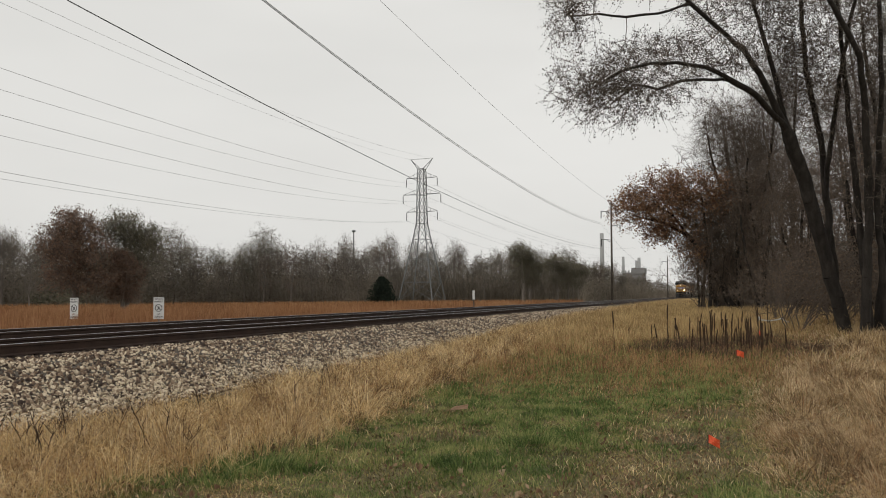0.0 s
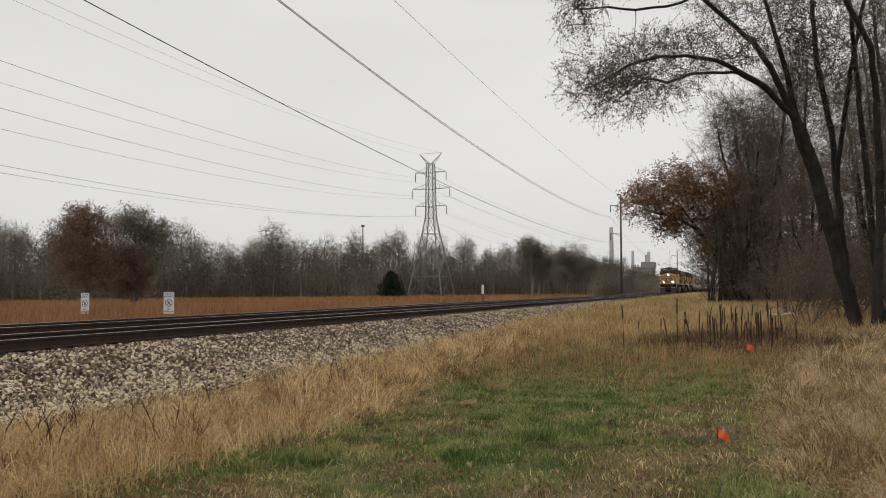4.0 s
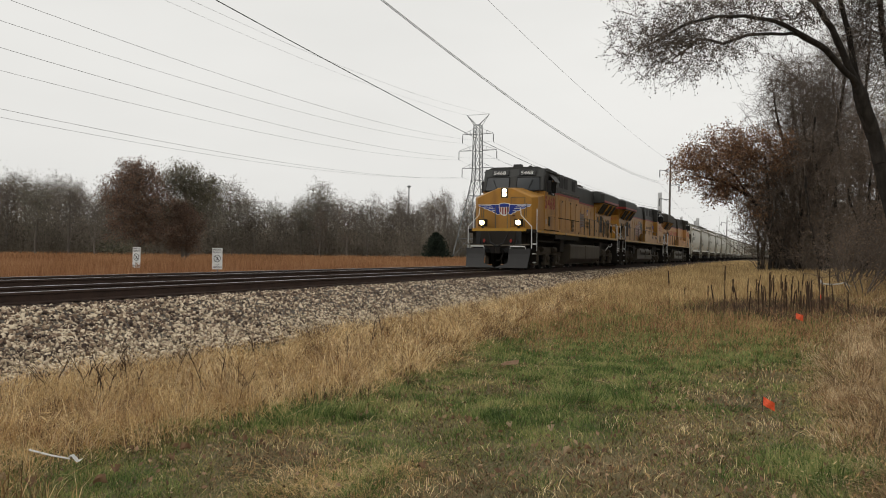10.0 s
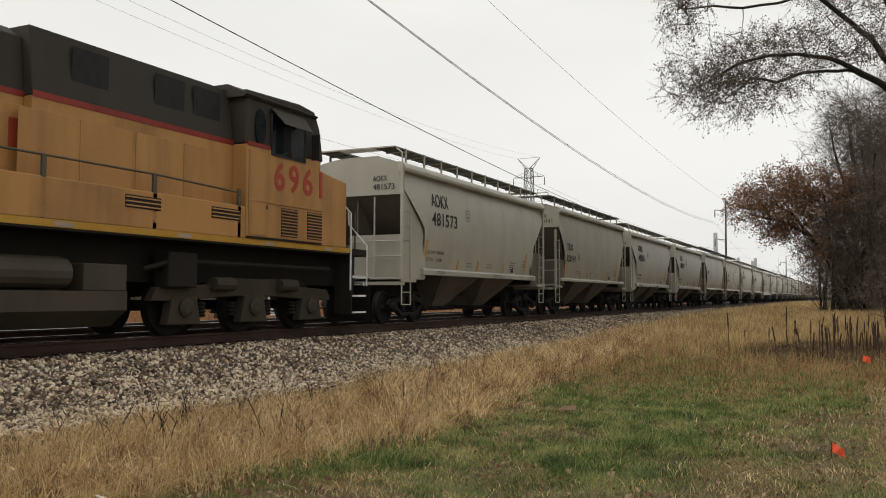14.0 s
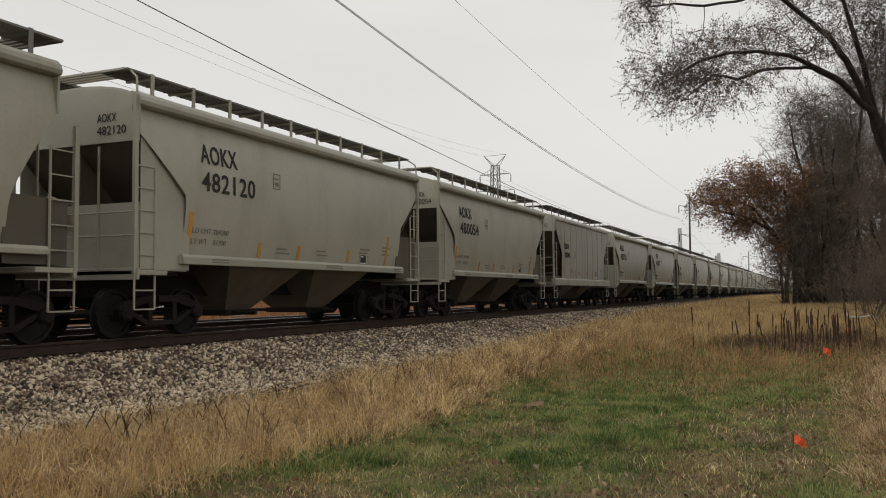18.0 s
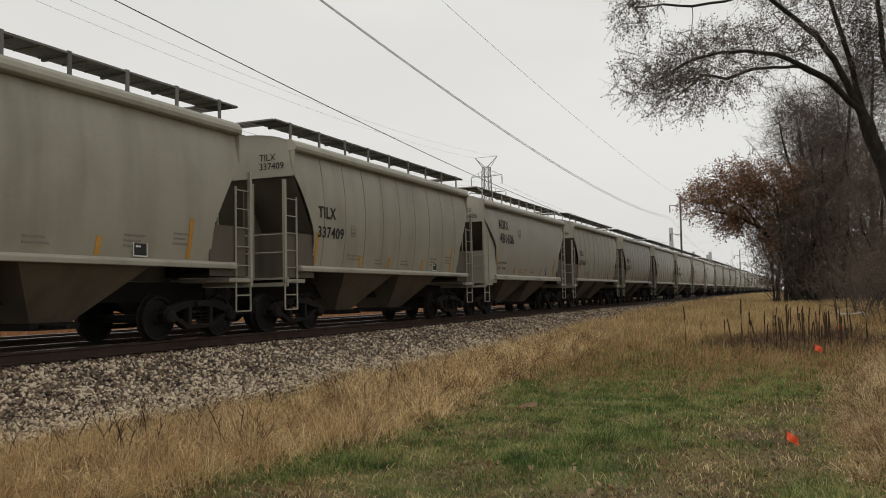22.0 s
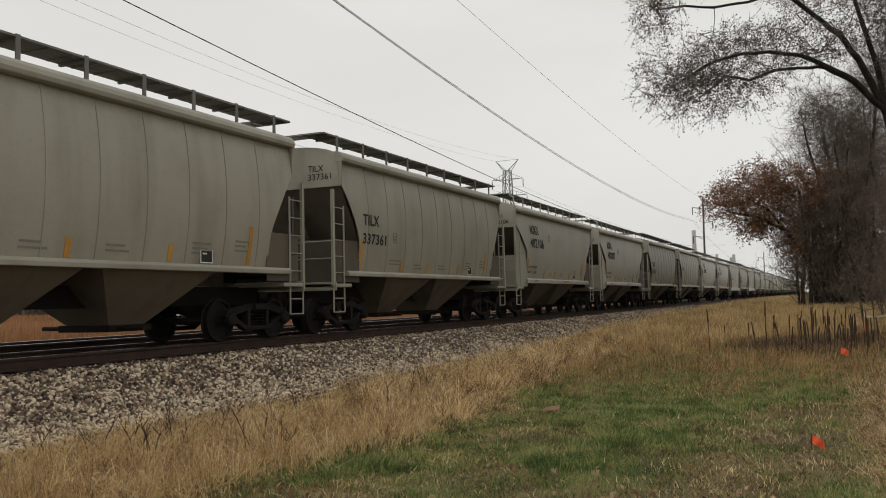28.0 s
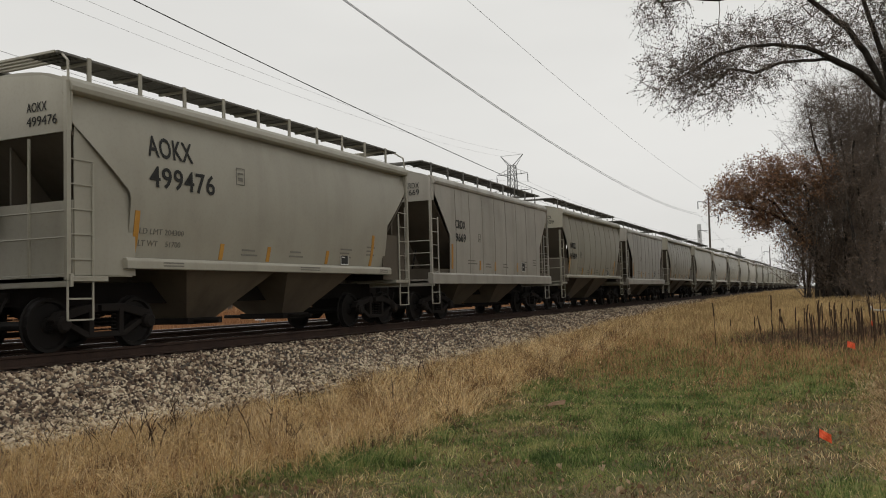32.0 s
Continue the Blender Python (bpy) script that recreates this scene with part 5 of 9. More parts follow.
    rl = part("rear_lamp_box", Shape().box(-0.25, 0.25, ye, ye + 0.1, 2.95, 3.48), M["louver"], rb)
    for x in (-0.11, 0.11):
        part("rear_lamp", Shape().disc((x, ye + 0.1, 3.38), "y", 0, 0, 12, [(0.09, -0.01), (0.09, 0.03), (0.05, 0.04)]), M["dead_lens"], rl)
    lettering("rear_number", number, 0.2, M["loco_red_faded"], rb, pose(-0.4, ye + 0.005, 3.1, 90, 0, 180), 0.5)
    # handrails along the walkways
    for sx in (-1, 1):
        y_a = -1.5 if sx > 0 else -5.3
        st = [y_a + (9.2 - y_a) * k / 8 for k in range(9)]
        run_ = Shape().tube([(sx * 1.46, y_a, 2.55)] + [(sx * 1.46, y, 2.62) for y in st[1:]] + [(sx * 1.46, 9.6, 2.5)], 0.02, 6)
        part("handrail", run_, M["rail_dark"], loco)
        for y in st:
            part("stanchion", Shape().box(sx * 1.46 - 0.02, sx * 1.46 + 0.02, y - 0.035, y + 0.035, 1.55, 2.62), M["rail_dark"], loco)
    for sx in (-1, 1):
        part("end_rail", Shape().tube([(sx * 1.3, H - 0.1, 1.6), (sx * 1.3, H - 0.1, 2.6), (sx * 0.5, H - 0.1, 2.6), (sx * 0.5, H - 0.1, 1.6)], 0.02, 6), M["handrail"], loco)
    if style == 0:
        part("loose_hose", Shape().tube([(1.46, 5.9, 1.0), (1.47, 6.15, 1.06), (1.48, 6.5, 1.13), (1.48, 6.75, 1.2), (1.48, 6.95, 1.16), (1.48, 7.25, 1.15), (1.48, 7.5, 1.17), (1.47, 7.7, 1.24), (1.46, 7.75, 1.32)], 0.011, 6), M["handrail"], loco, "loose white hose hanging below the walkway")
    # ends
    end_steps(loco, -H + 0.35, -1)
    end_steps(loco, H, 1)
    for sg, y in ((-1, -H + 0.3), (1, H)):
        coupler(loco, y, sg)
        for x in (-0.9, -0.75, -0.6, 0.6, 0.75, 0.9):
            part("brake_hose", Shape().tube([(x, y, 1.3), (x * 0.95, y + sg * 0.18, 1.1), (x * 0.8, y + sg * 0.2, 0.85), (x * 0.6, y + sg * 0.1, 0.95)], 0.025, 5), M["louver"], loco)
        part("pilot_plate", Shape().box(-1.05, 1.05, y - 0.05, y + 0.05, 0.75, 1.5), M["louver"], loco)
        plow = Shape()
        for sx in (-1, 1):
            rows = []
            for z in (0.1, 0.3, 0.5, 0.7, 0.95):
                cup = 0.28 * (1 - math.sin((z - 0.1) / 0.85 * 1.5))
                inner = 0.0 if z < 0.25 else 0.55
                rows.append([(sx * u, y + sg * (0.34 - 0.27 * u / 1.5 + cup), z) for u in np.linspace(inner, 1.4 + 0.1 * z, 7)])
            plow = Shape().grid(rows + [[(p[0], p[1] - sg * 0.04, p[2]) for p in q] for q in reversed(rows)])
            part("snow_plow", plow, M["plow_grey"] if sg < 0 else M["loco_under"], loco, "grey steel snow plow wing")
            part("plow_grab", Shape().tube([(sx * 0.6, y + sg * 0.22, 0.94), (sx * 0.62, y + sg * 0.26, 1.02), (sx * 1.25, y + sg * 0.16, 1.02), (sx * 1.27, y + sg * 0.12, 0.94)], 0.018, 5), M["handrail"], loco)
        part("uncoupling_lever", Shape().tube([(-1.45, y + sg * 0.08, 1.08), (-0.8, y + sg * 0.2, 1.05), (0.8, y + sg * 0.2, 1.05), (1.45, y + sg * 0.08, 1.08)], 0.02, 5), M["rail_dark"], loco)
    # headlights and ditch lights on the nose
    hb = part("headlight_box", Shape().box(-0.16, 0.16, -9.33, -9.22, 3.2, 3.66), M["louver"], ns)
    for z in (3.34, 3.54):
        # glowing disc added behind the lens to give a glare halo
        if style == 0:
            part("reflector", Shape().disc((0, -9.335, z), "y", 0, 0, 16, [(0.105, -0.004), (0.105, 0.004)]), M["reflector_halo_glow"], hb)
        part("headlight", Shape().disc((0, -9.345, z), "y", 0, 0, 14, [(0.04, -0.03), (0.078, -0.015), (0.078, 0.02)]), M["headlight"] if style == 0 else M["dead_lens"], hb, "round headlight lens")
    for x in (-0.84, 0.84):
        db = part("ditch_light_box", Shape().box(x - 0.17, x + 0.17, -9.95, -9.65, 1.74, 2.1), M["loco_under"], loco, bevel=0.02)
        # same added halo disc behind the ditch light
        if style == 0:
            part("reflector", Shape().disc((x, -9.955, 1.92), "y", 0, 0, 16, [(0.125, -0.004), (0.125, 0.004)]), M["reflector_halo_glow"], db)
        part("ditch_light", Shape().disc((x, -9.97, 1.92), "y", 0, 0, 14, [(0.045, -0.03), (0.085, -0.01), (0.085, 0.02)]), M["ditch_light"] if style == 0 else M["dead_lens"], db, "round ditch light lens")
        part("light_bracket", Shape().box(x - 0.05, x + 0.05, -9.85, -9.75, 1.55, 1.76), M["loco_under"], db)
    part("front_deck", Shape().box(-1.45, 1.45, -H + 0.34, -9.2, 1.5, 1.58), M["loco_under"], loco)
    part("deck_edge", Shape().box(-1.25, 1.25, -H + 0.28, -H + 0.33, 1.5, 1.63), M["sill_yellow"], loco)
    part("front_rail", Shape().tube([(-1.15, -9.95, 1.6), (-1.15, -9.95, 2.62), (-0.75, -9.95, 2.62), (-0.75, -9.95, 1.6)], 0.02, 6), M["rail_dark"], loco)
    part("front_rail", Shape().tube([(0.35, -9.95, 1.6), (0.35, -9.95, 2.7), (-0.2, -9.95, 2.7), (-0.2, -9.95, 1.6)], 0.02, 6), M["rail_dark"], loco)
    # winged emblem across the nose, as plain blue and white shapes
    if style == 0:
        yb = -9.318
        for sx in (-1, 1):
            edge = [(0.18, 2.84), (1.24, 2.84), (1.17, 2.76), (1.0, 2.73), (0.94, 2.66), (0.76, 2.63), (0.7, 2.56), (0.55, 2.54), (0.5, 2.46), (0.38, 2.44), (0.33, 2.36), (0.18, 2.4)]
            part("wing_edge", Shape().prism([(sx * (a + (0.02 if a > 0.2 else 0)), b + (0.022 if b > 2.8 else -0.022)) for a, b in edge], "y", yb - 0.002, yb + 0.02), M["white_ink"], ns)
            part("wing", Shape().prism([(sx * a, b) for a, b in edge], "y", yb - 0.006, yb + 0.02), M["wing_blue"], ns)
            for a, b, z in ((0.62, 1.18, 2.8), (0.55, 0.98, 2.73), (0.46, 0.74, 2.65), (0.4, 0.55, 2.56)):
                part("feather_line", Shape().box(min(sx * a, sx * b), max(sx * a, sx * b), yb - 0.01, yb + 0.02, z - 0.011, z + 0.011), M["white_ink"], ns)
        part("shield_rim", Shape().prism([(-0.25, 2.9), (0, 2.95), (0.25, 2.9), (0.24, 2.48), (0.12, 2.33), (0, 2.27), (-0.12, 2.33), (-0.24, 2.48)], "y", yb - 0.009, yb + 0.02), M["white_ink"], ns)
        part("shield_head", Shape().prism([(-0.22, 2.72), (0.22, 2.72), (0.225, 2.87), (0, 2.92), (-0.225, 2.87)], "y", yb - 0.013, yb + 0.02), M["wing_blue"], ns)
        for k in range(7):
            c = -0.186 + 0.062 * k
            part("shield_stripe", Shape().box(c - 0.031, c + 0.031, yb - 0.013, yb + 0.02, 2.31 + 0.05 * abs(k - 3), 2.71), M["loco_red"] if k % 2 == 0 else M["mural_pale"], ns)
    # the front half stands a little further out over its truck
    def out(y):
        return y - 0.7 * min(1.0, max(0.0, (-1.7 - y) / 3.75))

    def up_to(z):
        """The walkway stands higher over the trucks, the roof a little higher too."""
        if z > 3.6:
            return z + 0.2 * (z - 3.6)
        if z > 1.4:
            return 3.6 - (3.6 - z) * 0.9
        return z + 0.55 * max(0.0, z - 1.0)

    still = {"wheelset", "truck_frame", "axle_box", "spring_pack", "brake_cylinder", "fuel_tank", "tank_seam", "tank_end", "tank_top", "air_reservoir"}
    for o in loco.children_recursive:
        if o.name.split(".")[0] in still:
            continue
        if o.matrix_basis.translation.length > 0.01:
            o.location.y = out(o.location.y)
            o.location.z = up_to(o.location.z)
        else:
            for v in o.data.vertices:
                v.co.y = out(v.co.y)
                v.co.z = up_to(v.co.z)
    return loco


locos = []
for number, paint, roof, style, y, turned in (("5468", "loco_yellow", "loco_grey", 0, 259.95, 0), ("8015", "loco_yellow", "loco_grey", 1, 282.0, 180), ("6961", "loco_faded", "loco_sooty", 2, 304.65, 180)):
    engine = locomotive(number, paint, roof, style)
    place = pose(TRACK_X[0], y, RAIL_Z, 0, 0, turned)
    engine.matrix_basis = place
    locos.append((engine, place))

# ---- plants ----
M.update({
    "bark": material("bark", ((0.014, 0.0115, 0.0095), (0.03, 0.025, 0.021), (0.055, 0.047, 0.039)), 2.0, 0.95, bump=0.7, stretch=(4, 4, 1)),
    "twig": material("twigs", ((0.085, 0.067, 0.053), (0.165, 0.13, 0.105)), 1.0, 0.95, bump=0.0, obj=0.2),
    # far twigs are paler, with distance haze mixed into their colour
    "twig_far": material("hazed_far_twigs", ((0.12, 0.102, 0.088), (0.21, 0.182, 0.158)), 1.0, 0.95, bump=0.0, obj=0.5),
    "leaf_grey": material("withered_leaves", ((0.046, 0.0391, 0.0322), (0.0862, 0.0713, 0.0575), (0.132, 0.103, 0.0782)), 3.0, 0.8, bump=0.0, island=0.5, leafy=0.4),
    "leaf_red": material("red_brown_leaves", ((0.115, 0.058, 0.034), (0.22, 0.115, 0.064), (0.35, 0.195, 0.1)), 1.0, 0.8, bump=0.0, gain=1.6, island=0.7, leafy=0.4),
    "leaf_brown": material("brown_leaves", ((0.088, 0.066, 0.049), (0.165, 0.12, 0.087), (0.255, 0.186, 0.134)), 1.0, 0.85, bump=0.0, island=0.5, obj=0.3, leafy=0.4),
    # rust, far and olive foliage also carry pale distance haze in their colour
    "leaf_rust": material("rust_leaves", ((0.105, 0.07, 0.054), (0.19, 0.12, 0.087), (0.285, 0.182, 0.128)), 1.0, 0.85, bump=0.0, island=0.7, leafy=0.4),
    "leaf_far": material("hazed_far_foliage", ((0.112, 0.095, 0.075), (0.192, 0.164, 0.13), (0.28, 0.24, 0.192)), 0.2, 0.9, bump=0.0, island=0.35, obj=0.4, leafy=0.4),
    "leaf_olive": material("olive_foliage", ((0.085, 0.083, 0.056), (0.155, 0.143, 0.1), (0.235, 0.208, 0.148)), 0.4, 0.9, bump=0.0, island=0.45, leafy=0.4),
    "leaf_cedar": material("cedar_foliage", ((0.014, 0.021, 0.015), (0.034, 0.046, 0.031)), 0.6, 0.9, bump=0.0, island=0.5, leafy=0.4),
    "straw": material("dry_grass", ((0.1, 0.057, 0.027), (0.31, 0.186, 0.08), (0.62, 0.43, 0.205), (0.95, 0.76, 0.45)), 2.6, 0.75, bump=0.0, fine=5, island=0.75, leafy=0.35, gain=2.9, stretch=(1, 1, 0.6)),
    "straw_pale": material("pale_straw", ((0.44, 0.27, 0.115), (0.66, 0.46, 0.215), (0.84, 0.65, 0.37)), 2.0, 0.7, bump=0.0, island=0.5, leafy=0.4, gain=1.5),
    "weed_dark": material("withered_weeds", ((0.05, 0.034, 0.025), (0.11, 0.072, 0.05), (0.18, 0.12, 0.08)), 0.5, 0.85, bump=0.0, island=0.5, leafy=0.4),
    "weed_tan": material("withered_tan_weeds", ((0.13, 0.082, 0.042), (0.33, 0.222, 0.115), (0.54, 0.385, 0.215), (0.85, 0.67, 0.43)), 2.8, 0.8, bump=0.0, fine=5, island=0.6, leafy=0.4, gain=2.1),
    "straw_gold": material("gold_grass", ((0.26, 0.17, 0.08), (0.52, 0.36, 0.168), (0.78, 0.585, 0.305)), 0.7, 0.8, bump=0.0, fine=9, island=0.7, leafy=0.4, gain=2.2),
    "straw_russet": material("russet_grass", ((0.18, 0.09, 0.048), (0.4, 0.22, 0.108), (0.59, 0.36, 0.185)), 1.6, 0.8, bump=0.0, fine=6, island=0.6, leafy=0.4, gain=1.8),
    "prairie": material("prairie_grass", ((0.2, 0.09, 0.042), (0.335, 0.165, 0.077), (0.49, 0.28, 0.145)), 0.12, 0.85, bump=0.0, island=0.5, fine=20, leafy=0.4, gain=1.5),
    "green": material("green_grass", ((0.08, 0.096, 0.026), (0.165, 0.192, 0.054), (0.28, 0.28, 0.093), (0.5, 0.41, 0.18)), 1.7, 0.7, bump=0.0, fine=6, island=0.7, leafy=0.4, gain=2.0),
    "lush": material("lush_grass", ((0.058, 0.096, 0.026), (0.13, 0.195, 0.052), (0.225, 0.285, 0.085), (0.42, 0.4, 0.165)), 2.0, 0.7, bump=0.0, fine=6, island=0.6, leafy=0.4, gain=1.9),
    "fallen": material("fallen_leaves", ((0.115, 0.062, 0.036), (0.22, 0.13, 0.075), (0.4, 0.27, 0.165)), 2.0, 0.8, bump=0.0, island=0.7),
    "leaf_tan": material("pale_fallen_leaf", ((0.3, 0.21, 0.13), (0.45, 0.34, 0.22), (0.6, 0.48, 0.33)), 14.0, 0.8, bump=0.2),
    "litter": material("matted_litter", ((0.07, 0.047, 0.026), (0.155, 0.108, 0.056), (0.27, 0.195, 0.105), (0.48, 0.36, 0.21)), 1.6, 0.85, bump=0.0, island=0.6, leafy=0.3, gain=1.6),
    "stalk": material("dead_stalk", ((0.03, 0.018, 0.011), (0.075, 0.044, 0.026)), 6.0, 0.95, bump=0.5, obj=0.2),
})
rng = np.random.default_rng(11)


def tubes_mesh(name, segs, mat, sides=4):
    """One mesh of tapered segments (p0, p1, r0, r1)."""
    a = np.array([s[0] for s in segs], float)
    b = np.array([s[1] for s in segs], float)
    ra = np.array([s[2] for s in segs])[:, None]
    rb = np.array([s[3] for s in segs])[:, None]
    d = b - a
    d /= np.maximum(np.linalg.norm(d, axis=1, keepdims=True), 1e-6)
    ref = np.where(np.abs(d[:, 2:3]) > 0.9, np.array([[1.0, 0, 0]]), np.array([[0, 0, 1.0]]))
    u = np.cross(d, ref)
    u /= np.linalg.norm(u, axis=1, keepdims=True)
    w = np.cross(d, u)
    n = len(segs)
    v = np.zeros((n, 2 * sides, 3))
    for j in range(sides):
        t = 2 * math.pi * j / sides
        o = u * math.cos(t) + w * math.sin(t)
        v[:, j] = a + o * ra
        v[:, sides + j] = b + o * rb
    base = (np.arange(n) * 2 * sides)[:, None]
    f = np.concatenate([base + np.array([[j, (j + 1) % sides, sides + (j + 1) % sides, sides + j]]) for j in range(sides)])
    return fast_mesh(name, v.reshape(-1, 3), f, mat, True)


def leaves_mesh(name, pts, size, mat, seed=1, droop=0.0, long=1.6):
    """Small folded leaf blades at the points."""
    r = np.random.default_rng(seed)
    p = np.asarray(pts, float)
    n = len(p)
    d = r.normal(size=(n, 3))
    d[:, 2] -= droop
    d /= np.linalg.norm(d, axis=1, keepdims=True)
    e = np.cross(d, r.normal(size=(n, 3)))
    e /= np.linalg.norm(e, axis=1, keepdims=True)
    s = (size * r.uniform(0.6, 1.35, n))[:, None]
    v = np.stack([p, p + d * s * long * 0.5 + e * s * 0.5, p + d * s * long, p + d * s * long * 0.5 - e * s * 0.5], 1)
    f = (np.arange(n) * 4)[:, None] + np.array([[0, 1, 2, 3]])
    return fast_mesh(name, v.reshape(-1, 3), f, mat)


def grow(r, segs, tips, p, d, length, rad, level, spec):
    """A limb that wanders, tapers and forks; its ends are gathered for leaves."""
    steps = 4
    pts = [np.array(p, float)]
    d = np.array(d, float)
    d /= np.linalg.norm(d)
    for i in range(steps):
        d = d + r.normal(size=3) * spec["wander"] + np.array([0, 0, spec["lift"][min(level, len(spec["lift"]) - 1)]])
        d /= np.linalg.norm(d)
        pts.append(pts[-1] + d * length / steps)
    taper = 0.55
    for i in range(steps):
        r0 = rad * (1 - (1 - taper) * i / steps)
        r1 = rad * (1 - (1 - taper) * (i + 1) / steps)
        segs.append((pts[i], pts[i + 1], r0, r1))
    if level >= spec["levels"]:
        tips += [pts[k] + r.normal(size=3) * spec["scatter"] for k in range(1, steps + 1) for _ in range(spec["tipleaves"])]
        return
    n = spec["forks"][min(level, len(spec["forks"]) - 1)]
    for k in range(n):
        i = min(steps, 1 + int(r.uniform(spec.get("bare", 0.3), 1.0) * steps)) if k else steps
        a = r.normal(size=3)
        a -= a.dot(d) * d
        a /= np.linalg.norm(a)
        ang = spec["spread"] * r.uniform(0.6, 1.3) * (0.5 if k == 0 else 1.0)
        dd = d * math.cos(ang) + a * math.sin(ang)
        grow(r, segs, tips, pts[i], dd, length * spec["shrink"] * r.uniform(0.75, 1.2), rad * (taper if k == 0 else 0.45) * r.uniform(0.85, 1.05), level + 1, spec)


def brush_meshes(seed, spec, leaf_size):
    r = np.random.default_rng(seed)
    segs, tips = [], []
    for k in range(spec["stems"]):
        a = r.uniform(0, 2 * math.pi)
        lean = spec["lean"] * r.uniform(0.4, 1.2)
        grow(r, segs, tips, (0.15 * math.cos(a), 0.15 * math.sin(a), -0.1), (math.cos(a) * lean, math.sin(a) * lean, 1), spec["length"] * r.uniform(0.8, 1.2), 0.035, 0, spec)
    segs = [(p, q, max(u, 0.008), max(w, 0.006)) for p, q, u, w in segs]
    t = np.array(tips)
    return [("branchwork", tubes_mesh("branchwork", segs, M["twig"], 3)), ("crown", leaves_mesh("crown", t[r.random(len(t)) < 0.6], leaf_size, M["leaf_brown"], seed))]


def crown_tree(seed, limbs, blobs, wood, twig, leaf, size, twigs=3, reach=0.35, per=6, fine=0.006, cut=0.04, step=0.6, spread=0.1, droop=0.3, sag=0.0, long=1.6, base_r=0.0, plain=False, girth=()):
    """A tree whose branches reach out from its limbs to fill the crown's lobes.
    limbs: polylines, each joined to the nearest earlier point; blobs: (x, y, z, rx, ry, rz, ends)."""
    r = np.random.default_rng(seed)
    pos, par = [], []
    grid = np.zeros((60000, 3))
    count = 0

    def add(p, parent):
        nonlocal count
        grid[count] = p
        pos.append(np.array(p, float))
        par.append(parent)
        count += 1
        return count - 1

    least = np.zeros(60000)
    for j, line in enumerate(limbs):
        last = -1
        first = count
        for i, p in enumerate(line):
            p = np.array(p, float)
            if i == 0:
                if count and p[2] > 0.6:
                    last = int(np.argmin(((grid[:count] - p) ** 2).sum(1)))
                else:
                    last = add(p, -1)
                continue
            q = pos[last]
            n = max(1, int(np.linalg.norm(p - q) / step))
            for k in range(1, n + 1):
                last = add(q + (p - q) * k / n + r.normal(size=3) * (0.05 * step if k < n else 0), last)
        if girth:
            g0, g1 = girth[j]
            least[first:count] = np.linspace(g0, g1, count - first)
    woody = count
    ends = []
    for (x, y, z, rx, ry, rz, n) in blobs:
        v = r.normal(size=(n, 3))
        v /= np.linalg.norm(v, axis=1, keepdims=True)
        v *= (r.random((n, 1)) ** 0.45) * (0.82 + 0.36 * r.random((n, 1)))
        ends.append(v * np.array([rx, ry, rz]) + np.array([x, y, z]))
    ends = np.concatenate(ends)
    ends = ends[ends[:, 2] > 0.4]
    away = np.array([((grid[:woody] - e) ** 2).sum(1).min() for e in ends])
    tips = []
    for e in ends[np.argsort(away)]:
        d2 = ((grid[:count] - e) ** 2).sum(1)
        d2 += 0.6 * np.maximum(0, grid[:count, 2] - e[2]) ** 2
        last = int(np.argmin(d2))
        q = pos[last]
        gap = np.linalg.norm(e - q)
        n = max(1, int(gap / step))
        bow = np.array([0, 0, 0.12 * gap - sag * gap])
        for k in range(1, n + 1):
            u = k / n
            last = add(q + (e - q) * u + bow * math.sin(math.pi * u) + r.normal(size=3) * (0.06 * gap / n if k < n else 0), last)
        tips.append((last, (e - q) / max(gap, 1e-6)))
    area = np.zeros(count)
    kids = np.zeros(count)
    for k in range(count - 1, -1, -1):
        if kids[k] == 0:
            area[k] = fine ** 2.6
        if par[k] >= 0:
            area[par[k]] += area[k]
            kids[par[k]] += 1
    rad = area ** (1 / 2.6)
    if base_r:
        rad *= 1 + (base_r / rad.max() - 1) * (rad / rad.max()) ** 1.8
    rad = np.maximum(rad, least[:count])
    thick, thin = [], []
    for k in range(count):
        p = par[k]
        if p < 0:
            thick.append((pos[k] - np.array([0, 0, 0.35]), pos[k], rad[k] * 1.35, rad[k] * 1.05))
            continue
        r0 = rad[p] if rad[k] > 0.55 * rad[p] else rad[k] * 1.25
        (thick if rad[k] > cut else thin).append((pos[p], pos[k], r0, rad[k]))
    pts = []
    for k, d in tips:
        for j in range(twigs):
            v = d * 0.7 + r.normal(size=3) * 0.55 + np.array([0, 0, -0.25 * droop])
            v /= np.linalg.norm(v)
            far = reach * r.uniform(0.5, 1.3)
            a = pos[k]
            m = a + v * far * 0.5 + r.normal(size=3) * far * 0.06
            b = m + (v + np.array([0, 0, -0.3 * droop])) * far * 0.5
            if plain:
                thin.append((a, b, fine * 0.9, fine * 0.5))
            else:
                thin.append((a, m, fine * 0.9, fine * 0.7))
                thin.append((m, b, fine * 0.7, fine * 0.45))
            for i in range(per):
                pts.append(a + (b - a) * r.uniform(0.1, 1.1) + r.normal(size=3) * spread)
    out = [("trunk", tubes_mesh("trunk", thick, M[wood], 7)), ("branchwork", tubes_mesh("branchwork", thin, M[twig], 3))]
    if leaf:
        out.append(("crown", leaves_mesh("crown", np.array(pts), size, M[leaf], seed, droop, long)))
    return out


def plant(meshes, name, label, category, x, y, turn=0.0, size=1.0, group="", z=None):
    ob = thing(name, label, category, group, m=None)
    ob.matrix_basis = Matrix.LocRotScale((x, y, far_land(x, y) if z is None else z), Euler((0, 0, turn)), (size, size, size))
    for nm, me in meshes:
        part(nm, me, None, ob)
    return ob


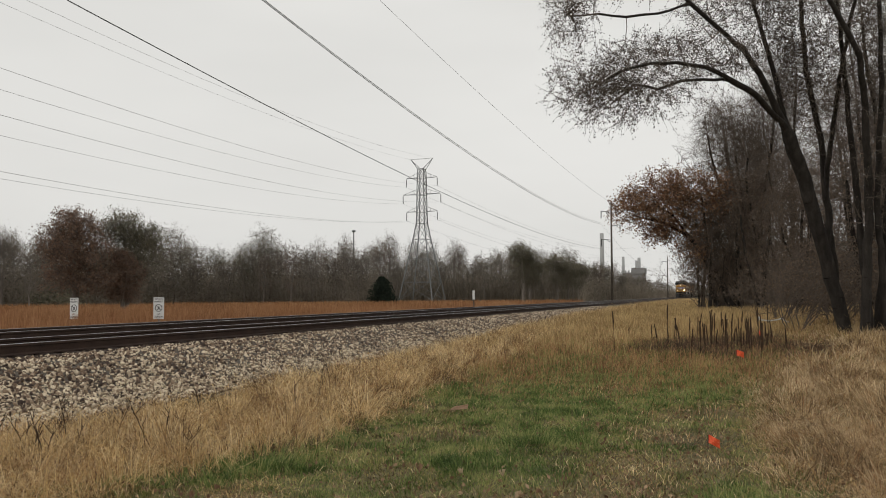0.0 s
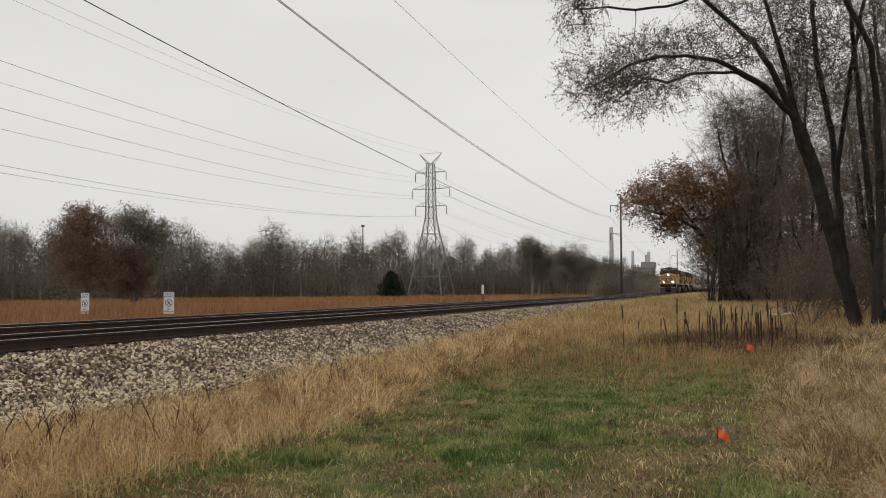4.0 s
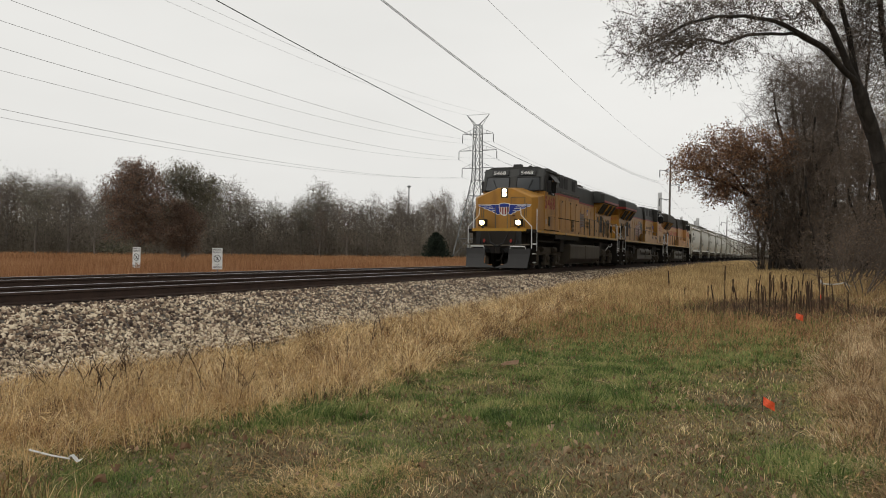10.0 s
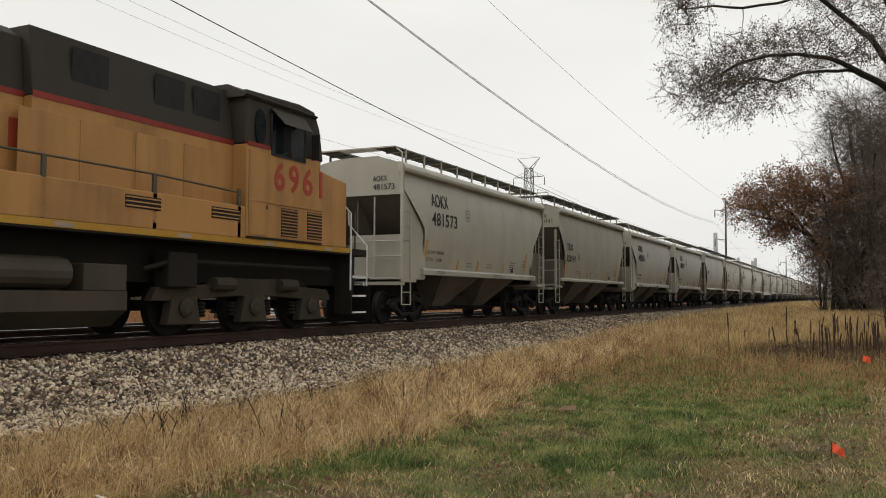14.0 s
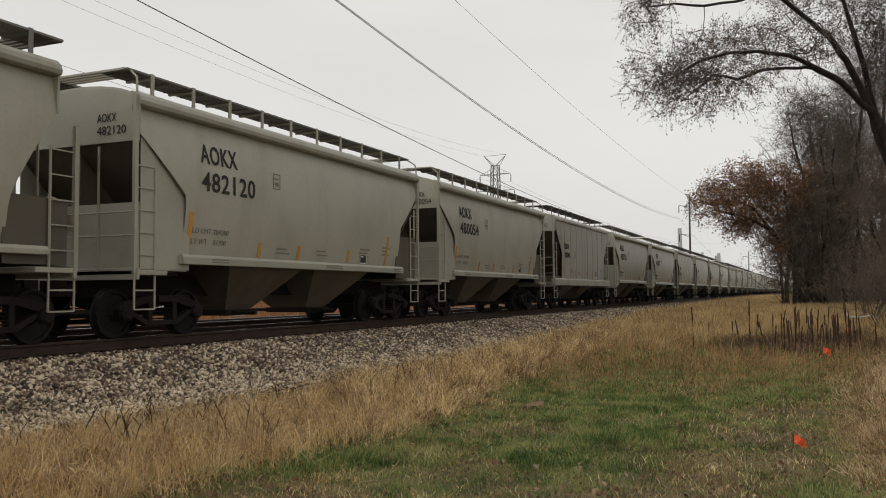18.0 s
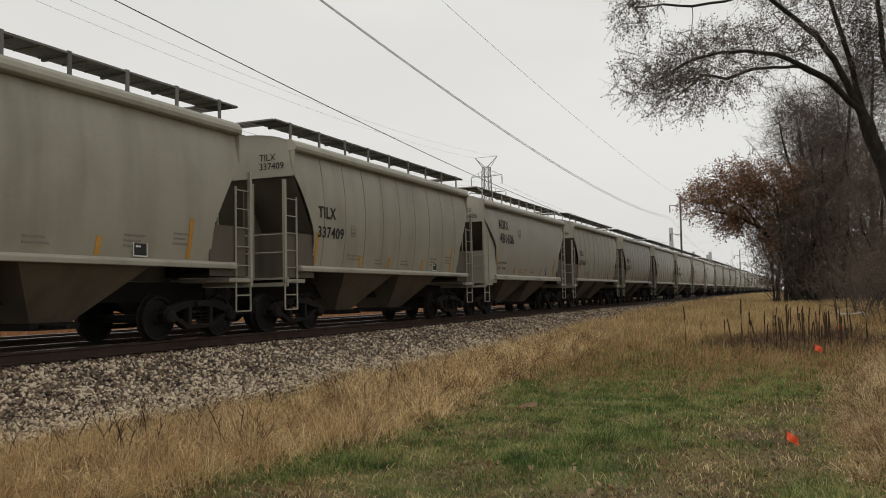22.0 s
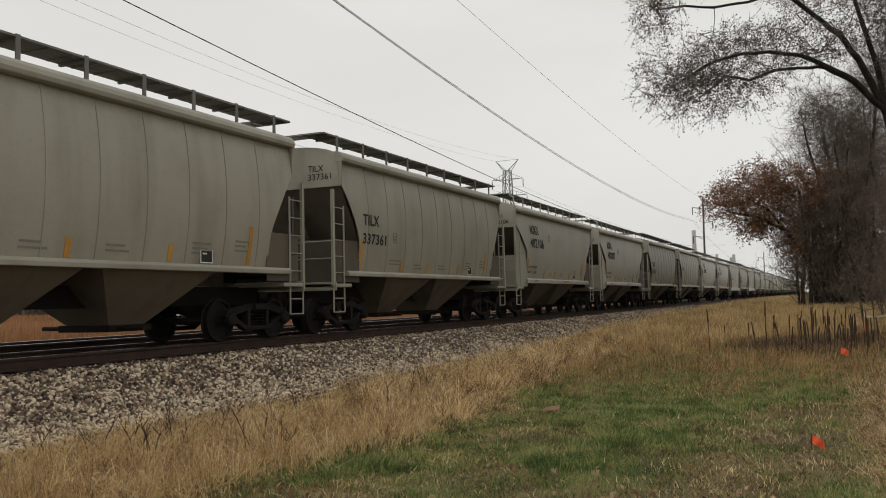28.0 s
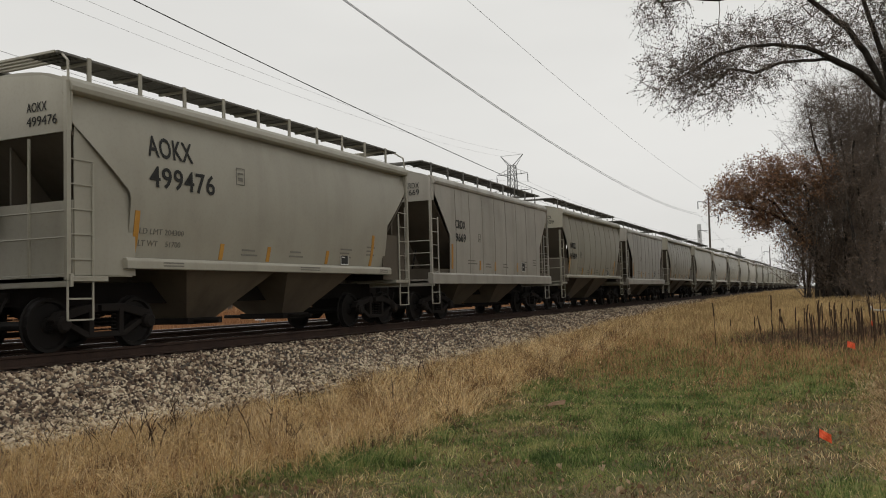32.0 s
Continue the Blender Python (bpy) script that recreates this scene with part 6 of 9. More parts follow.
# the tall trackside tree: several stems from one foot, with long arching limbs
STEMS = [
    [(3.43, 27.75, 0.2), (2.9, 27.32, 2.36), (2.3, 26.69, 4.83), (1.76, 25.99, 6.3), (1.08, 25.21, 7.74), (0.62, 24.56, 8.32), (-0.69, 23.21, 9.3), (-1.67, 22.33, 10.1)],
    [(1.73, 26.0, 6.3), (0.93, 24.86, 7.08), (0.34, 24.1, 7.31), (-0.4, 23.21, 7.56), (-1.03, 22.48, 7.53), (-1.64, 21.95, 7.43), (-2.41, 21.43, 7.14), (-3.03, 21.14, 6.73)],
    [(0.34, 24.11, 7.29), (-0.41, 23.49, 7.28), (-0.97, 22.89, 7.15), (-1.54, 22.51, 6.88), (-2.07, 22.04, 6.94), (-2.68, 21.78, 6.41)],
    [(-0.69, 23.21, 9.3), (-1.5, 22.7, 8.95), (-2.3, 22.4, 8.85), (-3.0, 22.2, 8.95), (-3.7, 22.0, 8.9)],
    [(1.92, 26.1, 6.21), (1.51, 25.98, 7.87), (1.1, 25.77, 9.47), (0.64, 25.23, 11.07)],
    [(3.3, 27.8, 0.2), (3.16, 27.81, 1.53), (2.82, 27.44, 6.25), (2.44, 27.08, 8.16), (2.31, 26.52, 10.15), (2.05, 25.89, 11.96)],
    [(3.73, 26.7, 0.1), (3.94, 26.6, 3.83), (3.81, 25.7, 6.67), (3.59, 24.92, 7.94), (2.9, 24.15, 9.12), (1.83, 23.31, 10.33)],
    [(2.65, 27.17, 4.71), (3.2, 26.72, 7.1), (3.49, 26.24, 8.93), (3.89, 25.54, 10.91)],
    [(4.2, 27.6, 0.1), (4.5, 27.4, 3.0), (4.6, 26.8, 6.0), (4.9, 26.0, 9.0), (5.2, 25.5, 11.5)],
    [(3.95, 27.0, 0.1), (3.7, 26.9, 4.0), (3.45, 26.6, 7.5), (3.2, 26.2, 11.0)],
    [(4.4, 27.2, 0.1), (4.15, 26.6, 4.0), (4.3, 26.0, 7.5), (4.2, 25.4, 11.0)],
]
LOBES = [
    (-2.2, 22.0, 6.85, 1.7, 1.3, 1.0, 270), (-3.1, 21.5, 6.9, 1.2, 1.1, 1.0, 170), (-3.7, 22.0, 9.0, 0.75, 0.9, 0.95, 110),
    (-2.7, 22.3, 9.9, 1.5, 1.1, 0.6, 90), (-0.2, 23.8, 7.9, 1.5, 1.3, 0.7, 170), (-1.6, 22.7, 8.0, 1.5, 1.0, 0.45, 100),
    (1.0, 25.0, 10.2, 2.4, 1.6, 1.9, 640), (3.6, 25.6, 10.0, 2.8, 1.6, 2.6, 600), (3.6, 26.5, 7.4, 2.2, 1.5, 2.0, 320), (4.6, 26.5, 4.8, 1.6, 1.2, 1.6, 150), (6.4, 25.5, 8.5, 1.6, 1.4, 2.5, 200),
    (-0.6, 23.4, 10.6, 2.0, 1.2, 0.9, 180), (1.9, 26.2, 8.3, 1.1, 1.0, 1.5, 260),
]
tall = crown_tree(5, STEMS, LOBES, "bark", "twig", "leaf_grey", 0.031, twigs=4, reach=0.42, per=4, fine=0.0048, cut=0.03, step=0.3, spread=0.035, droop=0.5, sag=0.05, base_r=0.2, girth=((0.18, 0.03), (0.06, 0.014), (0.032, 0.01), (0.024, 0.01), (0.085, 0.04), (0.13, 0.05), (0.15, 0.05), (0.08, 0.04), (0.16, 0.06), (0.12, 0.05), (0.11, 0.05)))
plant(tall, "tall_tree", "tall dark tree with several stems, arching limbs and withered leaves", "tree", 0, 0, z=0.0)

# the oak that leans out over the track, and the brown trees behind it
OAK = [[(0.3, 0, 0), (-0.3, 0, 1.6), (-1.2, 0.1, 3.2), (-2.4, 0.1, 5.0), (-3.4, 0, 6.4), (-4.6, -0.2, 7.2)], [(-1.2, 0.1, 3.2), (-1.3, 0.4, 5.5), (-1.6, 0.4, 8.0)], [(-2.4, 0.1, 5.0), (-4.0, 0.1, 5.9), (-5.8, 0.0, 6.4)], [(0.5, 0.2, 0), (0.7, 0.3, 2.5), (0.5, 0.5, 5.5), (0.2, 0.6, 8.0)]]
OAK_LOBES = [(-3.8, 0, 7.7, 2.0, 2.1, 2.0, 330), (-5.8, 0, 7.0, 1.5, 1.6, 1.4, 180), (-4.0, 0, 5.6, 1.7, 1.4, 1.0, 150), (-1.5, 0.5, 7.4, 2.2, 2.1, 2.1, 260), (-2.0, 0.4, 4.2, 1.2, 1.2, 1.2, 90)]
oak = crown_tree(31, OAK, OAK_LOBES, "bark", "twig", "leaf_red", 0.075, twigs=3, reach=0.55, per=9, fine=0.007, cut=0.05, step=0.5, spread=0.14, droop=0.3, base_r=0.24)
plant(oak, "oak_tree", "oak tree holding dense red-brown autumn leaves", "tree", 0.2, 58.0)
BROWN = [[(0, 0, 0), (-0.1, 0.1, 2.0), (-0.6, 0.0, 4.5), (-0.8, 0.1, 7.5)], [(-0.1, 0.1, 2.0), (0.7, -0.3, 4.0), (1.4, -0.4, 6.8)], [(0.3, 0.2, 0), (0.5, 0.9, 3.0), (0.3, 1.4, 6.5)]]
BROWN_LOBES = [(0.1, 0.2, 6.0, 2.3, 2.2, 3.2, 300), (0.3, 0.0, 3.2, 1.7, 1.7, 1.7, 100)]
brown = [crown_tree(34 + k, BROWN, BROWN_LOBES, "bark", "twig", "leaf_brown", 0.055, twigs=4, reach=0.65, per=3, fine=0.008, cut=0.05, step=0.6, spread=0.15, base_r=0.17, plain=True) for k in range(2)]
for x, y, s, a, k in ((-1.5, 60.8, 0.85, 3.4, 1), (-0.9, 57.6, 0.8, 5.2, 0), (-0.6, 59.6, 0.92, 0.4, 0), (0.9, 58.8, 1.0, 1.4, 1), (0.0, 63.0, 0.95, 2.6, 1), (2.4, 57.0, 1.05, 2.1, 1), (4.4, 55.0, 1.1, 3.8, 0), (1.5, 64.0, 1.1, 5.0, 1), (5.4, 50.0, 0.95, 1.2, 1), (3.6, 62.0, 1.15, 0.2, 0), (7.0, 47.0, 1.0, 2.9, 0), (7.6, 40.0, 1.0, 4.2, 1), (9.6, 37.0, 1.1, 0.9, 0), (6.4, 33.5, 1.0, 5.6, 1), (8.6, 31.5, 1.1, 2.2, 0), (5.4, 38.5, 1.0, 0.7, 0), (3.6, 48.0, 0.95, 4.1, 0)):
    plant(brown[k], "brown_tree", "brushy tree with dull brown withered leaves", "tree", x, y, a, s, "brown trackside trees")
BARE = [[(0, 0, 0), (0.1, 0.1, 3.0), (-0.3, 0.2, 6.5), (-1.0, 0.3, 10.0), (-1.5, 0.3, 13.0)], [(0.1, 0.1, 3.0), (1.1, -0.3, 6.0), (1.6, -0.4, 9.5), (1.9, -0.5, 12.5)], [(-0.3, 0.2, 6.5), (-2.0, 0.5, 9.0), (-3.0, 0.4, 10.5)], [(1.1, -0.3, 6.0), (2.6, 0.3, 8.5), (3.3, 0.4, 10.0)], [(0.1, 0.1, 3.0), (0.2, 1.2, 7.0), (0.2, 1.6, 12.0)]]
BARE_LOBES = [(0.1, 0.2, 10.6, 3.4, 2.6, 3.6, 560), (0.2, 0.2, 7.0, 2.8, 2.2, 2.6, 160), (-1.0, 0.2, 12.6, 1.6, 1.4, 1.8, 130)]
bare = [crown_tree(20 + k, BARE, BARE_LOBES, "bark", "twig", None, 0.08, twigs=4, reach=0.8, per=0, fine=0.0085, cut=0.05, step=0.9, base_r=0.2, droop=-0.3, plain=True) for k in range(2)]
for x, y, s, a, k in ((0.5, 61, 1.0, 0.3, 0), (2.3, 59.5, 1.1, 2.7, 1), (4.3, 58, 1.12, 1.9, 1), (1.4, 64, 1.05, 0.8, 0), (2.2, 69, 1.0, 4.4, 1), (7.0, 55, 1.0, 5.2, 0), (8.6, 46, 0.95, 2.5, 1), (2.6, 78, 1.0, 2.2, 0), (2.8, 96, 0.9, 1.2, 1), (3.4, 116, 0.9, 0.2, 0), (10.5, 38, 0.9, 3.9, 1), (6.2, 36.5, 0.95, 1.0, 0), (8.8, 32.5, 0.9, 4.9, 1)):
    plant(bare[k], "bare_tree", "leafless grey-brown tree with a dense net of twigs", "tree", x, y, a, s, "bare trackside trees")
THICKET = dict(stems=9, lean=0.75, length=2.0, wander=0.2, lift=(0.05, 0.02, 0.0), levels=2, forks=(5, 4), spread=0.7, shrink=0.7, scatter=0.15, tipleaves=2, bare=0.2)
thick = [brush_meshes(40 + k, THICKET, 0.06) for k in range(3)]
for k in range(22):
    x = 2.6 + (k % 8) * 1.25 + rng.uniform(-0.6, 0.6)
    y = 29.5 + (k // 8) * 5.5 + rng.uniform(-1.5, 1.5) + (k % 8) * 0.5
    plant(thick[k % 3], "thicket", "leafless brown brush tangled at the wood's edge", "shrub", x, y, rng.uniform(0, 6), rng.uniform(0.7, 1.15), "brush under the trees")
for k in range(15):
    x = -0.9 + k * 0.66 + rng.uniform(-0.3, 0.4)
    y = 55 + rng.uniform(-2, 8) + abs(k - 3) * 0.4
    plant(thick[k % 3], "thicket", "leafless brown brush tangled at the wood's edge", "shrub", x, y, rng.uniform(0, 6), rng.uniform(0.75, 1.1), "brush under the trees")

# far wood behind the field
FAR = [[(0, 0, 0), (0.1, 0, 2.5), (-0.2, 0.1, 5.0), (-0.4, 0.1, 9.0)], [(0.1, 0, 2.5), (0.9, 0.2, 5.5), (1.2, 0.1, 8.0)], [(0.1, 0, 2.5), (-0.9, -0.3, 5.0), (-1.5, -0.4, 7.0)]]
far_kinds = []
for k, lobes in enumerate((
        [(0, 0, 7.5, 2.4, 2.2, 2.6, 170), (0, 0, 4.2, 2.2, 2.0, 2.2, 50)],
        [(-0.5, 0, 8.2, 1.8, 1.8, 2.4, 130), (1.2, 0, 6.6, 1.6, 1.6, 2.0, 85), (0, 0, 4, 2, 2, 2, 40)],
        [(0.2, 0, 7.0, 3.0, 2.4, 2.2, 180), (0, 0, 4.0, 2.4, 2.2, 2.0, 50)],
        [(0, 0, 8.0, 1.6, 1.6, 3.2, 150), (0, 0, 4.0, 1.7, 1.7, 2.2, 50)])):
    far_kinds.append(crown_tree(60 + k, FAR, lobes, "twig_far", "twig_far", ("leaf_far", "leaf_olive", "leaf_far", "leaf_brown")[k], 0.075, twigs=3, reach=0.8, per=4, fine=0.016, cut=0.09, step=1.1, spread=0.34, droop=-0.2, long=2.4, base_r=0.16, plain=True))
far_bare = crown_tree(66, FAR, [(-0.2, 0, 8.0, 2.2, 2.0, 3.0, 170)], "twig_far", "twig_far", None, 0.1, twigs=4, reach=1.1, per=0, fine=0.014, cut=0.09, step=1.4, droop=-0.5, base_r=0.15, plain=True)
FIELD = [[(0, 0, 0), (0.1, 0, 2.0), (-0.1, 0, 4.5), (-0.2, 0, 7.4)], [(0.1, 0, 2.0), (1.5, 0.3, 4.0), (2.2, 0.3, 5.0)], [(0.1, 0, 2.0), (-1.5, -0.3, 4.0), (-2.4, -0.3, 5.0)]]
full = crown_tree(71, FIELD, [(0, 0, 5.2, 3.2, 2.9, 2.5, 430), (-0.2, 0, 7.2, 1.7, 1.6, 1.3, 150), (0.6, 0, 2.9, 3.0, 2.4, 1.1, 150)], "twig_far", "twig_far", "leaf_rust", 0.08, twigs=3, reach=0.55, per=11, fine=0.012, cut=0.06, step=0.8, spread=0.17, base_r=0.24)
olive = crown_tree(72, FIELD, [(-0.6, 0, 7.4, 2.0, 1.8, 1.6, 260), (1.5, 0, 6.7, 1.8, 1.6, 1.4, 200), (0, 0, 4.7, 2.6, 2.2, 1.5, 150)], "twig_far", "twig_far", "leaf_olive", 0.08, twigs=3, reach=0.6, per=8, fine=0.014, cut=0.06, step=0.9, spread=0.22, base_r=0.2)
plant(full, "field_tree", "broad tree with dark red-brown leaves at the edge of the field", "tree", -51.6, 57.6, 0.3, 1.06)
plant(full, "field_tree", "broad tree with dark red-brown leaves at the edge of the field", "tree", -49.2, 60.6, 2.3, 0.66)
plant(olive, "field_tree", "thin olive-leaved tree behind a darker one", "tree", -50.2, 62.4, 0.4, 1.02)


def along(az, d):
    a = radians(az)
    return -math.sin(a) * d, math.cos(a) * d


def set_back(az):
    """The wood keeps behind the pylon and draws away towards the railway."""
    return 62 * smoothstep(25, 22, az) if az < 25 else 0.0


n_far = 88
for k in range(n_far):
    az = 9.5 + (52 - 9.5) * k / (n_far - 1) + rng.uniform(-0.3, 0.3)
    row = k % 3
    d = (150, 168, 190)[row] + rng.uniform(-6, 6) - (22 if az > 38 else 0)
    d += set_back(az)
    x, y = along(az, d)
    s = rng.uniform(0.85, 1.15) * (0.92 if row == 0 else 1.16) * (1 + set_back(az) / 190) * (0.84 if az < 18 else 1.0)
    kind = far_bare if (row == 2 and rng.random() < 0.6) else far_kinds[int(rng.integers(0, 4))]
    plant(kind, "woodland_tree", "grey-brown leafless tree in the far wood", "tree", x, y, rng.uniform(0, 6), s, "far wood")
# taller crowns that stand over the rest
for az, d, s, kind in ((30.6, 150, 1.3, far_kinds[1]), (29.9, 152, 1.1, far_kinds[0]), (25.0, 160, 1.15, far_bare), (24.2, 158, 1.1, far_kinds[2]), (13.0, 152, 1.22, olive), (12.5, 156, 0.95, olive), (10.7, 160, 1.0, olive), (10.0, 164, 0.9, olive), (9.3, 170, 0.85, olive), (17.6, 170, 1.1, far_bare), (36.0, 150, 1.2, far_kinds[3]), (47.0, 140, 1.1, far_kinds[2])):
    d, s = d + set_back(az) * (az > 15), s * (1 + set_back(az) / 190 * (az > 15))
    x, y = along(az, d)
    plant(kind, "woodland_tree", "taller tree standing over the far wood", "tree", x, y, az * 3.0, s, "far wood")
for k in range(24):
    az = 3.3 + 5.8 * k / 23 + rng.uniform(-0.1, 0.1)
    d = 27.0 / math.sin(radians(az)) * rng.uniform(1.05, 1.3)
    x, y = along(az, d)
    plant(far_kinds[k % 4], "woodland_tree", "grey-brown leafless tree in the far wood", "tree", x, y, rng.uniform(0, 6), min(1.1, 0.45 + d / 420) * (0.78 if az < 7 else 0.92), "far wood")
# brush that closes the wood near the ground
def wood_brush():
    r = np.random.default_rng(55)
    n = 34000
    az = np.radians(np.where(r.random(n) < 0.12, r.uniform(2.7, 9.0, n), r.uniform(7.5, 54, n)))
    d = r.uniform(147, 205, n) - 20 * (az > radians(38)) + np.array([set_back(math.degrees(q)) for q in az])
    d = np.where(az < radians(9.0), 27.0 / np.sin(az) * r.uniform(1.02, 1.4, n), d)
    x, y = -np.sin(az) * d, np.cos(az) * d
    hill = np.array([noise.noise(Vector((a * 9, 0, b))) for a, b in zip(az * 4, d * 0.05)])
    h = 1.5 + (7.0 + 2.5 * hill) * r.random(n) ** 1.0 + np.clip(d - 150, 0, 50) * 0.05 + np.clip(d - 200, 0, 70) * 0.015
    h = np.where(az < radians(9.0), h * 0.6, h)
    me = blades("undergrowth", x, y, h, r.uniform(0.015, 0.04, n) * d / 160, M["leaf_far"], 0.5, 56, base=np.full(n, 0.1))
    stuff("undergrowth", me, "dense leafless brown undergrowth below the far trees", "undergrowth")
    k = r.integers(0, n, 125000)
    p = np.stack([x[k] + r.normal(size=len(k)), y[k] + r.normal(size=len(k)), 0.2 + h[k] * r.random(len(k)) ** 0.8], 1)
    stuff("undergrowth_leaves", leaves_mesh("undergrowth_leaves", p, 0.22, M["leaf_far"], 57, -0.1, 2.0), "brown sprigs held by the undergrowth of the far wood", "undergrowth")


# cedar beside the pylon
cone = []
for k in range(5200):
    h = rng.random() ** 1.3
    a, q = rng.uniform(0, 2 * math.pi), (1 - h) ** 0.5 * 3.0 * math.sqrt(rng.random()) * (0.85 + 0.3 * math.sin(h * 23 + a * 2))
    cone.append((q * math.cos(a), q * math.sin(a), 0.2 + h * 4.7))
cedar = plant([("trunk", tubes_mesh("trunk", [((0, 0, -0.3), (0, 0, 4.8), 0.14, 0.03)], M["bark"], 6)), ("crown", leaves_mesh("crown", cone, 0.2, M["leaf_cedar"], 9))], "cedar_tree", "dark green conical cedar beside the pylon", "tree", -53.4, 129.0, 0.0, 0.95)
# green bush at the wood's foot
bush = [(rng.normal() * 2.0, rng.normal() * 1.2, abs(rng.normal()) * 1.2) for k in range(1500)]
plant([("branchwork", tubes_mesh("branchwork", [((0, 0, -0.2), (math.cos(k), math.sin(k), 1.4), 0.05, 0.02) for k in range(6)], M["twig_far"], 4)), ("crown", leaves_mesh("crown", bush, 0.22, M["leaf_olive"], 10))], "green_bush", "low green bush at the foot of the wood", "shrub", -84.0, 90.0)


# ---- grass ----
def blades(name, x, y, height, width, mat, lean=0.35, seed=1, bend=0.6, base=None, flow=0.0, simple=False):
    """Curved blades, each three triangles."""
    r = np.random.default_rng(seed)
    n = len(x)
    z = np.array([far_land(a, b) for a, b in zip(x, y)]) if base is None else base
    root = np.stack([x, y, z - np.minimum(0.02, 0.12 * height)], 1)
    a = r.uniform(0, 2 * math.pi, n)
    face = np.stack([np.cos(a), np.sin(a), np.zeros(n)], 1)
    b = r.uniform(0, 2 * math.pi, n)
    if flow:      # tufts lean together
        b = np.array([6.0 * noise.noise(Vector((p * flow, q * flow, 3.0))) for p, q in zip(x, y)]) + r.normal(size=n) * 1.7
    tip_d = np.stack([np.cos(b), np.sin(b), np.zeros(n)], 1) * (lean * np.abs(r.normal(size=n)))[:, None]
    h = height[:, None]
    w = width[:, None] if isinstance(width, np.ndarray) else width
    up = np.array([[0, 0, 1.0]])
    mid = root + h * (0.55 * up + tip_d * 0.35)
    tip = root + h * ((1.0 - 0.25 * bend * lean) * up + tip_d * (0.8 + bend * 0.4))
    if simple:
        v = np.stack([root - face * w, root + face * w, tip], 1)
        return fast_mesh(name, v.reshape(-1, 3), (np.arange(n) * 3)[:, None] + np.array([[0, 1, 2]]), mat)
    v = np.stack([root - face * w, root + face * w, mid + face * w * 0.8, mid - face * w * 0.8, tip], 1)
    k = (np.arange(n) * 5)[:, None]
    f = np.concatenate([k + np.array([[0, 1, 2]]), k + np.array([[0, 2, 3]]), k + np.array([[3, 2, 4]])])
    return fast_mesh(name, v.reshape(-1, 3), f, mat)


def scatter(n, x0, x1, y0, y1, near=1.0, seed=1):
    """Points spread thinner with distance along y."""
    r = np.random.default_rng(seed)
    u = r.random(n)
    if near == 1.0:
        y = y0 * (y1 / y0) ** u
    else:
        y = y0 + (y1 - y0) * u
    return r.uniform(x0, x1, n), y


def edge_left(y):
    """Where the mown green gives way to the tall dry strip beside the ballast."""
    return np.interp(y, [3, 4.6, 5.2, 5.8, 6.6, 7.4, 9.2, 12.5, 15, 20, 34], [-4.7, -4.6, -4.4, -4.25, -4.1, -3.85, -4.05, -4.5, -4.65, -4.6, -5.9]) + 0.1 * np.sin(y * 1.9) + 0.1 * np.sin(y * 5.3)


def edge_right(y):
    return np.interp(y, [3, 6, 7, 8.2, 11.7, 15.2, 20, 30], [0.5, 0.52, 0.45, 0.3, 0.2, 0.35, 1.2, 2.0]) + 0.12 * np.sin(y * 2.3)


def clump(x, y, scale, seed):
    """Smooth patchiness from 0 to 1."""
    return np.array([0.5 + 0.5 * noise.noise(Vector((a * scale, b * scale, seed))) for a, b in zip(x, y)])


def stuff(name, me, label, category):
    ob = new(name, me)
    tagged(ob, label, category, kind="stuff")
    return ob


wood_brush()
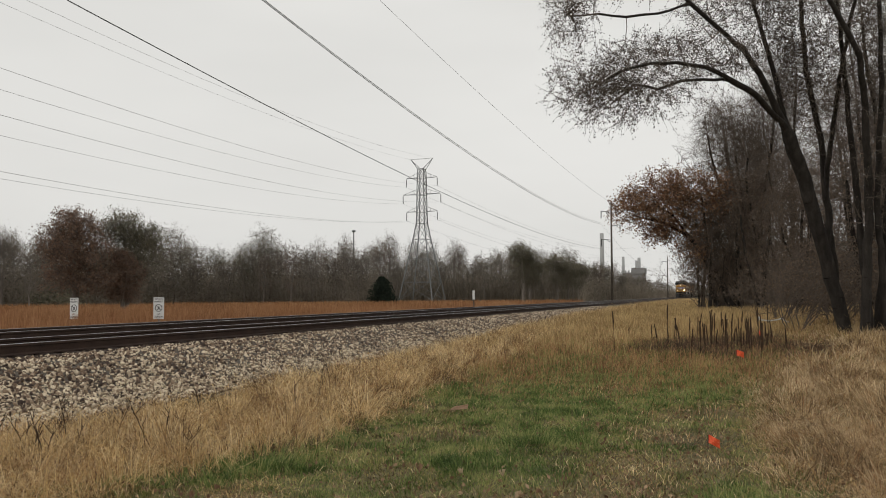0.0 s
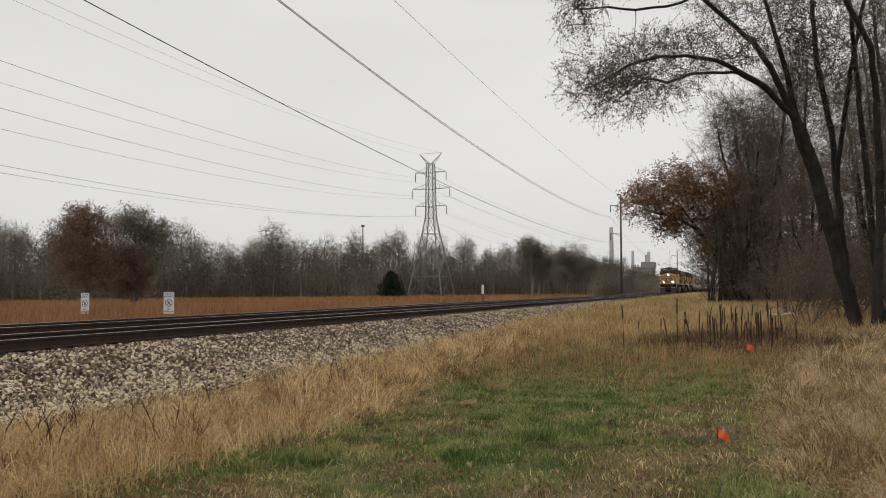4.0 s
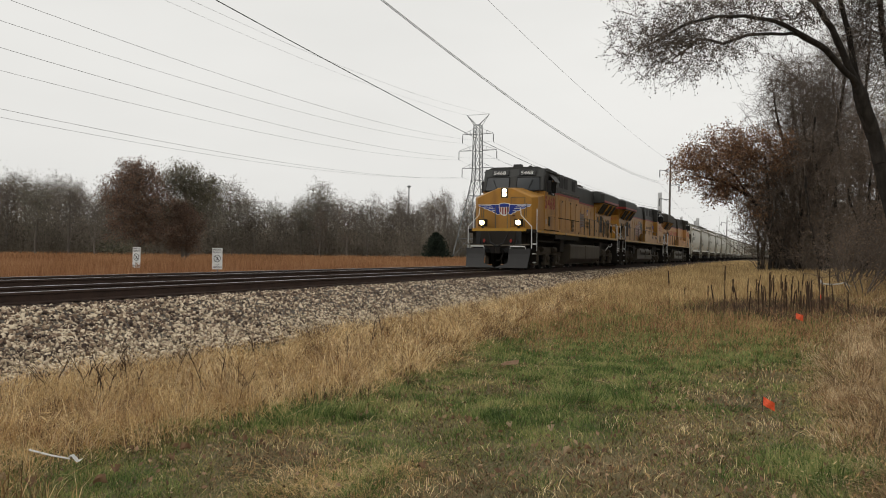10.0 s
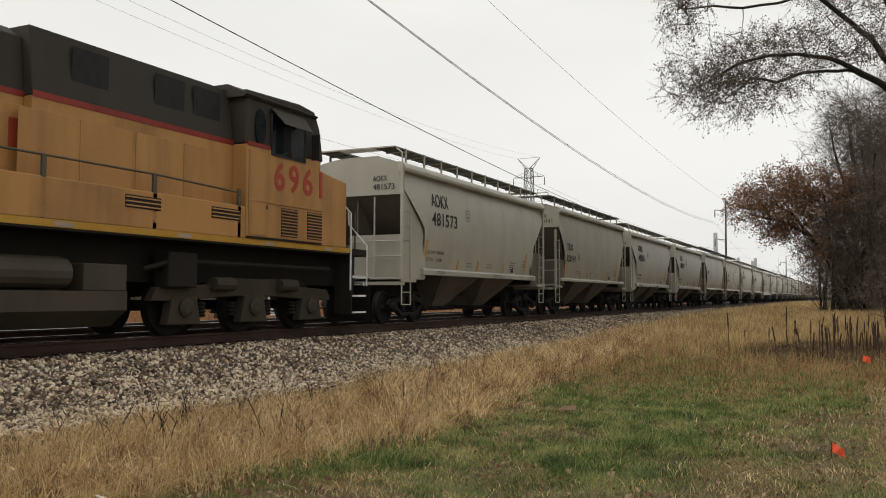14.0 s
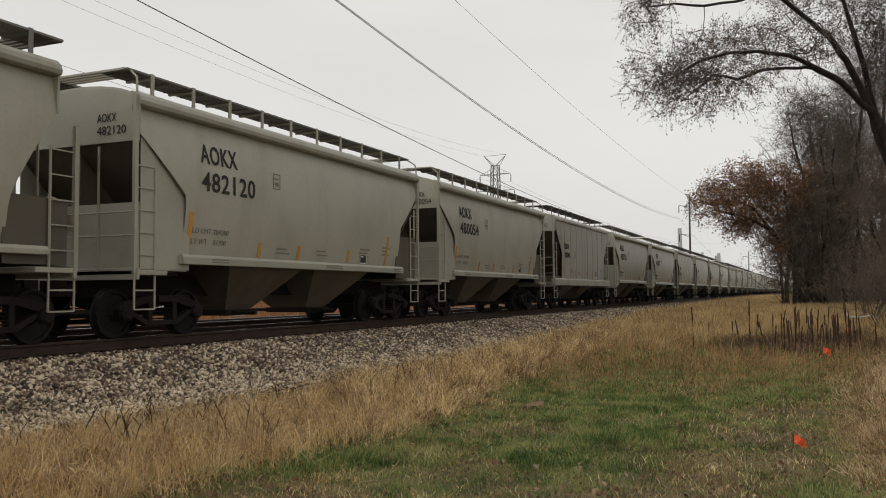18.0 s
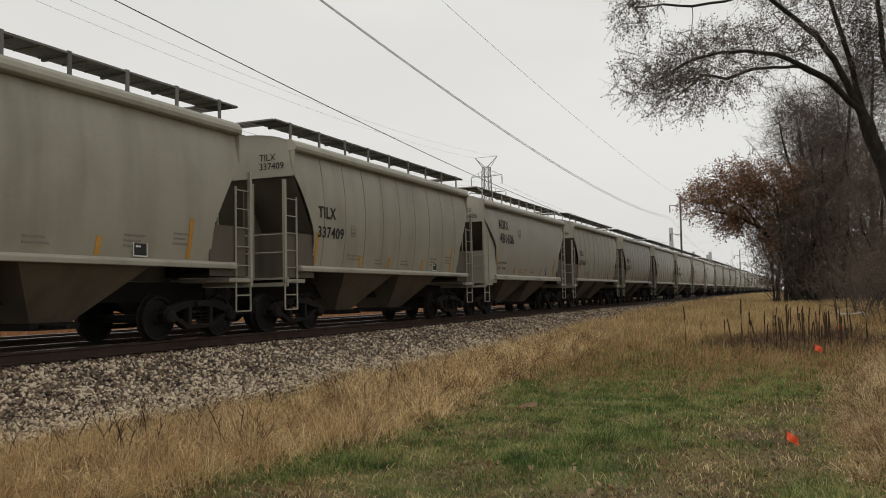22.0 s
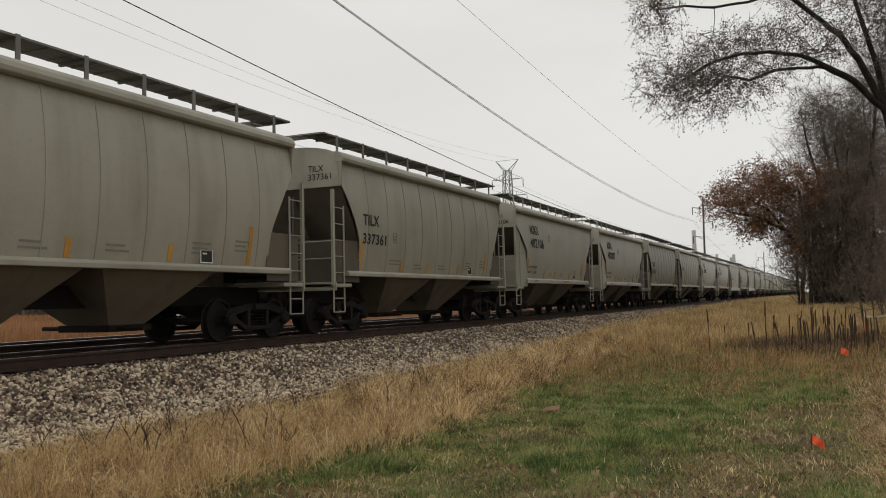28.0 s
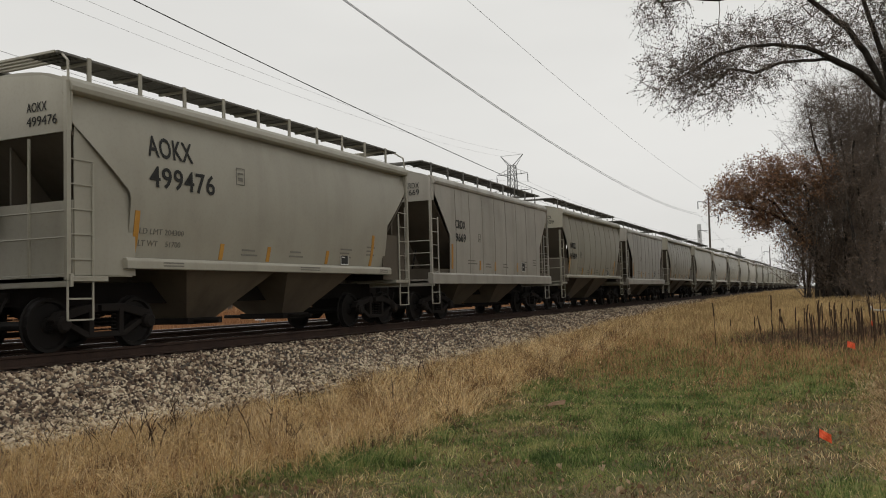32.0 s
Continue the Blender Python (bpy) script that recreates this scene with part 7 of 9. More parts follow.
# tangled brush that closes the gaps between the trackside trees
x, y = rng.uniform(-1.2, 16, 15000), rng.uniform(60, 105, 15000)
inside = (x > -1.0 + (y - 60) * 0.06) & (x < y * 0.25)
x, y = x[inside], y[inside]
stuff("tangled_brush", blades("tangled_brush", x, y, rng.uniform(1.2, 6.5, len(x)), rng.uniform(0.008, 0.03, len(x)), M["leaf_far"], 0.5, 58), "tangled brown brush between the trackside trees", "undergrowth")
def tufts(name, cx, cy, hgt, per, width, mat, seed, spread=0.05, lean=0.45, droop=0.35, lay=0.0, flow=0.0):
    """Tussocks of bent blades: each leans its own way, its outer blades arch over; lay: how far the blades are flattened."""
    r = np.random.default_rng(seed)
    n = len(cx)
    az = r.uniform(0, 2 * math.pi, n)
    if flow:      # neighbouring tussocks are laid the same way
        az = np.array([9.0 * noise.noise(Vector((p * flow, q * flow, 3.0))) for p, q in zip(cx, cy)]) + r.normal(size=n) * 0.7
    tilt = r.uniform(0, lean, n)
    size = r.uniform(0.7, 1.3, n)
    k = np.repeat(np.arange(n), per)
    m = len(k)
    a = r.uniform(0, 2 * math.pi, m)
    q = np.sqrt(r.random(m))
    out = np.stack([np.cos(a), np.sin(a)], 1)
    sp = (spread * size)[k]
    x, y = cx[k] + out[:, 0] * q * sp, cy[k] + out[:, 1] * q * sp
    z = np.array([far_land(p, w) for p, w in zip(cx, cy)])[k] - 0.015
    h = (hgt * size)[k] * r.uniform(0.45, 1.1, m)
    way = out * (lean * q * r.uniform(0.3, 1.2, m))[:, None] + (np.stack([np.cos(az), np.sin(az)], 1) * tilt[:, None])[k] + r.normal(size=(m, 2)) * 0.12 * lean
    flat = np.clip(lay * np.abs(r.normal(size=m)), 0, 1.4)
    up = 1.0 / (1.0 + flat)
    way = way * (1 + 1.6 * flat)[:, None]
    root = np.stack([x, y, z], 1)
    mid = root + np.stack([way[:, 0] * h * 0.45, way[:, 1] * h * 0.45, h * 0.6 * up], 1)
    bend = droop * r.uniform(0.3, 1.3, m)
    tip = mid + np.stack([way[:, 0] * h * 0.75, way[:, 1] * h * 0.75, h * (0.42 - bend) * up], 1)
    tip[:, 2] = np.maximum(tip[:, 2], z + 0.02)
    f = r.uniform(0, 2 * math.pi, m)
    face = np.stack([np.cos(f), np.sin(f), np.zeros(m)], 1) * (width[k] if isinstance(width, np.ndarray) else np.full(m, width))[:, None]
    v = np.stack([root - face, root + face, mid + face * 0.8, mid - face * 0.8, tip], 1)
    b = (np.arange(m) * 5)[:, None]
    faces = np.concatenate([b + np.array([[0, 1, 2]]), b + np.array([[0, 2, 3]]), b + np.array([[3, 2, 4]])])
    return fast_mesh(name, v.reshape(-1, 3), faces, mat), tip


def near_any(x, y, spots):
    """How close points lie to some spots (x, y, reach): 1 on them, falling to 0."""
    best = np.zeros(len(x))
    for a, b, q in spots:
        best = np.maximum(best, np.exp(-((x - a) ** 2 + ((y - b) / 1.5) ** 2) / q ** 2))
    return best


FRESH = ((-4.4, 13.0, 0.5), (-2.7, 13.2, 0.7), (-1.6, 11.3, 0.7), (-2.7, 10.0, 0.6), (-1.5, 8.8, 0.6), (-0.9, 12.4, 0.5), (-2.2, 7.6, 0.5), (-2.0, 15.5, 0.8), (-3.4, 11.6, 0.6), (0.1, 6.6, 0.3))
TRODDEN = ((-0.75, 5.4, 0.45), (-0.8, 7.3, 0.45), (-0.45, 9.5, 0.45), (-0.5, 10.9, 0.4), (-1.2, 6.0, 0.4), (-1.9, 4.9, 0.4), (-0.2, 8.2, 0.35), (-3.3, 5.2, 0.4))
# mown green strip: a carpet of short blades, thin where feet have worn it
x, y = scatter(400000, -6.5, 3.0, 3.6, 28, seed=3)
c = clump(x, y, 0.9, 2.0) + 0.33 * near_any(x, y, FRESH) - 0.45 * near_any(x, y, TRODDEN)
inside = (x > edge_left(y) - 0.25) & (x < edge_right(y) + 0.35) & (rng.random(len(x)) < np.clip(1.6 * c + 0.05, 0.05, 1)) & (y < 23 + 3 * c)
x, y, c = x[inside], y[inside], np.clip(c[inside], 0, 1.2)
tuft = clump(x, y, 3.2, 33.0)
h = (0.015 + 0.06 * rng.random(len(x)) * (0.3 + 1.1 * c) * (0.2 + 2.2 * np.clip(tuft - 0.3, 0, 1))) * (1 + 0.015 * y)
lush = c + 0.25 * (clump(x, y, 0.75, 41.0) - 0.5) + 0.12 * rng.normal(size=len(x)) > 0.58
stuff("green_grass", blades("green_grass", x[~lush], y[~lush], h[~lush], 0.002 + 0.0003 * y[~lush], M["green"], 0.9, 4, simple=True), "short olive-green grass of a mown trackside strip", "grass")
stuff("lush_grass", blades("lush_grass", x[lush], y[lush], h[lush] * 1.15, 0.002 + 0.0003 * y[lush], M["lush"], 0.9, 5, simple=True), "fresh green patches in a mown trackside strip", "grass")
# tussocks of longer green grass standing out of the carpet
x, y = scatter(9000, -6.0, 1.2, 4.0, 24, seed=63)
c = clump(x, y, 1.1, 2.0) + 0.5 * near_any(x, y, FRESH) - 0.5 * near_any(x, y, TRODDEN)
inside = (x > edge_left(y) - 0.5) & (x < edge_right(y) + 0.2) & (rng.random(len(x)) < np.clip(2.6 * (c - 0.42), 0.03, 1))
x, y, c = x[inside], y[inside], c[inside]
me, _ = tufts("grass_tufts", x, y, (0.045 + 0.05 * np.clip(c, 0.2, 1.2)) * (1 + 0.02 * y), 14, 0.0018 + 0.00026 * y, M["lush"], 64, 0.055, 0.8, 0.3)
stuff("grass_tufts", me, "tussocks of longer green grass", "grass")
# taller green clumps at the foot of the dry strip and in the open
tx, ty = [], []
for cx, cy, n, sp in ((-4.05, 6.6, 46, 0.2), (-3.8, 7.05, 44, 0.22), (-4.1, 6.1, 26, 0.16), (-2.3, 7.25, 36, 0.2), (-2.05, 8.5, 34, 0.24), (-3.5, 7.8, 26, 0.3), (-1.55, 9.0, 26, 0.3), (0.1, 13.2, 40, 0.45), (-0.6, 15.5, 40, 0.7), (-2.9, 18.5, 40, 0.6), (0.2, 6.4, 22, 0.25), (-4.6, 10.6, 24, 0.3)):
    tx.append(rng.normal(cx, sp, n))
    ty.append(rng.normal(cy, sp * 1.4, n))
x, y = np.concatenate(tx), np.concatenate(ty)
me, _ = tufts("green_clumps", x, y, rng.uniform(0.1, 0.22, len(x)), 24, 0.0015 + 0.0002 * y, M["lush"], 66, 0.09, 0.8, 0.35)
stuff("green_clumps", me, "taller green clumps of grass at the foot of the straw", "grass")
# dry thatch among the green
x, y = scatter(105000, -6.5, 3.0, 3.6, 30, seed=7)
c = clump(x, y, 0.7, 9.0) + 0.3 * near_any(x, y, TRODDEN)
inside = (x > edge_left(y)) & (x < edge_right(y) + 0.4) & (rng.random(len(x)) < np.clip((c - 0.4) * 2.6, 0.13, 1))
x, y = x[inside], y[inside]
sel = rng.random(len(x)) < 0.5
stuff("dry_thatch", blades("dry_thatch", x[sel], y[sel], rng.uniform(0.03, 0.1, sel.sum()), 0.0014 + 0.00022 * y[sel], M["straw"], 1.3, 8), "dry straw lying among the green", "grass")
stuff("brown_thatch", blades("brown_thatch", x[~sel], y[~sel], rng.uniform(0.02, 0.07, (~sel).sum()), 0.002 + 0.00026 * y[~sel], M["fallen"], 1.3, 48), "brown thatch and litter lying among the green", "grass")
# matted litter where the green thins out
x, y = scatter(170000, -6.5, 3.0, 3.6, 26, seed=49)
c = clump(x, y, 0.9, 2.0) - 0.4 * near_any(x, y, TRODDEN)
inside = (x > edge_left(y) - 0.3) & (x < edge_right(y) + 0.4) & (rng.random(len(x)) < np.clip(1.6 - 2.2 * c, 0.15, 1))
x, y = x[inside], y[inside]
stuff("matted_litter", blades("matted_litter", x, y, rng.uniform(0.015, 0.055, len(x)), 0.0028 + 0.0003 * y, M["litter"], 1.6, 50, simple=True), "matted dead leaves and grass on the soil", "grass")


def strip_left(y):
    """Ragged edge of the dry strip against the ballast."""
    return np.interp(y, [3, 7.2, 8.1, 9.7, 12, 14, 18, 26, 40, 80], [-8.0, -7.8, -7.45, -7.25, -7.45, -7.75, -7.7, -7.7, -7.9, -8.1]) + 0.16 * np.sin(y * 1.3) + 0.14 * np.sin(y * 3.1)


# tall dry strip beside the ballast: tussocks of straw, higher in stands
STANDS = ((-5.3, 14.6, 0.75), (-5.9, 18.5, 0.8), (-4.5, 10.2, 0.55), (-4.7, 12.0, 0.6), (-6.3, 24.0, 0.9), (-5.2, 7.4, 0.3))
x, y = scatter(15500, -8.3, -3.4, 3.0, 75, seed=9)
c = clump(x, y, 0.9, 4.0)
left = strip_left(y)
inside = (x < edge_left(y) + 0.12) & (x > left) & (rng.random(len(x)) < np.clip(0.25 + 1.2 * c, 0, 1) * (0.4 + 0.6 * np.clip((clump(x, y, 1.9, 51.0) - 0.3) / 0.3, 0, 1)))
x, y, c, left = x[inside], y[inside], c[inside], left[inside]
tall_here = near_any(x, y, STANDS)
mound = np.clip((clump(x, y, 1.9, 51.0) - 0.3) / 0.35, 0.0, 1.0)
rim = np.clip((edge_left(y) + 0.25 - x) / 0.9, 0.35, 1) * np.clip((x - left) / 0.6, 0.4, 1)
h = (0.18 + 0.3 * c + 0.55 * tall_here) * rim * np.interp(y, [3, 8, 12, 40], [0.85, 1.0, 1.3, 1.4]) * (0.4 + 0.95 * mound)
h = np.minimum(h, 0.55)
sel = rng.random(len(x)) < np.where(y < 9, 0.48, 0.72)
me, tips = tufts("dry_grass", x[sel], y[sel], h[sel], 15, 0.0013 + 0.0002 * y[sel], M["straw"], 10, 0.075, 0.75, 0.32, 0.4, 1.3)
stuff("dry_grass", me, "tussocks of tall dry straw-coloured grass beside the ballast", "grass")
tan = rng.random(len(x)) < np.where(y < 9.5, 0.5, 0.25)
me, _ = tufts("withered_weeds", x[~sel & tan], y[~sel & tan], h[~sel & tan], 14, 0.0013 + 0.0002 * y[~sel & tan], M["weed_tan"], 74, 0.06, 0.5, 0.22, 0.3, 1.3)
stuff("withered_weeds", me, "grey-tan withered weeds among the straw", "grass")
sel = sel | tan
me, _ = tufts("russet_grass", x[~sel], y[~sel], h[~sel] * 0.85, 13, 0.0014 + 0.0002 * y[~sel], M["straw_russet"], 11, 0.085, 0.75, 0.28, 0.5, 1.3)
stuff("russet_grass", me, "russet dry weeds among the straw", "grass")
# drooping pale seed heads over the higher stands
pick_ = tips[rng.random(len(tips)) < np.clip(0.12 + 0.5 * near_any(tips[:, 0], tips[:, 1], STANDS), 0, 1) * (tips[:, 1] < 30)]
stuff("seed_heads", leaves_mesh("seed_heads", pick_, 0.014, M["straw_pale"], 67, 0.9, 4.5), "pale drooping seed heads over the dry grass", "grass")
# pale bent stalks that stand and lie across the dry strip
x, y = scatter(14000, -7.6, -3.9, 3.6, 30, seed=41)
inside = (x < edge_left(y)) & (x > strip_left(y) + 0.25) & (rng.random(len(x)) < clump(x, y, 1.1, 21.0) * 1.5)
x, y = x[inside], y[inside]
stuff("pale_stalks", blades("pale_stalks", x, y, rng.uniform(0.16, 0.46, len(x)), 0.0018 + 0.00018 * y, M["straw_pale"], 1.3, 43), "pale bent stalks across the dry grass", "grass")
x, y = rng.uniform(-7.4, -3.9, 2600), rng.uniform(3.6, 10.0, 2600)
inside = (x < edge_left(y) + 0.25) & (x > strip_left(y) + 0.2)
x, y = x[inside], y[inside]
stuff("lodged_stalks", blades("lodged_stalks", x, y, rng.uniform(0.15, 0.42, len(x)), 0.0028, M["straw_pale"], 2.4, 73, base=np.array([land(a, b) for a, b in zip(x, y)]) + rng.uniform(0.0, 0.12, len(x))), "broken pale stalks lodged across the near straw", "grass")
# dark withered weeds low among the straw, thickest at its rim
x, y = scatter(1500, -7.6, -3.8, 3.8, 30, seed=44)
inside = (x < edge_left(y) + 0.1) & (clump(x, y, 0.9, 23.0) + 0.4 * near_any(x, y, ((-3.95, 9.7, 0.4), (-6.3, 6.6, 0.5))) > 0.55)
x, y = x[inside], y[inside]
me, _ = tufts("dark_weeds", x, y, rng.uniform(0.1, 0.3, len(x)), 12, 0.0016 + 0.0002 * y, M["weed_dark"], 45, 0.08, 0.6, 0.2)
stuff("dark_weeds", me, "dark withered weeds low among the straw", "grass")
# green grass that creeps into the foot of the straw
x, y = scatter(1900, -7.2, -3.4, 3.6, 26, seed=46)
inside = (np.abs(x - edge_left(y) + 0.2) < 0.45 + 0.5 * clump(x, y, 0.8, 25.0)) & (rng.random(len(x)) < clump(x, y, 1.2, 27.0) * 1.3)
x, y = x[inside], y[inside]
me, _ = tufts("creeping_grass", x, y, rng.uniform(0.06, 0.16, len(x)), 14, 0.0016 + 0.0002 * y, M["green"], 47, 0.08, 0.8, 0.3)
stuff("creeping_grass", me, "green grass creeping into the straw", "grass")
# feathery dead weeds on the other side of the strip, under the trees
x, y = scatter(7600, 0.0, 1.0, 3.4, 60, seed=12)
x = edge_right(y) + x * (0.7 + 0.27 * y - 0.3)
c = clump(x, y, 0.9, 6.0)
inside = rng.random(len(x)) < 0.45 + 0.8 * c
x, y, c = x[inside], y[inside], c[inside]
h = (0.2 + 0.42 * c) * (0.45 + 0.9 * np.clip((clump(x, y, 1.9, 53.0) - 0.3) / 0.35, 0, 1)) * np.clip((x - edge_right(y) + 0.3) / 0.9, 0.35, 1)
sel = rng.random(len(x)) < 0.72
me, tips = tufts("dead_weeds", x[sel], y[sel], h[sel], 24, 0.0012 + 0.0002 * y[sel], M["weed_tan"], 13, 0.1, 0.85, 0.4, 0.35, 1.2)
stuff("dead_weeds", me, "feathery tan dead weeds leaning at the edge of the wood", "grass")
me, _ = tufts("russet_weeds", x[~sel], y[~sel], h[~sel] * 0.8, 16, 0.0012 + 0.00018 * y[~sel], M["straw_russet"], 14, 0.1, 0.8, 0.3, 0.4)
stuff("russet_weeds", me, "russet dry weeds at the edge of the wood", "grass")
pick_ = tips[rng.random(len(tips)) < 0.22 * (tips[:, 1] < 24)]
stuff("weed_plumes", leaves_mesh("weed_plumes", pick_, 0.008, M["straw_pale"], 68, 0.7, 4.0), "curled pale plumes on the dead weeds", "grass")
x, y = scatter(900, 0.0, 4.5, 4.0, 20, seed=69)
inside = (x > edge_right(y) - 0.2) & (x < edge_right(y) + 1.3)
x, y = x[inside], y[inside]
me, _ = tufts("creeping_grass", x, y, rng.uniform(0.08, 0.18, len(x)), 14, 0.0014 + 0.0002 * y, M["green"], 70, 0.09, 0.8, 0.3)
stuff("creeping_grass", me, "green grass creeping under the dead weeds", "grass")
# pale trampled straw
for cx, cy, sx_, sy_, n, mat in ((-2.75, 4.75, 0.26, 0.25, 210, "straw_pale"), (-2.5, 5.35, 0.2, 0.22, 90, "straw_pale"), (-3.65, 6.0, 0.16, 0.16, 40, "straw_pale"), (-2.4, 7.75, 0.1, 0.14, 24, "straw"), (-1.55, 9.2, 0.12, 0.2, 26, "straw")):
    x, y = rng.normal(cx, sx_, n), rng.normal(cy, sy_, n)
    me, _ = tufts("grass_patch", x, y, rng.uniform(0.05, 0.12, n), 12, 0.0016 + 0.0002 * y, M[mat], 60 + n % 7, 0.07, 1.0, 0.3, 1.0)
    stuff("grass_patch", me, "pale trampled patch of straw", "grass")
# golden grass beyond the green
x, y = scatter(170000, -8.0, 14, 17, 150, seed=15)
c = clump(x, y, 0.25, 8.0)
inside = (x > -7.6) & (x > -y * 0.33) & (x < y * 0.2) & (rng.random(len(x)) < np.clip((y - 20) / 8, 0.0, 1))
x, y, c = x[inside], y[inside], c[inside]
MULLEINS = ((-1.2, 22.5, 0.9), (-0.3, 21.8, 1.0), (0.4, 22.5, 1.0), (0.9, 25.0, 1.2), (-0.5, 24.5, 0.9), (1.7, 22.5, 0.9))
h = (0.2 + 0.42 * rng.random(len(x))) * (0.55 + 0.6 * c) * np.clip((x + 8.2) / 1.2, 0.4, 1) * (1 - 0.7 * np.clip(near_any(x, y, MULLEINS), 0, 1))
stuff("golden_grass", blades("golden_grass", x, y, h, 0.0035 + 0.0003 * y, M["straw_gold"], 0.55, 16, simple=True), "golden dry grass on the rise", "grass")
# longer mixed grass where the mown strip ends
x, y = scatter(70000, -7.0, 4.5, 10.5, 36, seed=31)
c = clump(x, y, 0.5, 3.0)
inside = (x > edge_left(y) - 0.6) & (x < edge_right(y) + 1.5) & (rng.random(len(x)) < np.clip((y - 10.5 - 4 * (c - 0.5)) / 6, 0, 1))
x, y, c = x[inside], y[inside], c[inside]
h = (0.09 + 0.2 * rng.random(len(x))) * (0.5 + 0.9 * c) * np.clip((y - 9) / 8, 0.5, 1.2)
sel = rng.random(len(x)) < 0.42
stuff("rough_grass", blades("rough_grass", x[sel], y[sel], h[sel] * 0.85, 0.002 + 0.00024 * y[sel], M["green"], 0.6, 32, flow=0.8), "longer pale green grass where the mowing ends", "grass")
stuff("rough_grass", blades("rough_grass", x[~sel], y[~sel], h[~sel], 0.002 + 0.00024 * y[~sel], M["straw_russet"], 0.7, 33, flow=0.8), "dry tan grass where the mowing ends", "grass")
# dark withered undergrowth and a little green at the foot of the mullein stand
x, y = scatter(5200, -3.2, 3.4, 18.5, 28.5, seed=35)
c = near_any(x, y, MULLEINS) * (0.6 + 0.6 * clump(x, y, 0.8, 12.0))
keep = rng.random(len(x)) < np.clip(c, 0, 1)
x, y = x[keep], y[keep]
sel = rng.random(len(x)) < 0.62
me, _ = tufts("dark_weeds", x[sel], y[sel], rng.uniform(0.12, 0.42, sel.sum()), 16, 0.0052, M["weed_dark"], 36, 0.12, 0.5, 0.2)
stuff("dark_weeds", me, "dark withered weeds at the foot of the mullein stalks", "weeds")
me, _ = tufts("creeping_grass", x[~sel], y[~sel], rng.uniform(0.1, 0.26, (~sel).sum()), 14, 0.0055, M["green"], 37, 0.1, 0.8, 0.3)
stuff("creeping_grass", me, "dull green grass among the mullein stalks", "grass")
# prairie field across the tracks
n = 120000
r2 = np.random.default_rng(17)
az = np.radians(r2.uniform(9, 56, n))
d = 27 * (165 / 27) ** r2.random(n)
x, y = -np.sin(az) * d, np.cos(az) * d
inside = x < -20.3
x, y, d = x[inside], y[inside], d[inside]
h = (0.5 + 0.5 * r2.random(len(x))) * np.clip((-x - 19.5) / 4, 0.5, 1.1)
stuff("prairie_grass", blades("prairie_grass", x, y, h, 0.005 + 0.0004 * d, M["prairie"], 0.3, 18, simple=True), "tall rust-coloured prairie grass filling the field", "grass")
# the same grass goes on around and behind the place where the camera stands
n = 60000
x, y = rng.uniform(-6.5, 3.0, n), rng.uniform(-9, 3.7, n)
inside = (x > -3.75 + 0.2 * np.sin(y * 1.9)) & (x < 0.3 + 0.15 * np.sin(y * 2.3)) & (np.hypot(x, y) > 0.5)
stuff("green_grass", blades("green_grass", x[inside], y[inside], rng.uniform(0.02, 0.07, inside.sum()), 0.004, M["green"], 0.9, 71, simple=True), "short olive-green grass of a mown trackside strip", "grass")
far = ~inside & (np.hypot(x, y) > 1.2) & (x > -7.3)
stuff("dry_grass", blades("dry_grass", x[far], y[far], rng.uniform(0.12, 0.4, far.sum()), 0.003, M["straw"], 0.8, 72), "tall dry straw-coloured grass beside the ballast", "grass")
# fallen leaves
x, y = scatter(8000, -6.0, 3.0, 4.0, 22, seed=21)
c = clump(x, y, 0.6, 5.0)
keep = rng.random(len(x)) < np.clip(2.2 * (c - 0.25), 0.1, 1)
x, y = x[keep], y[keep]
p = np.stack([x, y, np.array([land(a, b) for a, b in zip(x, y)]) + 0.025], 1)
stuff("fallen_leaves", leaves_mesh("fallen_leaves", p, 0.026, M["fallen"], 22), "curled brown fallen leaves on the grass", "leaves")

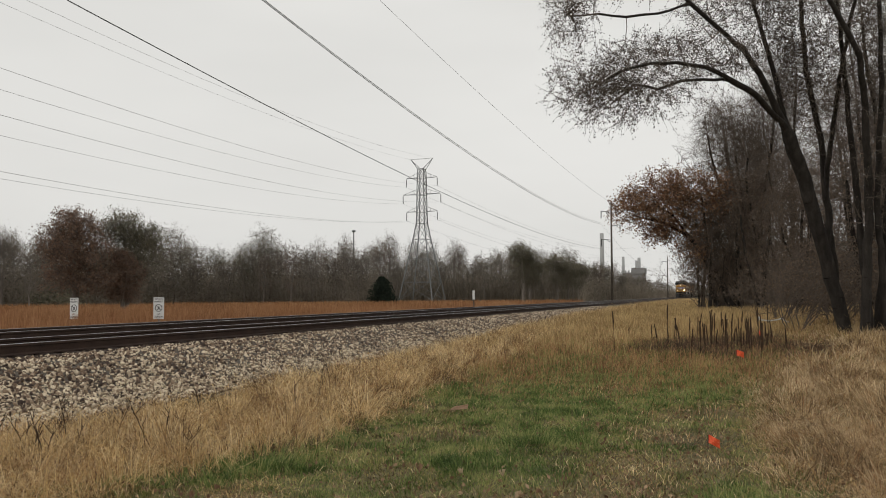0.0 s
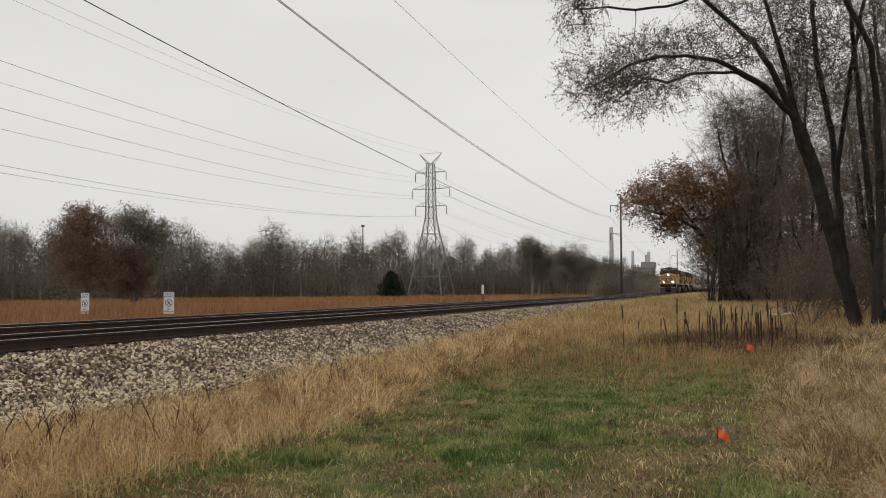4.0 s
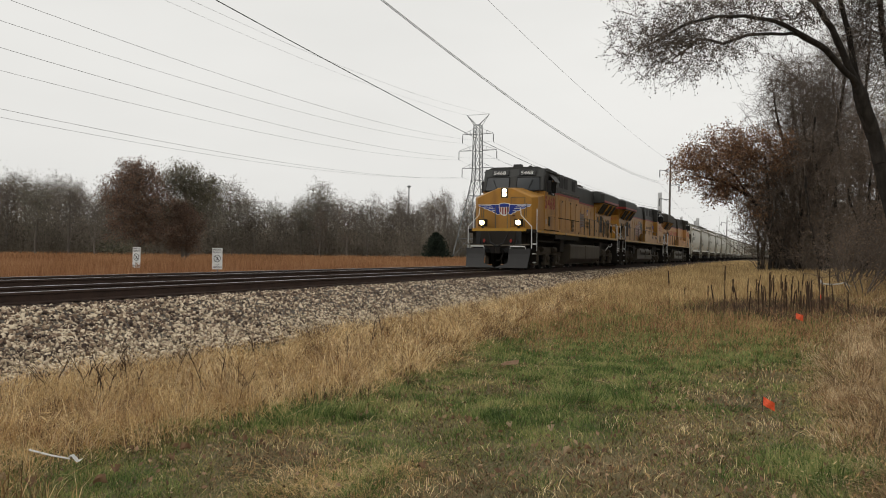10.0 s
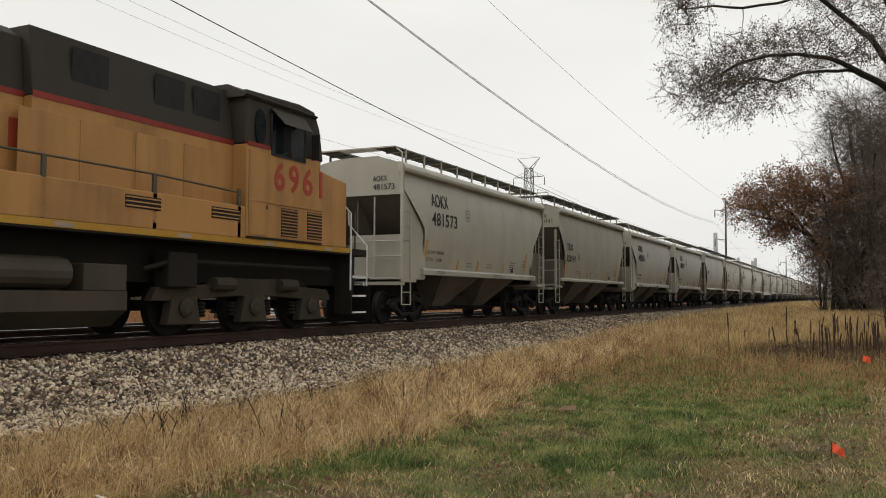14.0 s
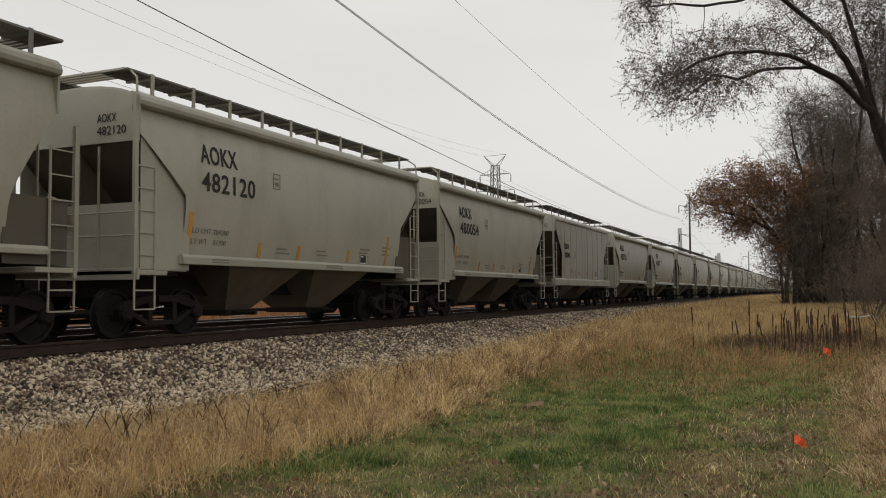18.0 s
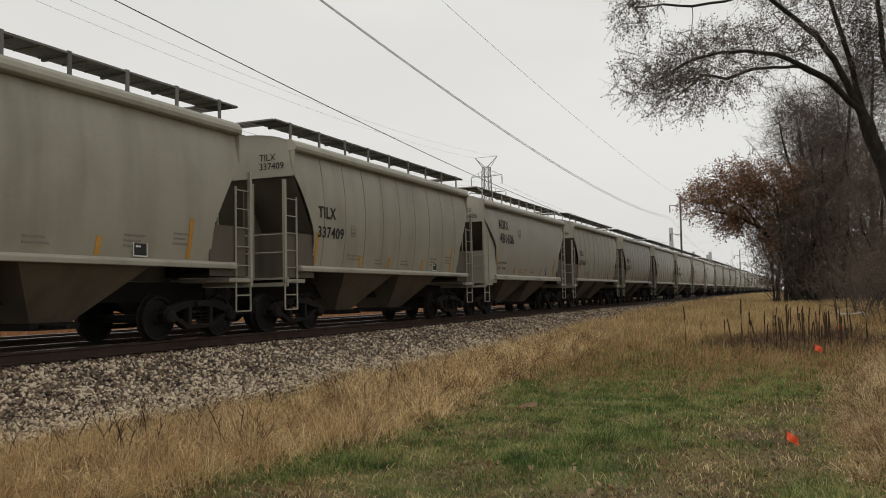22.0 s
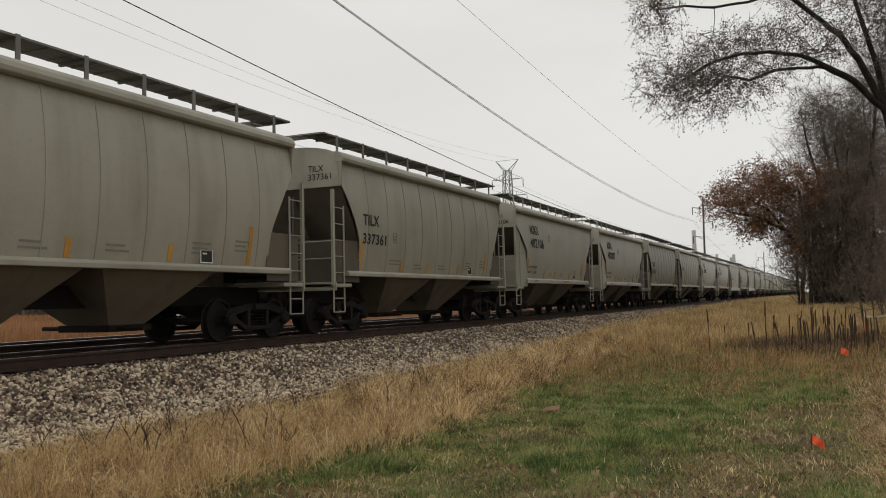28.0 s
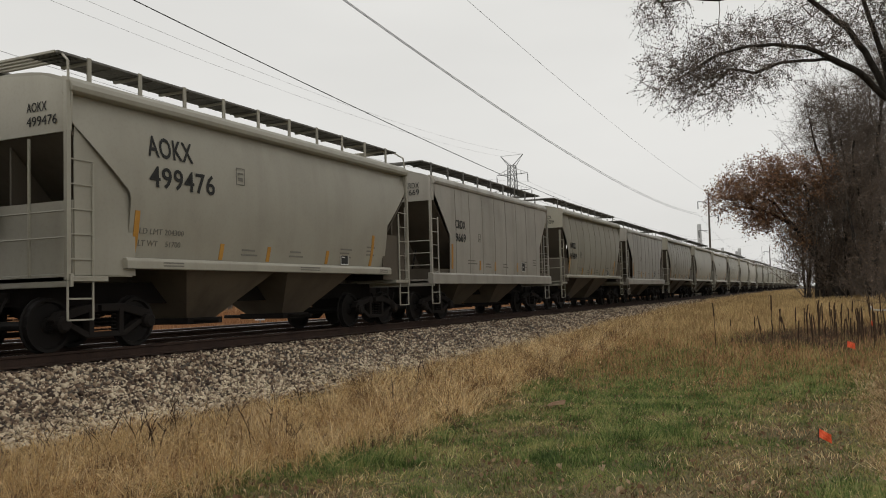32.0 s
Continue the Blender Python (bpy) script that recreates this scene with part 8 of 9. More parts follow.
# ---- pylon, poles, wires, signs and distance ----
M.update({
    "galv": material("galvanised_steel", ((0.143, 0.149, 0.149), (0.231, 0.231, 0.226)), 0.6, 0.6, 0.3, bump=0.1),
    "pole_wood": material("weathered_pole", ((0.06, 0.05, 0.042), (0.12, 0.1, 0.085)), 1.0, 0.9, bump=0.4, stretch=(6, 6, 0.6)),
    "wire": material("cable", ((0.03, 0.03, 0.032), (0.06, 0.06, 0.062)), 1.0, 0.6, 0.2, bump=0.0),
    "wire_pale": material("aluminium_cable", ((0.2, 0.2, 0.2), (0.3, 0.3, 0.3)), 1.0, 0.5, 0.4, bump=0.0),
    "sign_white": material("sign_face", ((0.55, 0.55, 0.54), (0.7, 0.7, 0.69)), 3.0, 0.5, bump=0.0),
    "sign_black": material("sign_print", ((0.02, 0.02, 0.02), (0.035, 0.035, 0.035)), 3.0, 0.6, bump=0.0),
    "sign_red": material("sign_red", ((0.4, 0.03, 0.02), (0.5, 0.05, 0.035)), 3.0, 0.6, bump=0.0),
    "concrete": material("far_concrete", ((0.3, 0.3, 0.3), (0.42, 0.42, 0.41)), 0.03, 0.9, bump=0.0),
    "far_brick": material("far_plant_wall", ((0.2, 0.195, 0.195), (0.3, 0.29, 0.285)), 0.02, 0.9, bump=0.0),
    "orange": material("marker_orange", ((0.75, 0.09, 0.03), (0.9, 0.14, 0.05)), 6.0, 0.5, bump=0.0),
    "split_wood": material("split_wood", ((0.32, 0.19, 0.12), (0.5, 0.33, 0.23)), 12.0, 0.8, bump=0.5, stretch=(1, 6, 6)),
    "plastic": material("torn_plastic", ((0.6, 0.6, 0.58), (0.75, 0.75, 0.73)), 4.0, 0.5, bump=0.2),
})


def member(a, b, r, parent, name="brace", sides=4):
    return part(name, Shape().tube([a, b], r, sides), M["galv"], parent)


def pylon():
    t = thing("pylon", "grey steel lattice power pylon standing in the field", "pylon")
    t.matrix_basis = pose(-67.6, 188.0, 0.6, 0, 0, -5)
    lev = [(0, 4.3), (4.2, 3.5), (9.5, 2.5), (14.0, 1.65), (17.6, 1.05), (20.2, 0.95), (24.2, 0.9), (28.0, 0.85), (30.2, 0.75)]

    def corner(i, k):
        z, w = lev[i]
        sx, sy = ((-1, -1), (1, -1), (1, 1), (-1, 1))[k % 4]
        return (sx * w, sy * w * 0.9, z)

    for k in range(4):
        part("leg", Shape().tube([corner(i, k) for i in range(len(lev))], 0.17, 4, 0.1), M["galv"], t)
        for i in range(len(lev) - 1):
            member(corner(i, k), corner(i + 1, k + 1), 0.055, t)
            member(corner(i, k + 1), corner(i + 1, k), 0.055, t)
            member(corner(i + 1, k), corner(i + 1, k + 1), 0.08, t, "horizontal_bar")
    arms = ((20.4, 4.0), (24.4, 4.9), (28.2, 4.0))
    for z, w in arms:
        for sx in (-1, 1):
            arm = Shape().tube([(sx * 0.9, -0.8, z), (sx * w, 0, z)], 0.06, 4).tube([(sx * 0.9, 0.8, z), (sx * w, 0, z)], 0.06, 4).tube([(sx * 0.88, 0, z + 1.3), (sx * w, 0, z)], 0.05, 4)
            arm.tube([(sx * 2.4, -0.45, z), (sx * 2.4, 0.45, z)], 0.04, 4).tube([(sx * 2.2, 0, z + 0.75), (sx * 2.0, 0.5, z)], 0.04, 4)
            a = part("cross_arm", arm, M["galv"], t)
            ins = Shape().disc((sx * w, 0, z - 1.1), "z", 0, 0, 8, [(0.05 if q % 2 else 0.14, -0.88 + 0.11 * q) for q in range(17)])
            part("insulator", ins, M["wire"], a)
    for sx in (-1, 1):
        peak = Shape()
        for sy in (-0.7, 0.7):
            peak.tube([(sx * 0.75, sy, 30.2), (sx * 2.9, 0, 32.6)], 0.06, 4)
        peak.tube([(sx * 0.1, 0, 30.2), (sx * 2.9, 0, 32.6)], 0.05, 4)
        part("peak_arm", peak, M["galv"], t)
    part("peak_bar", Shape().tube([(-2.9, 0, 32.6), (2.9, 0, 32.6)], 0.05, 4), M["galv"], t)
    return t, arms


tower, arms = pylon()


def wire(name, label, a, b, sag, r, mat, group):
    """A cable that hangs between two points."""
    a, b = Vector(a), Vector(b)
    n = 40
    pts = [a.lerp(b, k / n) - Vector((0, 0, 4 * sag * (k / n) * (1 - k / n))) for k in range(n + 1)]
    ob = new(name, Shape().tube(pts, r, 4).mesh(name, M[mat]))
    tagged(ob, label, "power cable", group)


tower.matrix_basis = tower.matrix_basis @ Matrix.Diagonal((1, 1, 1.03, 1))
mt = tower.matrix_basis
near_shift = Vector((22.0, -280.0, 0))
for z, w in arms:
    for sx in (-1, 1):
        a = mt @ Vector((sx * w, 0, z - 2.0))
        wire("power_cable", "thin grey cable slung between tall pylons", a, a + near_shift, 8.2 if sx > 0 else 7.3, 0.018, "wire_pale", "pylon cables")
        wire("power_cable", "thin grey cable slung between tall pylons", a, a + Vector((28, 260, -1)), 6.0, 0.02, "wire_pale", "pylon cables")
for sx in (-1, 1):
    a = mt @ Vector((sx * 2.9, 0, 32.6))
    wire("earth_wire", "thin earth wire along the pylon tops", a, a + near_shift, 8.0 if sx > 0 else 6.5, 0.013, "wire_pale", "pylon cables")

POLE_X = -21.2


def line_pole(y, height, x=POLE_X):
    p = thing("utility_pole", "tall weathered wooden power pole with side arms", "utility pole", "poles along the railway")
    p.matrix_basis = pose(x, y, 0.1, 0, 0.3, 0)
    part("pole", Shape().tube([(0, 0, -0.4), (0, 0, height)], 0.24, 10, 0.15), M["pole_wood"], p, smooth=True)
    for k, z in enumerate((height - 2.0, height - 7.6)):
        sx = -1
        arm = part("side_arm", Shape().tube([(0, 0, z), (sx * 2.0, 0, z + 0.25)], 0.07, 6).tube([(0, 0, z - 0.5), (sx * 1.2, 0, z + 0.12)], 0.04, 5), M["galv"], p)
        ins = Shape().disc((sx * 2.0, 0, z - 0.5), "z", 0, 0, 8, [(0.05 if q % 2 else 0.13, -0.7 + 0.1 * q) for q in range(15)])
        part("insulator", ins, M["wire"], arm)
    arm = part("side_arm", Shape().tube([(0, 0, height - 4.8), (1.7, 0, height - 4.6)], 0.07, 6), M["galv"], p)
    ins = Shape().disc((1.7, 0, height - 5.3), "z", 0, 0, 8, [(0.05 if q % 2 else 0.13, -0.7 + 0.1 * q) for q in range(15)])
    part("insulator", ins, M["wire"], arm)
    return p


PH = 20.0
for y in (-4.0, 170.0, 343.0):
    line_pole(y, {-4.0: 25.0, 170.0: PH, 343.0: 16.5}[y])
for (x, z1, z2, sag, r) in ((-2.0, 21.6, 15.8, 3.6, 0.022), (-2.0, 21.62, 16.08, 3.6, 0.02), (-2.0, 14.9, 10.9, 2.7, 0.022), (0.0, 24.0, PH, 1.9, 0.012)):
    wire("power_cable", "dark cable running along the railway from pole to pole", (POLE_X + x, -4, z1), (POLE_X + x, 170, z2), sag, r, "wire", "pole line cables")
    wire("power_cable", "dark cable running along the railway from pole to pole", (POLE_X + x, 170, z2), (POLE_X + x, 343, z2 - 3.5), sag, r * 0.4, "wire", "pole line cables")


def warning_sign(x, y, turn):
    s = thing("warning_sign", "white upright sign barring walkers, on a thin steel post", "sign", "signs beside the tracks")
    s.matrix_basis = pose(x, y, 0.1, 0, 0, turn)
    part("post", Shape().tube([(0, 0.03, -0.3), (0, 0.03, 1.4)], 0.03, 6), M["galv"], s)
    b = part("board", Shape().box(-0.235, 0.235, -0.004, 0.012, 0.53, 1.45), M["sign_white"], s, bevel=0.003)
    lettering("sign_words", "PRIVATE", 0.075, M["sign_black"], b, pose(-0.18, -0.006, 1.34, 90, 0, 0), 0.36)
    lettering("sign_words", "PROPERTY", 0.075, M["sign_black"], b, pose(-0.2, -0.006, 1.23, 90, 0, 0), 0.4)
    lettering("sign_words", "NO", 0.07, M["sign_black"], b, pose(-0.06, -0.006, 0.7, 90, 0, 0), 0.12)
    lettering("sign_words", "TRESPASSING", 0.075, M["sign_black"], b, pose(-0.21, -0.006, 0.59, 90, 0, 0), 0.42)
    ring = [(0.15 * math.cos(k * math.pi / 12), -0.008, 1.0 + 0.15 * math.sin(k * math.pi / 12)) for k in range(25)]
    part("ring", Shape().tube(ring, 0.014, 4, caps=False).tube([(-0.105, -0.008, 1.105), (0.105, -0.008, 0.895)], 0.012, 4), M["sign_black"], b)
    part("pictogram", Shape().prism([(-0.02, 1.06), (0.03, 1.06), (0.045, 0.98), (0.08, 0.93), (0.05, 0.92), (0.01, 0.96), (-0.05, 0.9), (-0.07, 0.92), (-0.02, 0.98)], "y", -0.008, -0.004), M["sign_black"], b)


warning_sign(-22.9, 30.5, 12)
warning_sign(-26.8, 29.9, -4)

post = thing("milepost", "thin post with a small white plate beside the tracks", "post")
post.matrix_basis = pose(-19.6, 67.0, 0.25)
part("post", Shape().box(-0.04, 0.04, -0.03, 0.03, -0.3, 1.75), M["pole_wood"], post)
part("plate", Shape().box(-0.1, 0.1, -0.045, -0.031, 1.0, 1.75), M["sign_white"], post)

mast = thing("lighting_mast", "slim steel mast with a lamp ring far behind the wood", "mast")
mast.matrix_basis = pose(-165, 364, 0.3)
part("shaft", Shape().tube([(0, 0, -0.5), (0, 0, 32)], 0.55, 8, 0.25), M["galv"], mast)
part("lamp_ring", Shape().disc((0, 0, 32), "z", 0, 0, 10, [(0.6, -0.3), (0.95, 0.0), (0.95, 0.4), (0.4, 0.7)]), M["galv"], mast)

plant_ob = thing("power_station", "grey power station with tall chimneys on the horizon", "power station")
plant_ob.matrix_basis = pose(-150, 1490, 0.3)
for x, y, h, r in ((-52, 0, 110, 4.6), (-17, 10, 68, 3.2), (11, 0, 66, 3.6), (4.5, 20, 62, 2.8)):
    part("chimney", Shape().tube([(x, y, -2), (x, y, h)], r, 16, r * 0.72), M["concrete"], plant_ob, smooth=True)
part("boiler_house", Shape().box(-14, 20, -20, 20, -2, 40).box(0, 22, -22, 18, 38, 48), M["far_brick"], plant_ob)
part("turbine_hall", Shape().box(-60, -14, -15, 25, -2, 24), M["far_brick"], plant_ob)
for k in range(6):
    part("vent", Shape().box(-12 + k * 5, -10 + k * 5, -10, -4, 40, 44), M["concrete"], plant_ob)

# ---- small things on the grass ----


def marker_flag(x, y, h, s, turn):
    f = thing("marker_flag", "small orange plastic survey flag on a wire stake", "marker flag", "survey flags in the grass")
    f.matrix_basis = pose(x, y, land(x, y), 0, 0, turn)
    part("stake", Shape().tube([(0, 0, -0.1), (0.01, 0, h)], 0.004, 5), M["wire"], f)
    rows = []
    for i in range(4):
        rows.append([(0.01 + s * k / 5, 0.012 * math.sin(k * 1.3 + i), h - s * 0.75 * i / 3 - 0.012 * k) for k in range(6)])
    sheet_ = Shape().grid(rows)
    sheet_.grid([[(p[0], p[1] + 0.003, p[2]) for p in r] for r in rows])
    part("flag", sheet_, M["orange"], f)


marker_flag(-0.2, 8.85, 0.15, 0.11, 10)
marker_flag(0.2, 19.6, 0.3, 0.17, 25)
marker_flag(0.88, 26.0, 0.34, 0.15, -50)

chip = thing("split_wood", "broken reddish piece of split wood lying in the grass", "wood")
chip.matrix_basis = pose(-3.25, 10.45, land(-3.25, 10.45) + 0.05, 8, -6, 20)
part("slab", Shape().hexa([(-0.09, -0.03, 0), (0.09, -0.04, 0), (0.1, 0.03, 0), (-0.08, 0.035, 0), (-0.07, -0.025, 0.05), (0.11, -0.03, 0.06), (0.09, 0.02, 0.045), (-0.09, 0.02, 0.035)]), M["split_wood"], chip, bevel=0.006)
part("splinter", Shape().hexa([(-0.13, -0.01, 0.0), (-0.07, -0.02, 0.0), (-0.07, 0.02, 0.0), (-0.13, 0.012, 0.0), (-0.12, -0.006, 0.02), (-0.07, -0.015, 0.03), (-0.07, 0.015, 0.03), (-0.12, 0.008, 0.02)]), M["split_wood"], chip)

rag = thing("plastic_scrap", "torn white plastic scrap caught in the grass", "litter")
rag.matrix_basis = pose(1.62, 33.0, land(1.62, 33) + 0.36, 0, 0, 15)
part("strip", Shape().tube([(-0.5, 0, 0.05), (-0.36, 0.03, -0.01), (-0.1, 0.06, -0.03), (0.14, 0.02, 0.0), (0.32, 0.0, 0.05), (0.4, -0.03, -0.03), (0.58, 0.02, -0.08)], 0.032, 5, 0.02), M["plastic"], rag)
part("knot", Shape().disc((-0.5, 0.0, 0.06), "z", 0, 0, 8, [(0.03, -0.07), (0.075, 0.01), (0.02, 0.07)]), M["plastic"], rag)


white = thing("plastic_scrap", "small torn white plastic scrap beside a pale broken stalk", "litter")
white.matrix_basis = pose(-4.36, 4.28, land(-4.36, 4.28) + 0.1, 0, 6, 24)
part("scrap", Shape().grid([[(0.022 * k + 0.01 * j, 0.03 * j + 0.01 * math.sin(k * 2.0), 0.02 * math.sin(k * 1.4 + j)) for k in range(4)] for j in range(3)]), M["plastic"], white)
part("stalk", Shape().tube([(-0.26, 0.03, 0.02), (-0.1, 0.01, 0.005), (0.02, 0.0, 0.0)], 0.008, 5, 0.006), M["plastic"], white)


def fallen_leaf(x, y, size, turn, tone):
    """A large curled leaf with a short stem."""
    f = thing("fallen_leaf", "large curled brown leaf lying in the grass", "leaf", "large fallen leaves")
    f.matrix_basis = pose(x, y, land(x, y) + 0.045, 10, -12, turn)
    rows = []
    for i in range(7):
        u = i / 6
        w = 0.42 * math.sin(math.pi * (0.08 + 0.86 * u)) * (1 - 0.22 * (i % 2))
        rows.append([((u - 0.5) * size, w * size * v, size * (0.55 * v * v * (0.4 + u) + 0.12 * math.sin(u * 5) + 0.05)) for v in (-1, -0.5, 0, 0.5, 1)])
    part("blade", Shape().grid(rows), M[tone], f)
    part("leaf_stem", Shape().tube([(-0.5 * size, 0, 0.05 * size), (-0.85 * size, 0.05 * size, 0.0)], 0.003, 4), M["fallen"], f)


for spot in ((-2.48, 6.77, 0.08, 121, "fallen"), (-2.10, 6.76, 0.07, 303, "leaf_tan"), (-1.75, 6.77, 0.08, 278, "leaf_tan"), (-1.46, 6.11, 0.07, 66, "leaf_tan"), (-1.35, 6.29, 0.05, 189, "fallen"), (-2.25, 5.30, 0.07, 309, "fallen"), (-3.99, 5.01, 0.08, 242, "fallen"), (-3.88, 4.74, 0.07, 320, "fallen"), (-3.98, 4.32, 0.08, 297, "fallen"), (-3.88, 4.08, 0.08, 33, "fallen"), (-4.19, 3.85, 0.09, 310, "fallen"), (-4.46, 3.87, 0.07, 6, "leaf_tan"), (-1.35, 8.26, 0.05, 240, "fallen"), (-0.72, 6.75, 0.05, 132, "fallen"), (-0.23, 6.43, 0.05, 282, "fallen"), (-1.38, 9.53, 0.06, 119, "fallen"), (-3.78, 5.44, 0.06, 98, "fallen"), (-3.75, 5.72, 0.05, 240, "fallen")):
    fallen_leaf(*spot)


def mullein(seed):
    r = np.random.default_rng(seed)
    hgt = r.uniform(0.6, 1.2)
    bend = r.normal(size=2) * 0.035
    pts = [(bend[0] * t * t, bend[1] * t * t, hgt * t) for t in np.linspace(-0.1, 1, 7)]
    stem = Shape().tube(pts, 0.01, 5, 0.006)
    head = Shape()
    k0 = r.uniform(0.5, 0.75)
    ts = np.linspace(k0, 1.0, 9)
    hp = [(bend[0] * t * t, bend[1] * t * t, hgt * t) for t in ts]
    prof = []
    for i, q in enumerate(hp):
        prof += [(0.014, q[2] - 0.03), (0.021 * r.uniform(0.8, 1.1) * (1.0 - 0.4 * i / 8), q[2]), (0.014, q[2] + 0.03)]
    head.disc((0, 0, 0), "z", 0, 0, 6, prof)
    head.v = [(x + bend[0] * (z / hgt) ** 2, y + bend[1] * (z / hgt) ** 2, z) for x, y, z in head.v]
    return stem.mesh("stem", M["stalk"]), head.mesh("seed_head", M["stalk"])


mull = [mullein(80 + k) for k in range(12)]
r3 = np.random.default_rng(90)
for k in range(60):
    x = (r3.normal(-0.75, 0.5) if k % 5 < 2 else r3.normal(0.0, 0.35) if k % 5 == 2 else r3.normal(0.75, 0.25)) if k < 50 else r3.uniform(-2.9, 1.3)
    y = r3.uniform(20.0, 25.5) + 0.6 * max(0.0, x)
    m = thing("mullein_stalk", "dead dark brown mullein stalk with a long seed head", "dead plant", "mullein stalks")
    m.matrix_basis = Matrix.LocRotScale((x, y, land(x, y)), Euler((r3.normal() * 0.05, r3.normal() * 0.05, r3.uniform(0, 6))), (1, 1, r3.uniform(0.62, 1.08)))
    st, hd = mull[k % 12]
    part("stem", st, None, m)
    part("seed_head", hd, None, m)
# thin dark dead stems in the near dry grass
for k in range(26):
    x, y = (r3.normal(-6.3, 0.45), r3.normal(7.0, 0.6)) if k < 16 else (r3.uniform(-6.2, -4.7), r3.uniform(5.5, 12))
    hgt = r3.uniform(0.28, 0.6)
    dx, dy = r3.normal() * 0.12, r3.normal() * 0.12
    s = Shape().tube([(0, 0, -0.05), (dx * 0.3, dy * 0.3, hgt * 0.5), (dx, dy, hgt)], 0.006, 5, 0.003)
    for q in range(4):
        t = 0.5 + 0.12 * q
        a = r3.uniform(0, 6)
        s.tube([(dx * t * t, dy * t * t, hgt * t), (dx * t * t + 0.06 * math.cos(a), dy * t * t + 0.06 * math.sin(a), hgt * t + 0.08)], 0.003, 4)
    w = new("dead_weed", s.mesh("dead_weed", M["stalk"]))
    w.matrix_basis = pose(x, y, land(x, y))
    tagged(w, "thin dark dead weed stem standing in dry grass", "dead plant", "dead weeds")

# ---- sleepers and ballast stones ----
def sleeper_mesh(seed):
    r = random.Random(seed)
    j = [r.uniform(-0.015, 0.015) for _ in range(8)]
    s = Shape().hexa([(-1.3 + j[0], -0.11, 0), (1.3 + j[1], -0.115, 0), (1.3 + j[2], 0.11, 0), (-1.3 + j[3], 0.115, 0), (-1.3 + j[4], -0.11, 0.17), (1.3 + j[5], -0.105, 0.165), (1.3 + j[6], 0.11, 0.17), (-1.3 + j[7], 0.105, 0.165)])
    for sx in (-0.7525, 0.7525):
        s.box(sx - 0.19, sx + 0.19, -0.09, 0.09, 0.166, 0.182)
    return s.mesh("sleeper", M["tie"])


sleepers = [sleeper_mesh(k) for k in range(5)]
rr = random.Random(4)
for i, tr in enumerate(tracks):
    n = 190 if i == 0 else 100
    for k in range(n):
        ob = new("sleeper", sleepers[k % 5])
        ob.parent = tr
        ob.matrix_basis = pose(TRACK_X[i] + rr.uniform(-0.05, 0.05), (2.0 if i == 0 else 6.0) + 0.53 * k + rr.uniform(-0.03, 0.03), RAIL_Z - 0.186 - 0.18 + 0.003, 0, 0, rr.uniform(-1.2, 1.2))
    far = Shape()
    for k in range(n, 520):
        y = (2.0 if i == 0 else 6.0) + 0.53 * k
        far.box(TRACK_X[i] - 1.3, TRACK_X[i] + 1.3, y - 0.11, y + 0.11, 0.42, 0.592)
    tagged(part("sleeper_row", far, M["tie"], tr), kind="stuff")


def stone_set(seed):
    """A broken stone: an icosahedron knocked out of shape."""
    r = np.random.default_rng(seed)
    t = (1 + 5 ** 0.5) / 2
    v = np.array([(-1, t, 0), (1, t, 0), (-1, -t, 0), (1, -t, 0), (0, -1, t), (0, 1, t), (0, -1, -t), (0, 1, -t), (t, 0, -1), (t, 0, 1), (-t, 0, -1), (-t, 0, 1)], float) / 1.9
    v *= r.uniform(0.6, 1.2, (12, 1))
    v *= np.array([1.35, 0.95, 0.62])
    f = np.array([(0, 11, 5), (0, 5, 1), (0, 1, 7), (0, 7, 10), (0, 10, 11), (1, 5, 9), (5, 11, 4), (11, 10, 2), (10, 7, 6), (7, 1, 8), (3, 9, 4), (3, 4, 2), (3, 2, 6), (3, 6, 8), (3, 8, 9), (4, 9, 5), (2, 4, 11), (6, 2, 10), (8, 6, 7), (9, 8, 1)])
    return v, f


kinds = [stone_set(k) for k in range(12)]


def bed_height(x, y):
    if x > SHOULDER:
        t = (TOE - x) / (TOE - SHOULDER)
        foot = 0.06 + lift(TOE, y)
        return foot + (0.56 - foot) * max(0.0, t)
    return 0.56


def spins(r, n):
    q = r.normal(size=(n, 4))
    q /= np.linalg.norm(q, axis=1, keepdims=True)
    w, a, b, c = q.T
    return np.stack([np.stack([1 - 2 * (b * b + c * c), 2 * (a * b - c * w), 2 * (a * c + b * w)], -1), np.stack([2 * (a * b + c * w), 1 - 2 * (a * a + c * c), 2 * (b * c - a * w)], -1), np.stack([2 * (a * c - b * w), 2 * (b * c + a * w), 1 - 2 * (a * a + b * b)], -1)], 1)


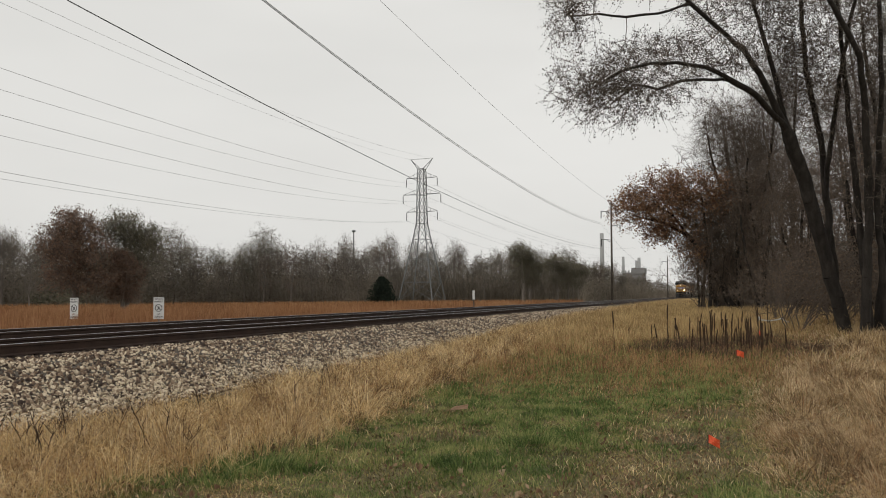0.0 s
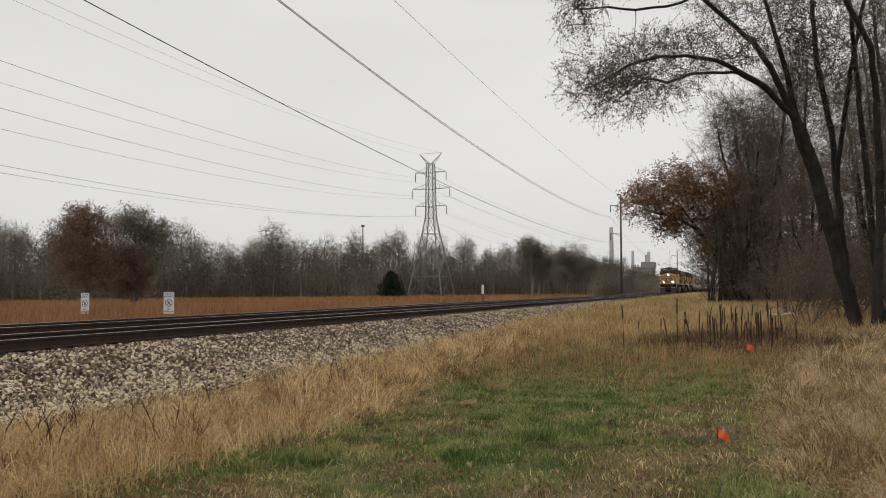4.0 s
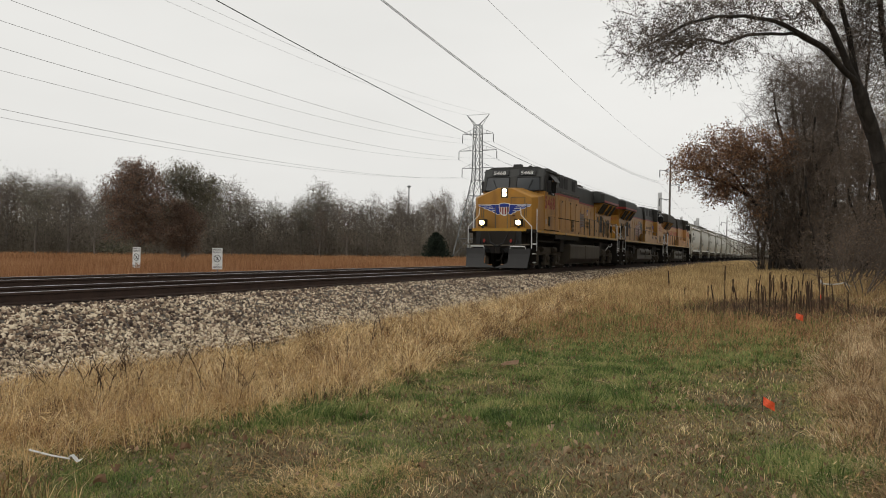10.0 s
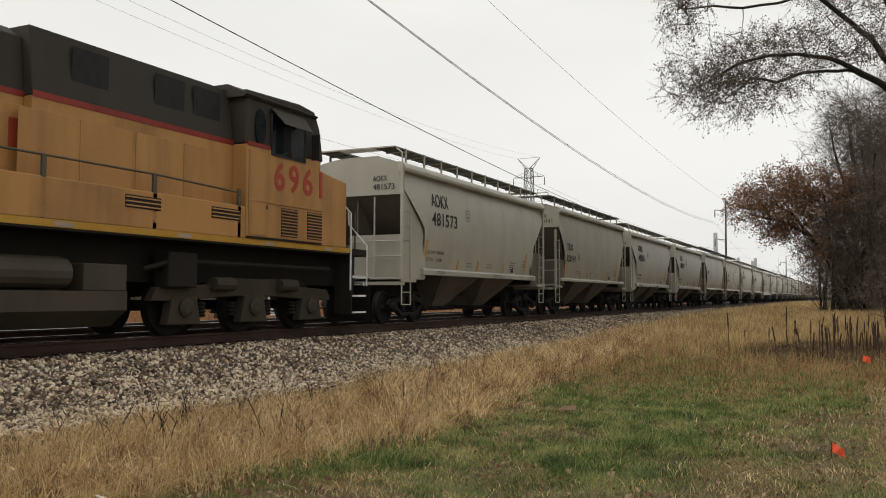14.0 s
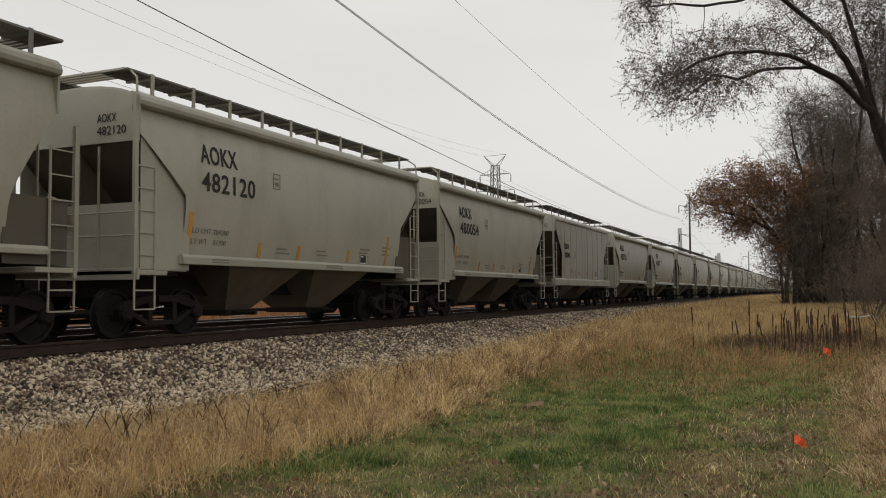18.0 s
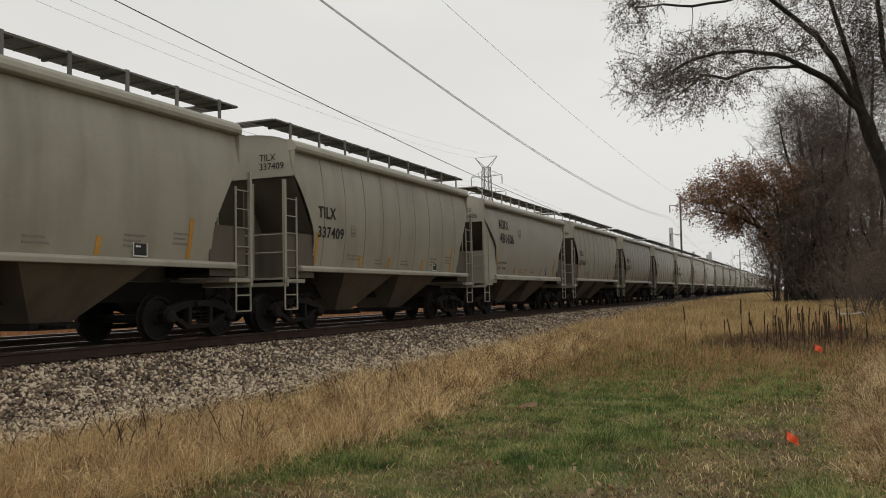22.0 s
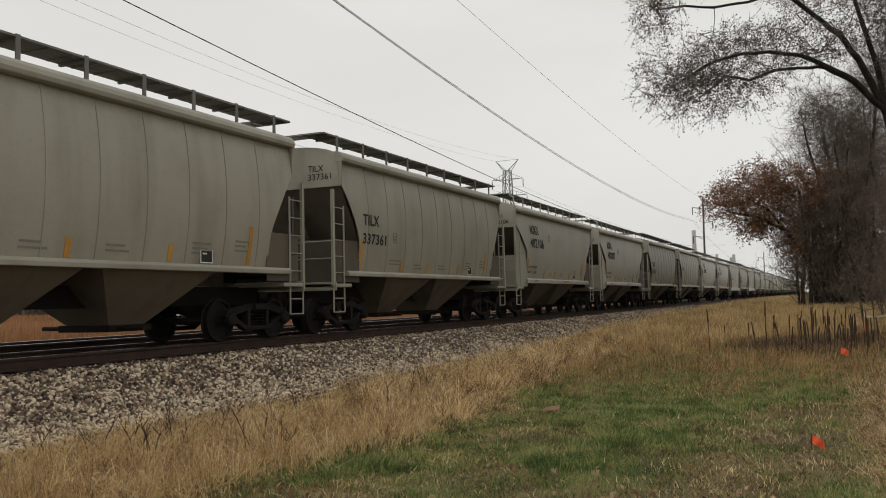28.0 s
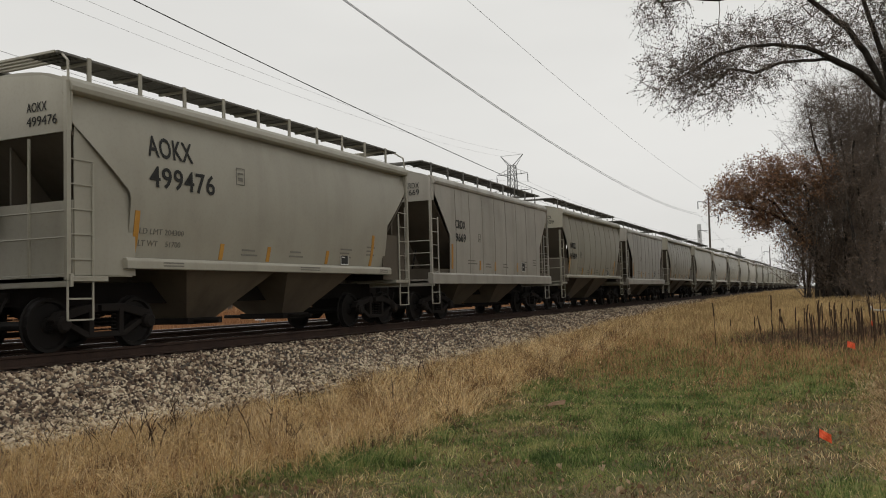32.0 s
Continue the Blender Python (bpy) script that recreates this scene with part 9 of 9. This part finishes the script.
r = np.random.default_rng(6)
N = 34000
y = 6.0 * (75 / 6.0) ** r.random(N)
x = r.uniform(-10.75, -7.45, N)
extra = 2500
y = np.concatenate([y, r.uniform(6, 50, extra)])
x = np.concatenate([x, r.uniform(-14.4, -13.3, extra)])
size = (0.015 + 0.027 * r.random(len(x)) ** 1.4) * np.clip(1 + (y - 20) * 0.008, 1, 1.5)
z = np.array([bed_height(a, b) for a, b in zip(x, y)]) + size * 0.25 * r.uniform(-0.5, 1.3, len(x))
allv, allf, base = [], [], 0
rot = spins(r, len(x))
pick = r.integers(0, 12, len(x))
for k, (v, f) in enumerate(kinds):
    i = np.where(pick == k)[0]
    w = np.einsum("nij,vj->nvi", rot[i], v) * size[i][:, None, None] + np.stack([x[i], y[i], z[i]], 1)[:, None, :]
    allv.append(w.reshape(-1, 3))
    allf.append((f[None] + (base + np.arange(len(i)) * 12)[:, None, None]).reshape(-1, 3))
    base += len(i) * 12
tagged(part("stones", fast_mesh("stones", np.concatenate(allv), np.concatenate(allf), M["stone"]), None, ballast), "crushed grey, brown and buff stones", kind="stuff")
# pale fine gravel that has run down to the toe of the bed
n = 11000
gy_ = 5.0 * (30 / 5.0) ** r.random(n)
gx_ = TOE + 0.2 - np.abs(r.normal(size=n)) * 0.55
size = r.uniform(0.01, 0.024, n) * np.clip(1 + (gy_ - 14) * 0.02, 1, 1.5)
gz_ = np.array([max(bed_height(a, b) + 0.015 if a < TOE else 0.0, land(a, b) + 0.02) for a, b in zip(gx_, gy_)])
v, f = kinds[3]
w = np.einsum("nij,vj->nvi", spins(r, n), v) * size[:, None, None] + np.stack([gx_, gy_, gz_], 1)[:, None, :]
tagged(part("gravel", fast_mesh("gravel", w.reshape(-1, 3), (f[None] + (np.arange(n) * 12)[:, None, None]).reshape(-1, 3), M["gravel"]), None, ballast), "pale fine gravel along the toe of the stone bed", kind="stuff")
singles = []
for k in range(6):
    v, f = kinds[k]
    singles.append(fast_mesh("stone", v * 0.042, f, M["stone_single"]))
for k in range(170):
    a, b = r.uniform(-10.4, -7.7), r.uniform(7.2, 13.0)
    ob = new("stone", singles[k % 6])
    ob.parent = ballast
    ob.matrix_basis = pose(a, b, bed_height(a, b) + 0.025, r.uniform(0, 360), r.uniform(0, 360), r.uniform(0, 360))

# ---- what moves ----
def motions():
    times = [0, 2, 4, 6, 8, 10, 12, 14, 16, 18, 20, 22, 24, 26, 28, 30, 32]
    for ob, place in locos + cars:
        rest = place.translation.copy()
        turn = place.to_3x3().to_4x4()
        walk(ob, [(t, Matrix.Translation((rest.x, rest.y - run(t), rest.z)) @ turn) for t in times])


motions()
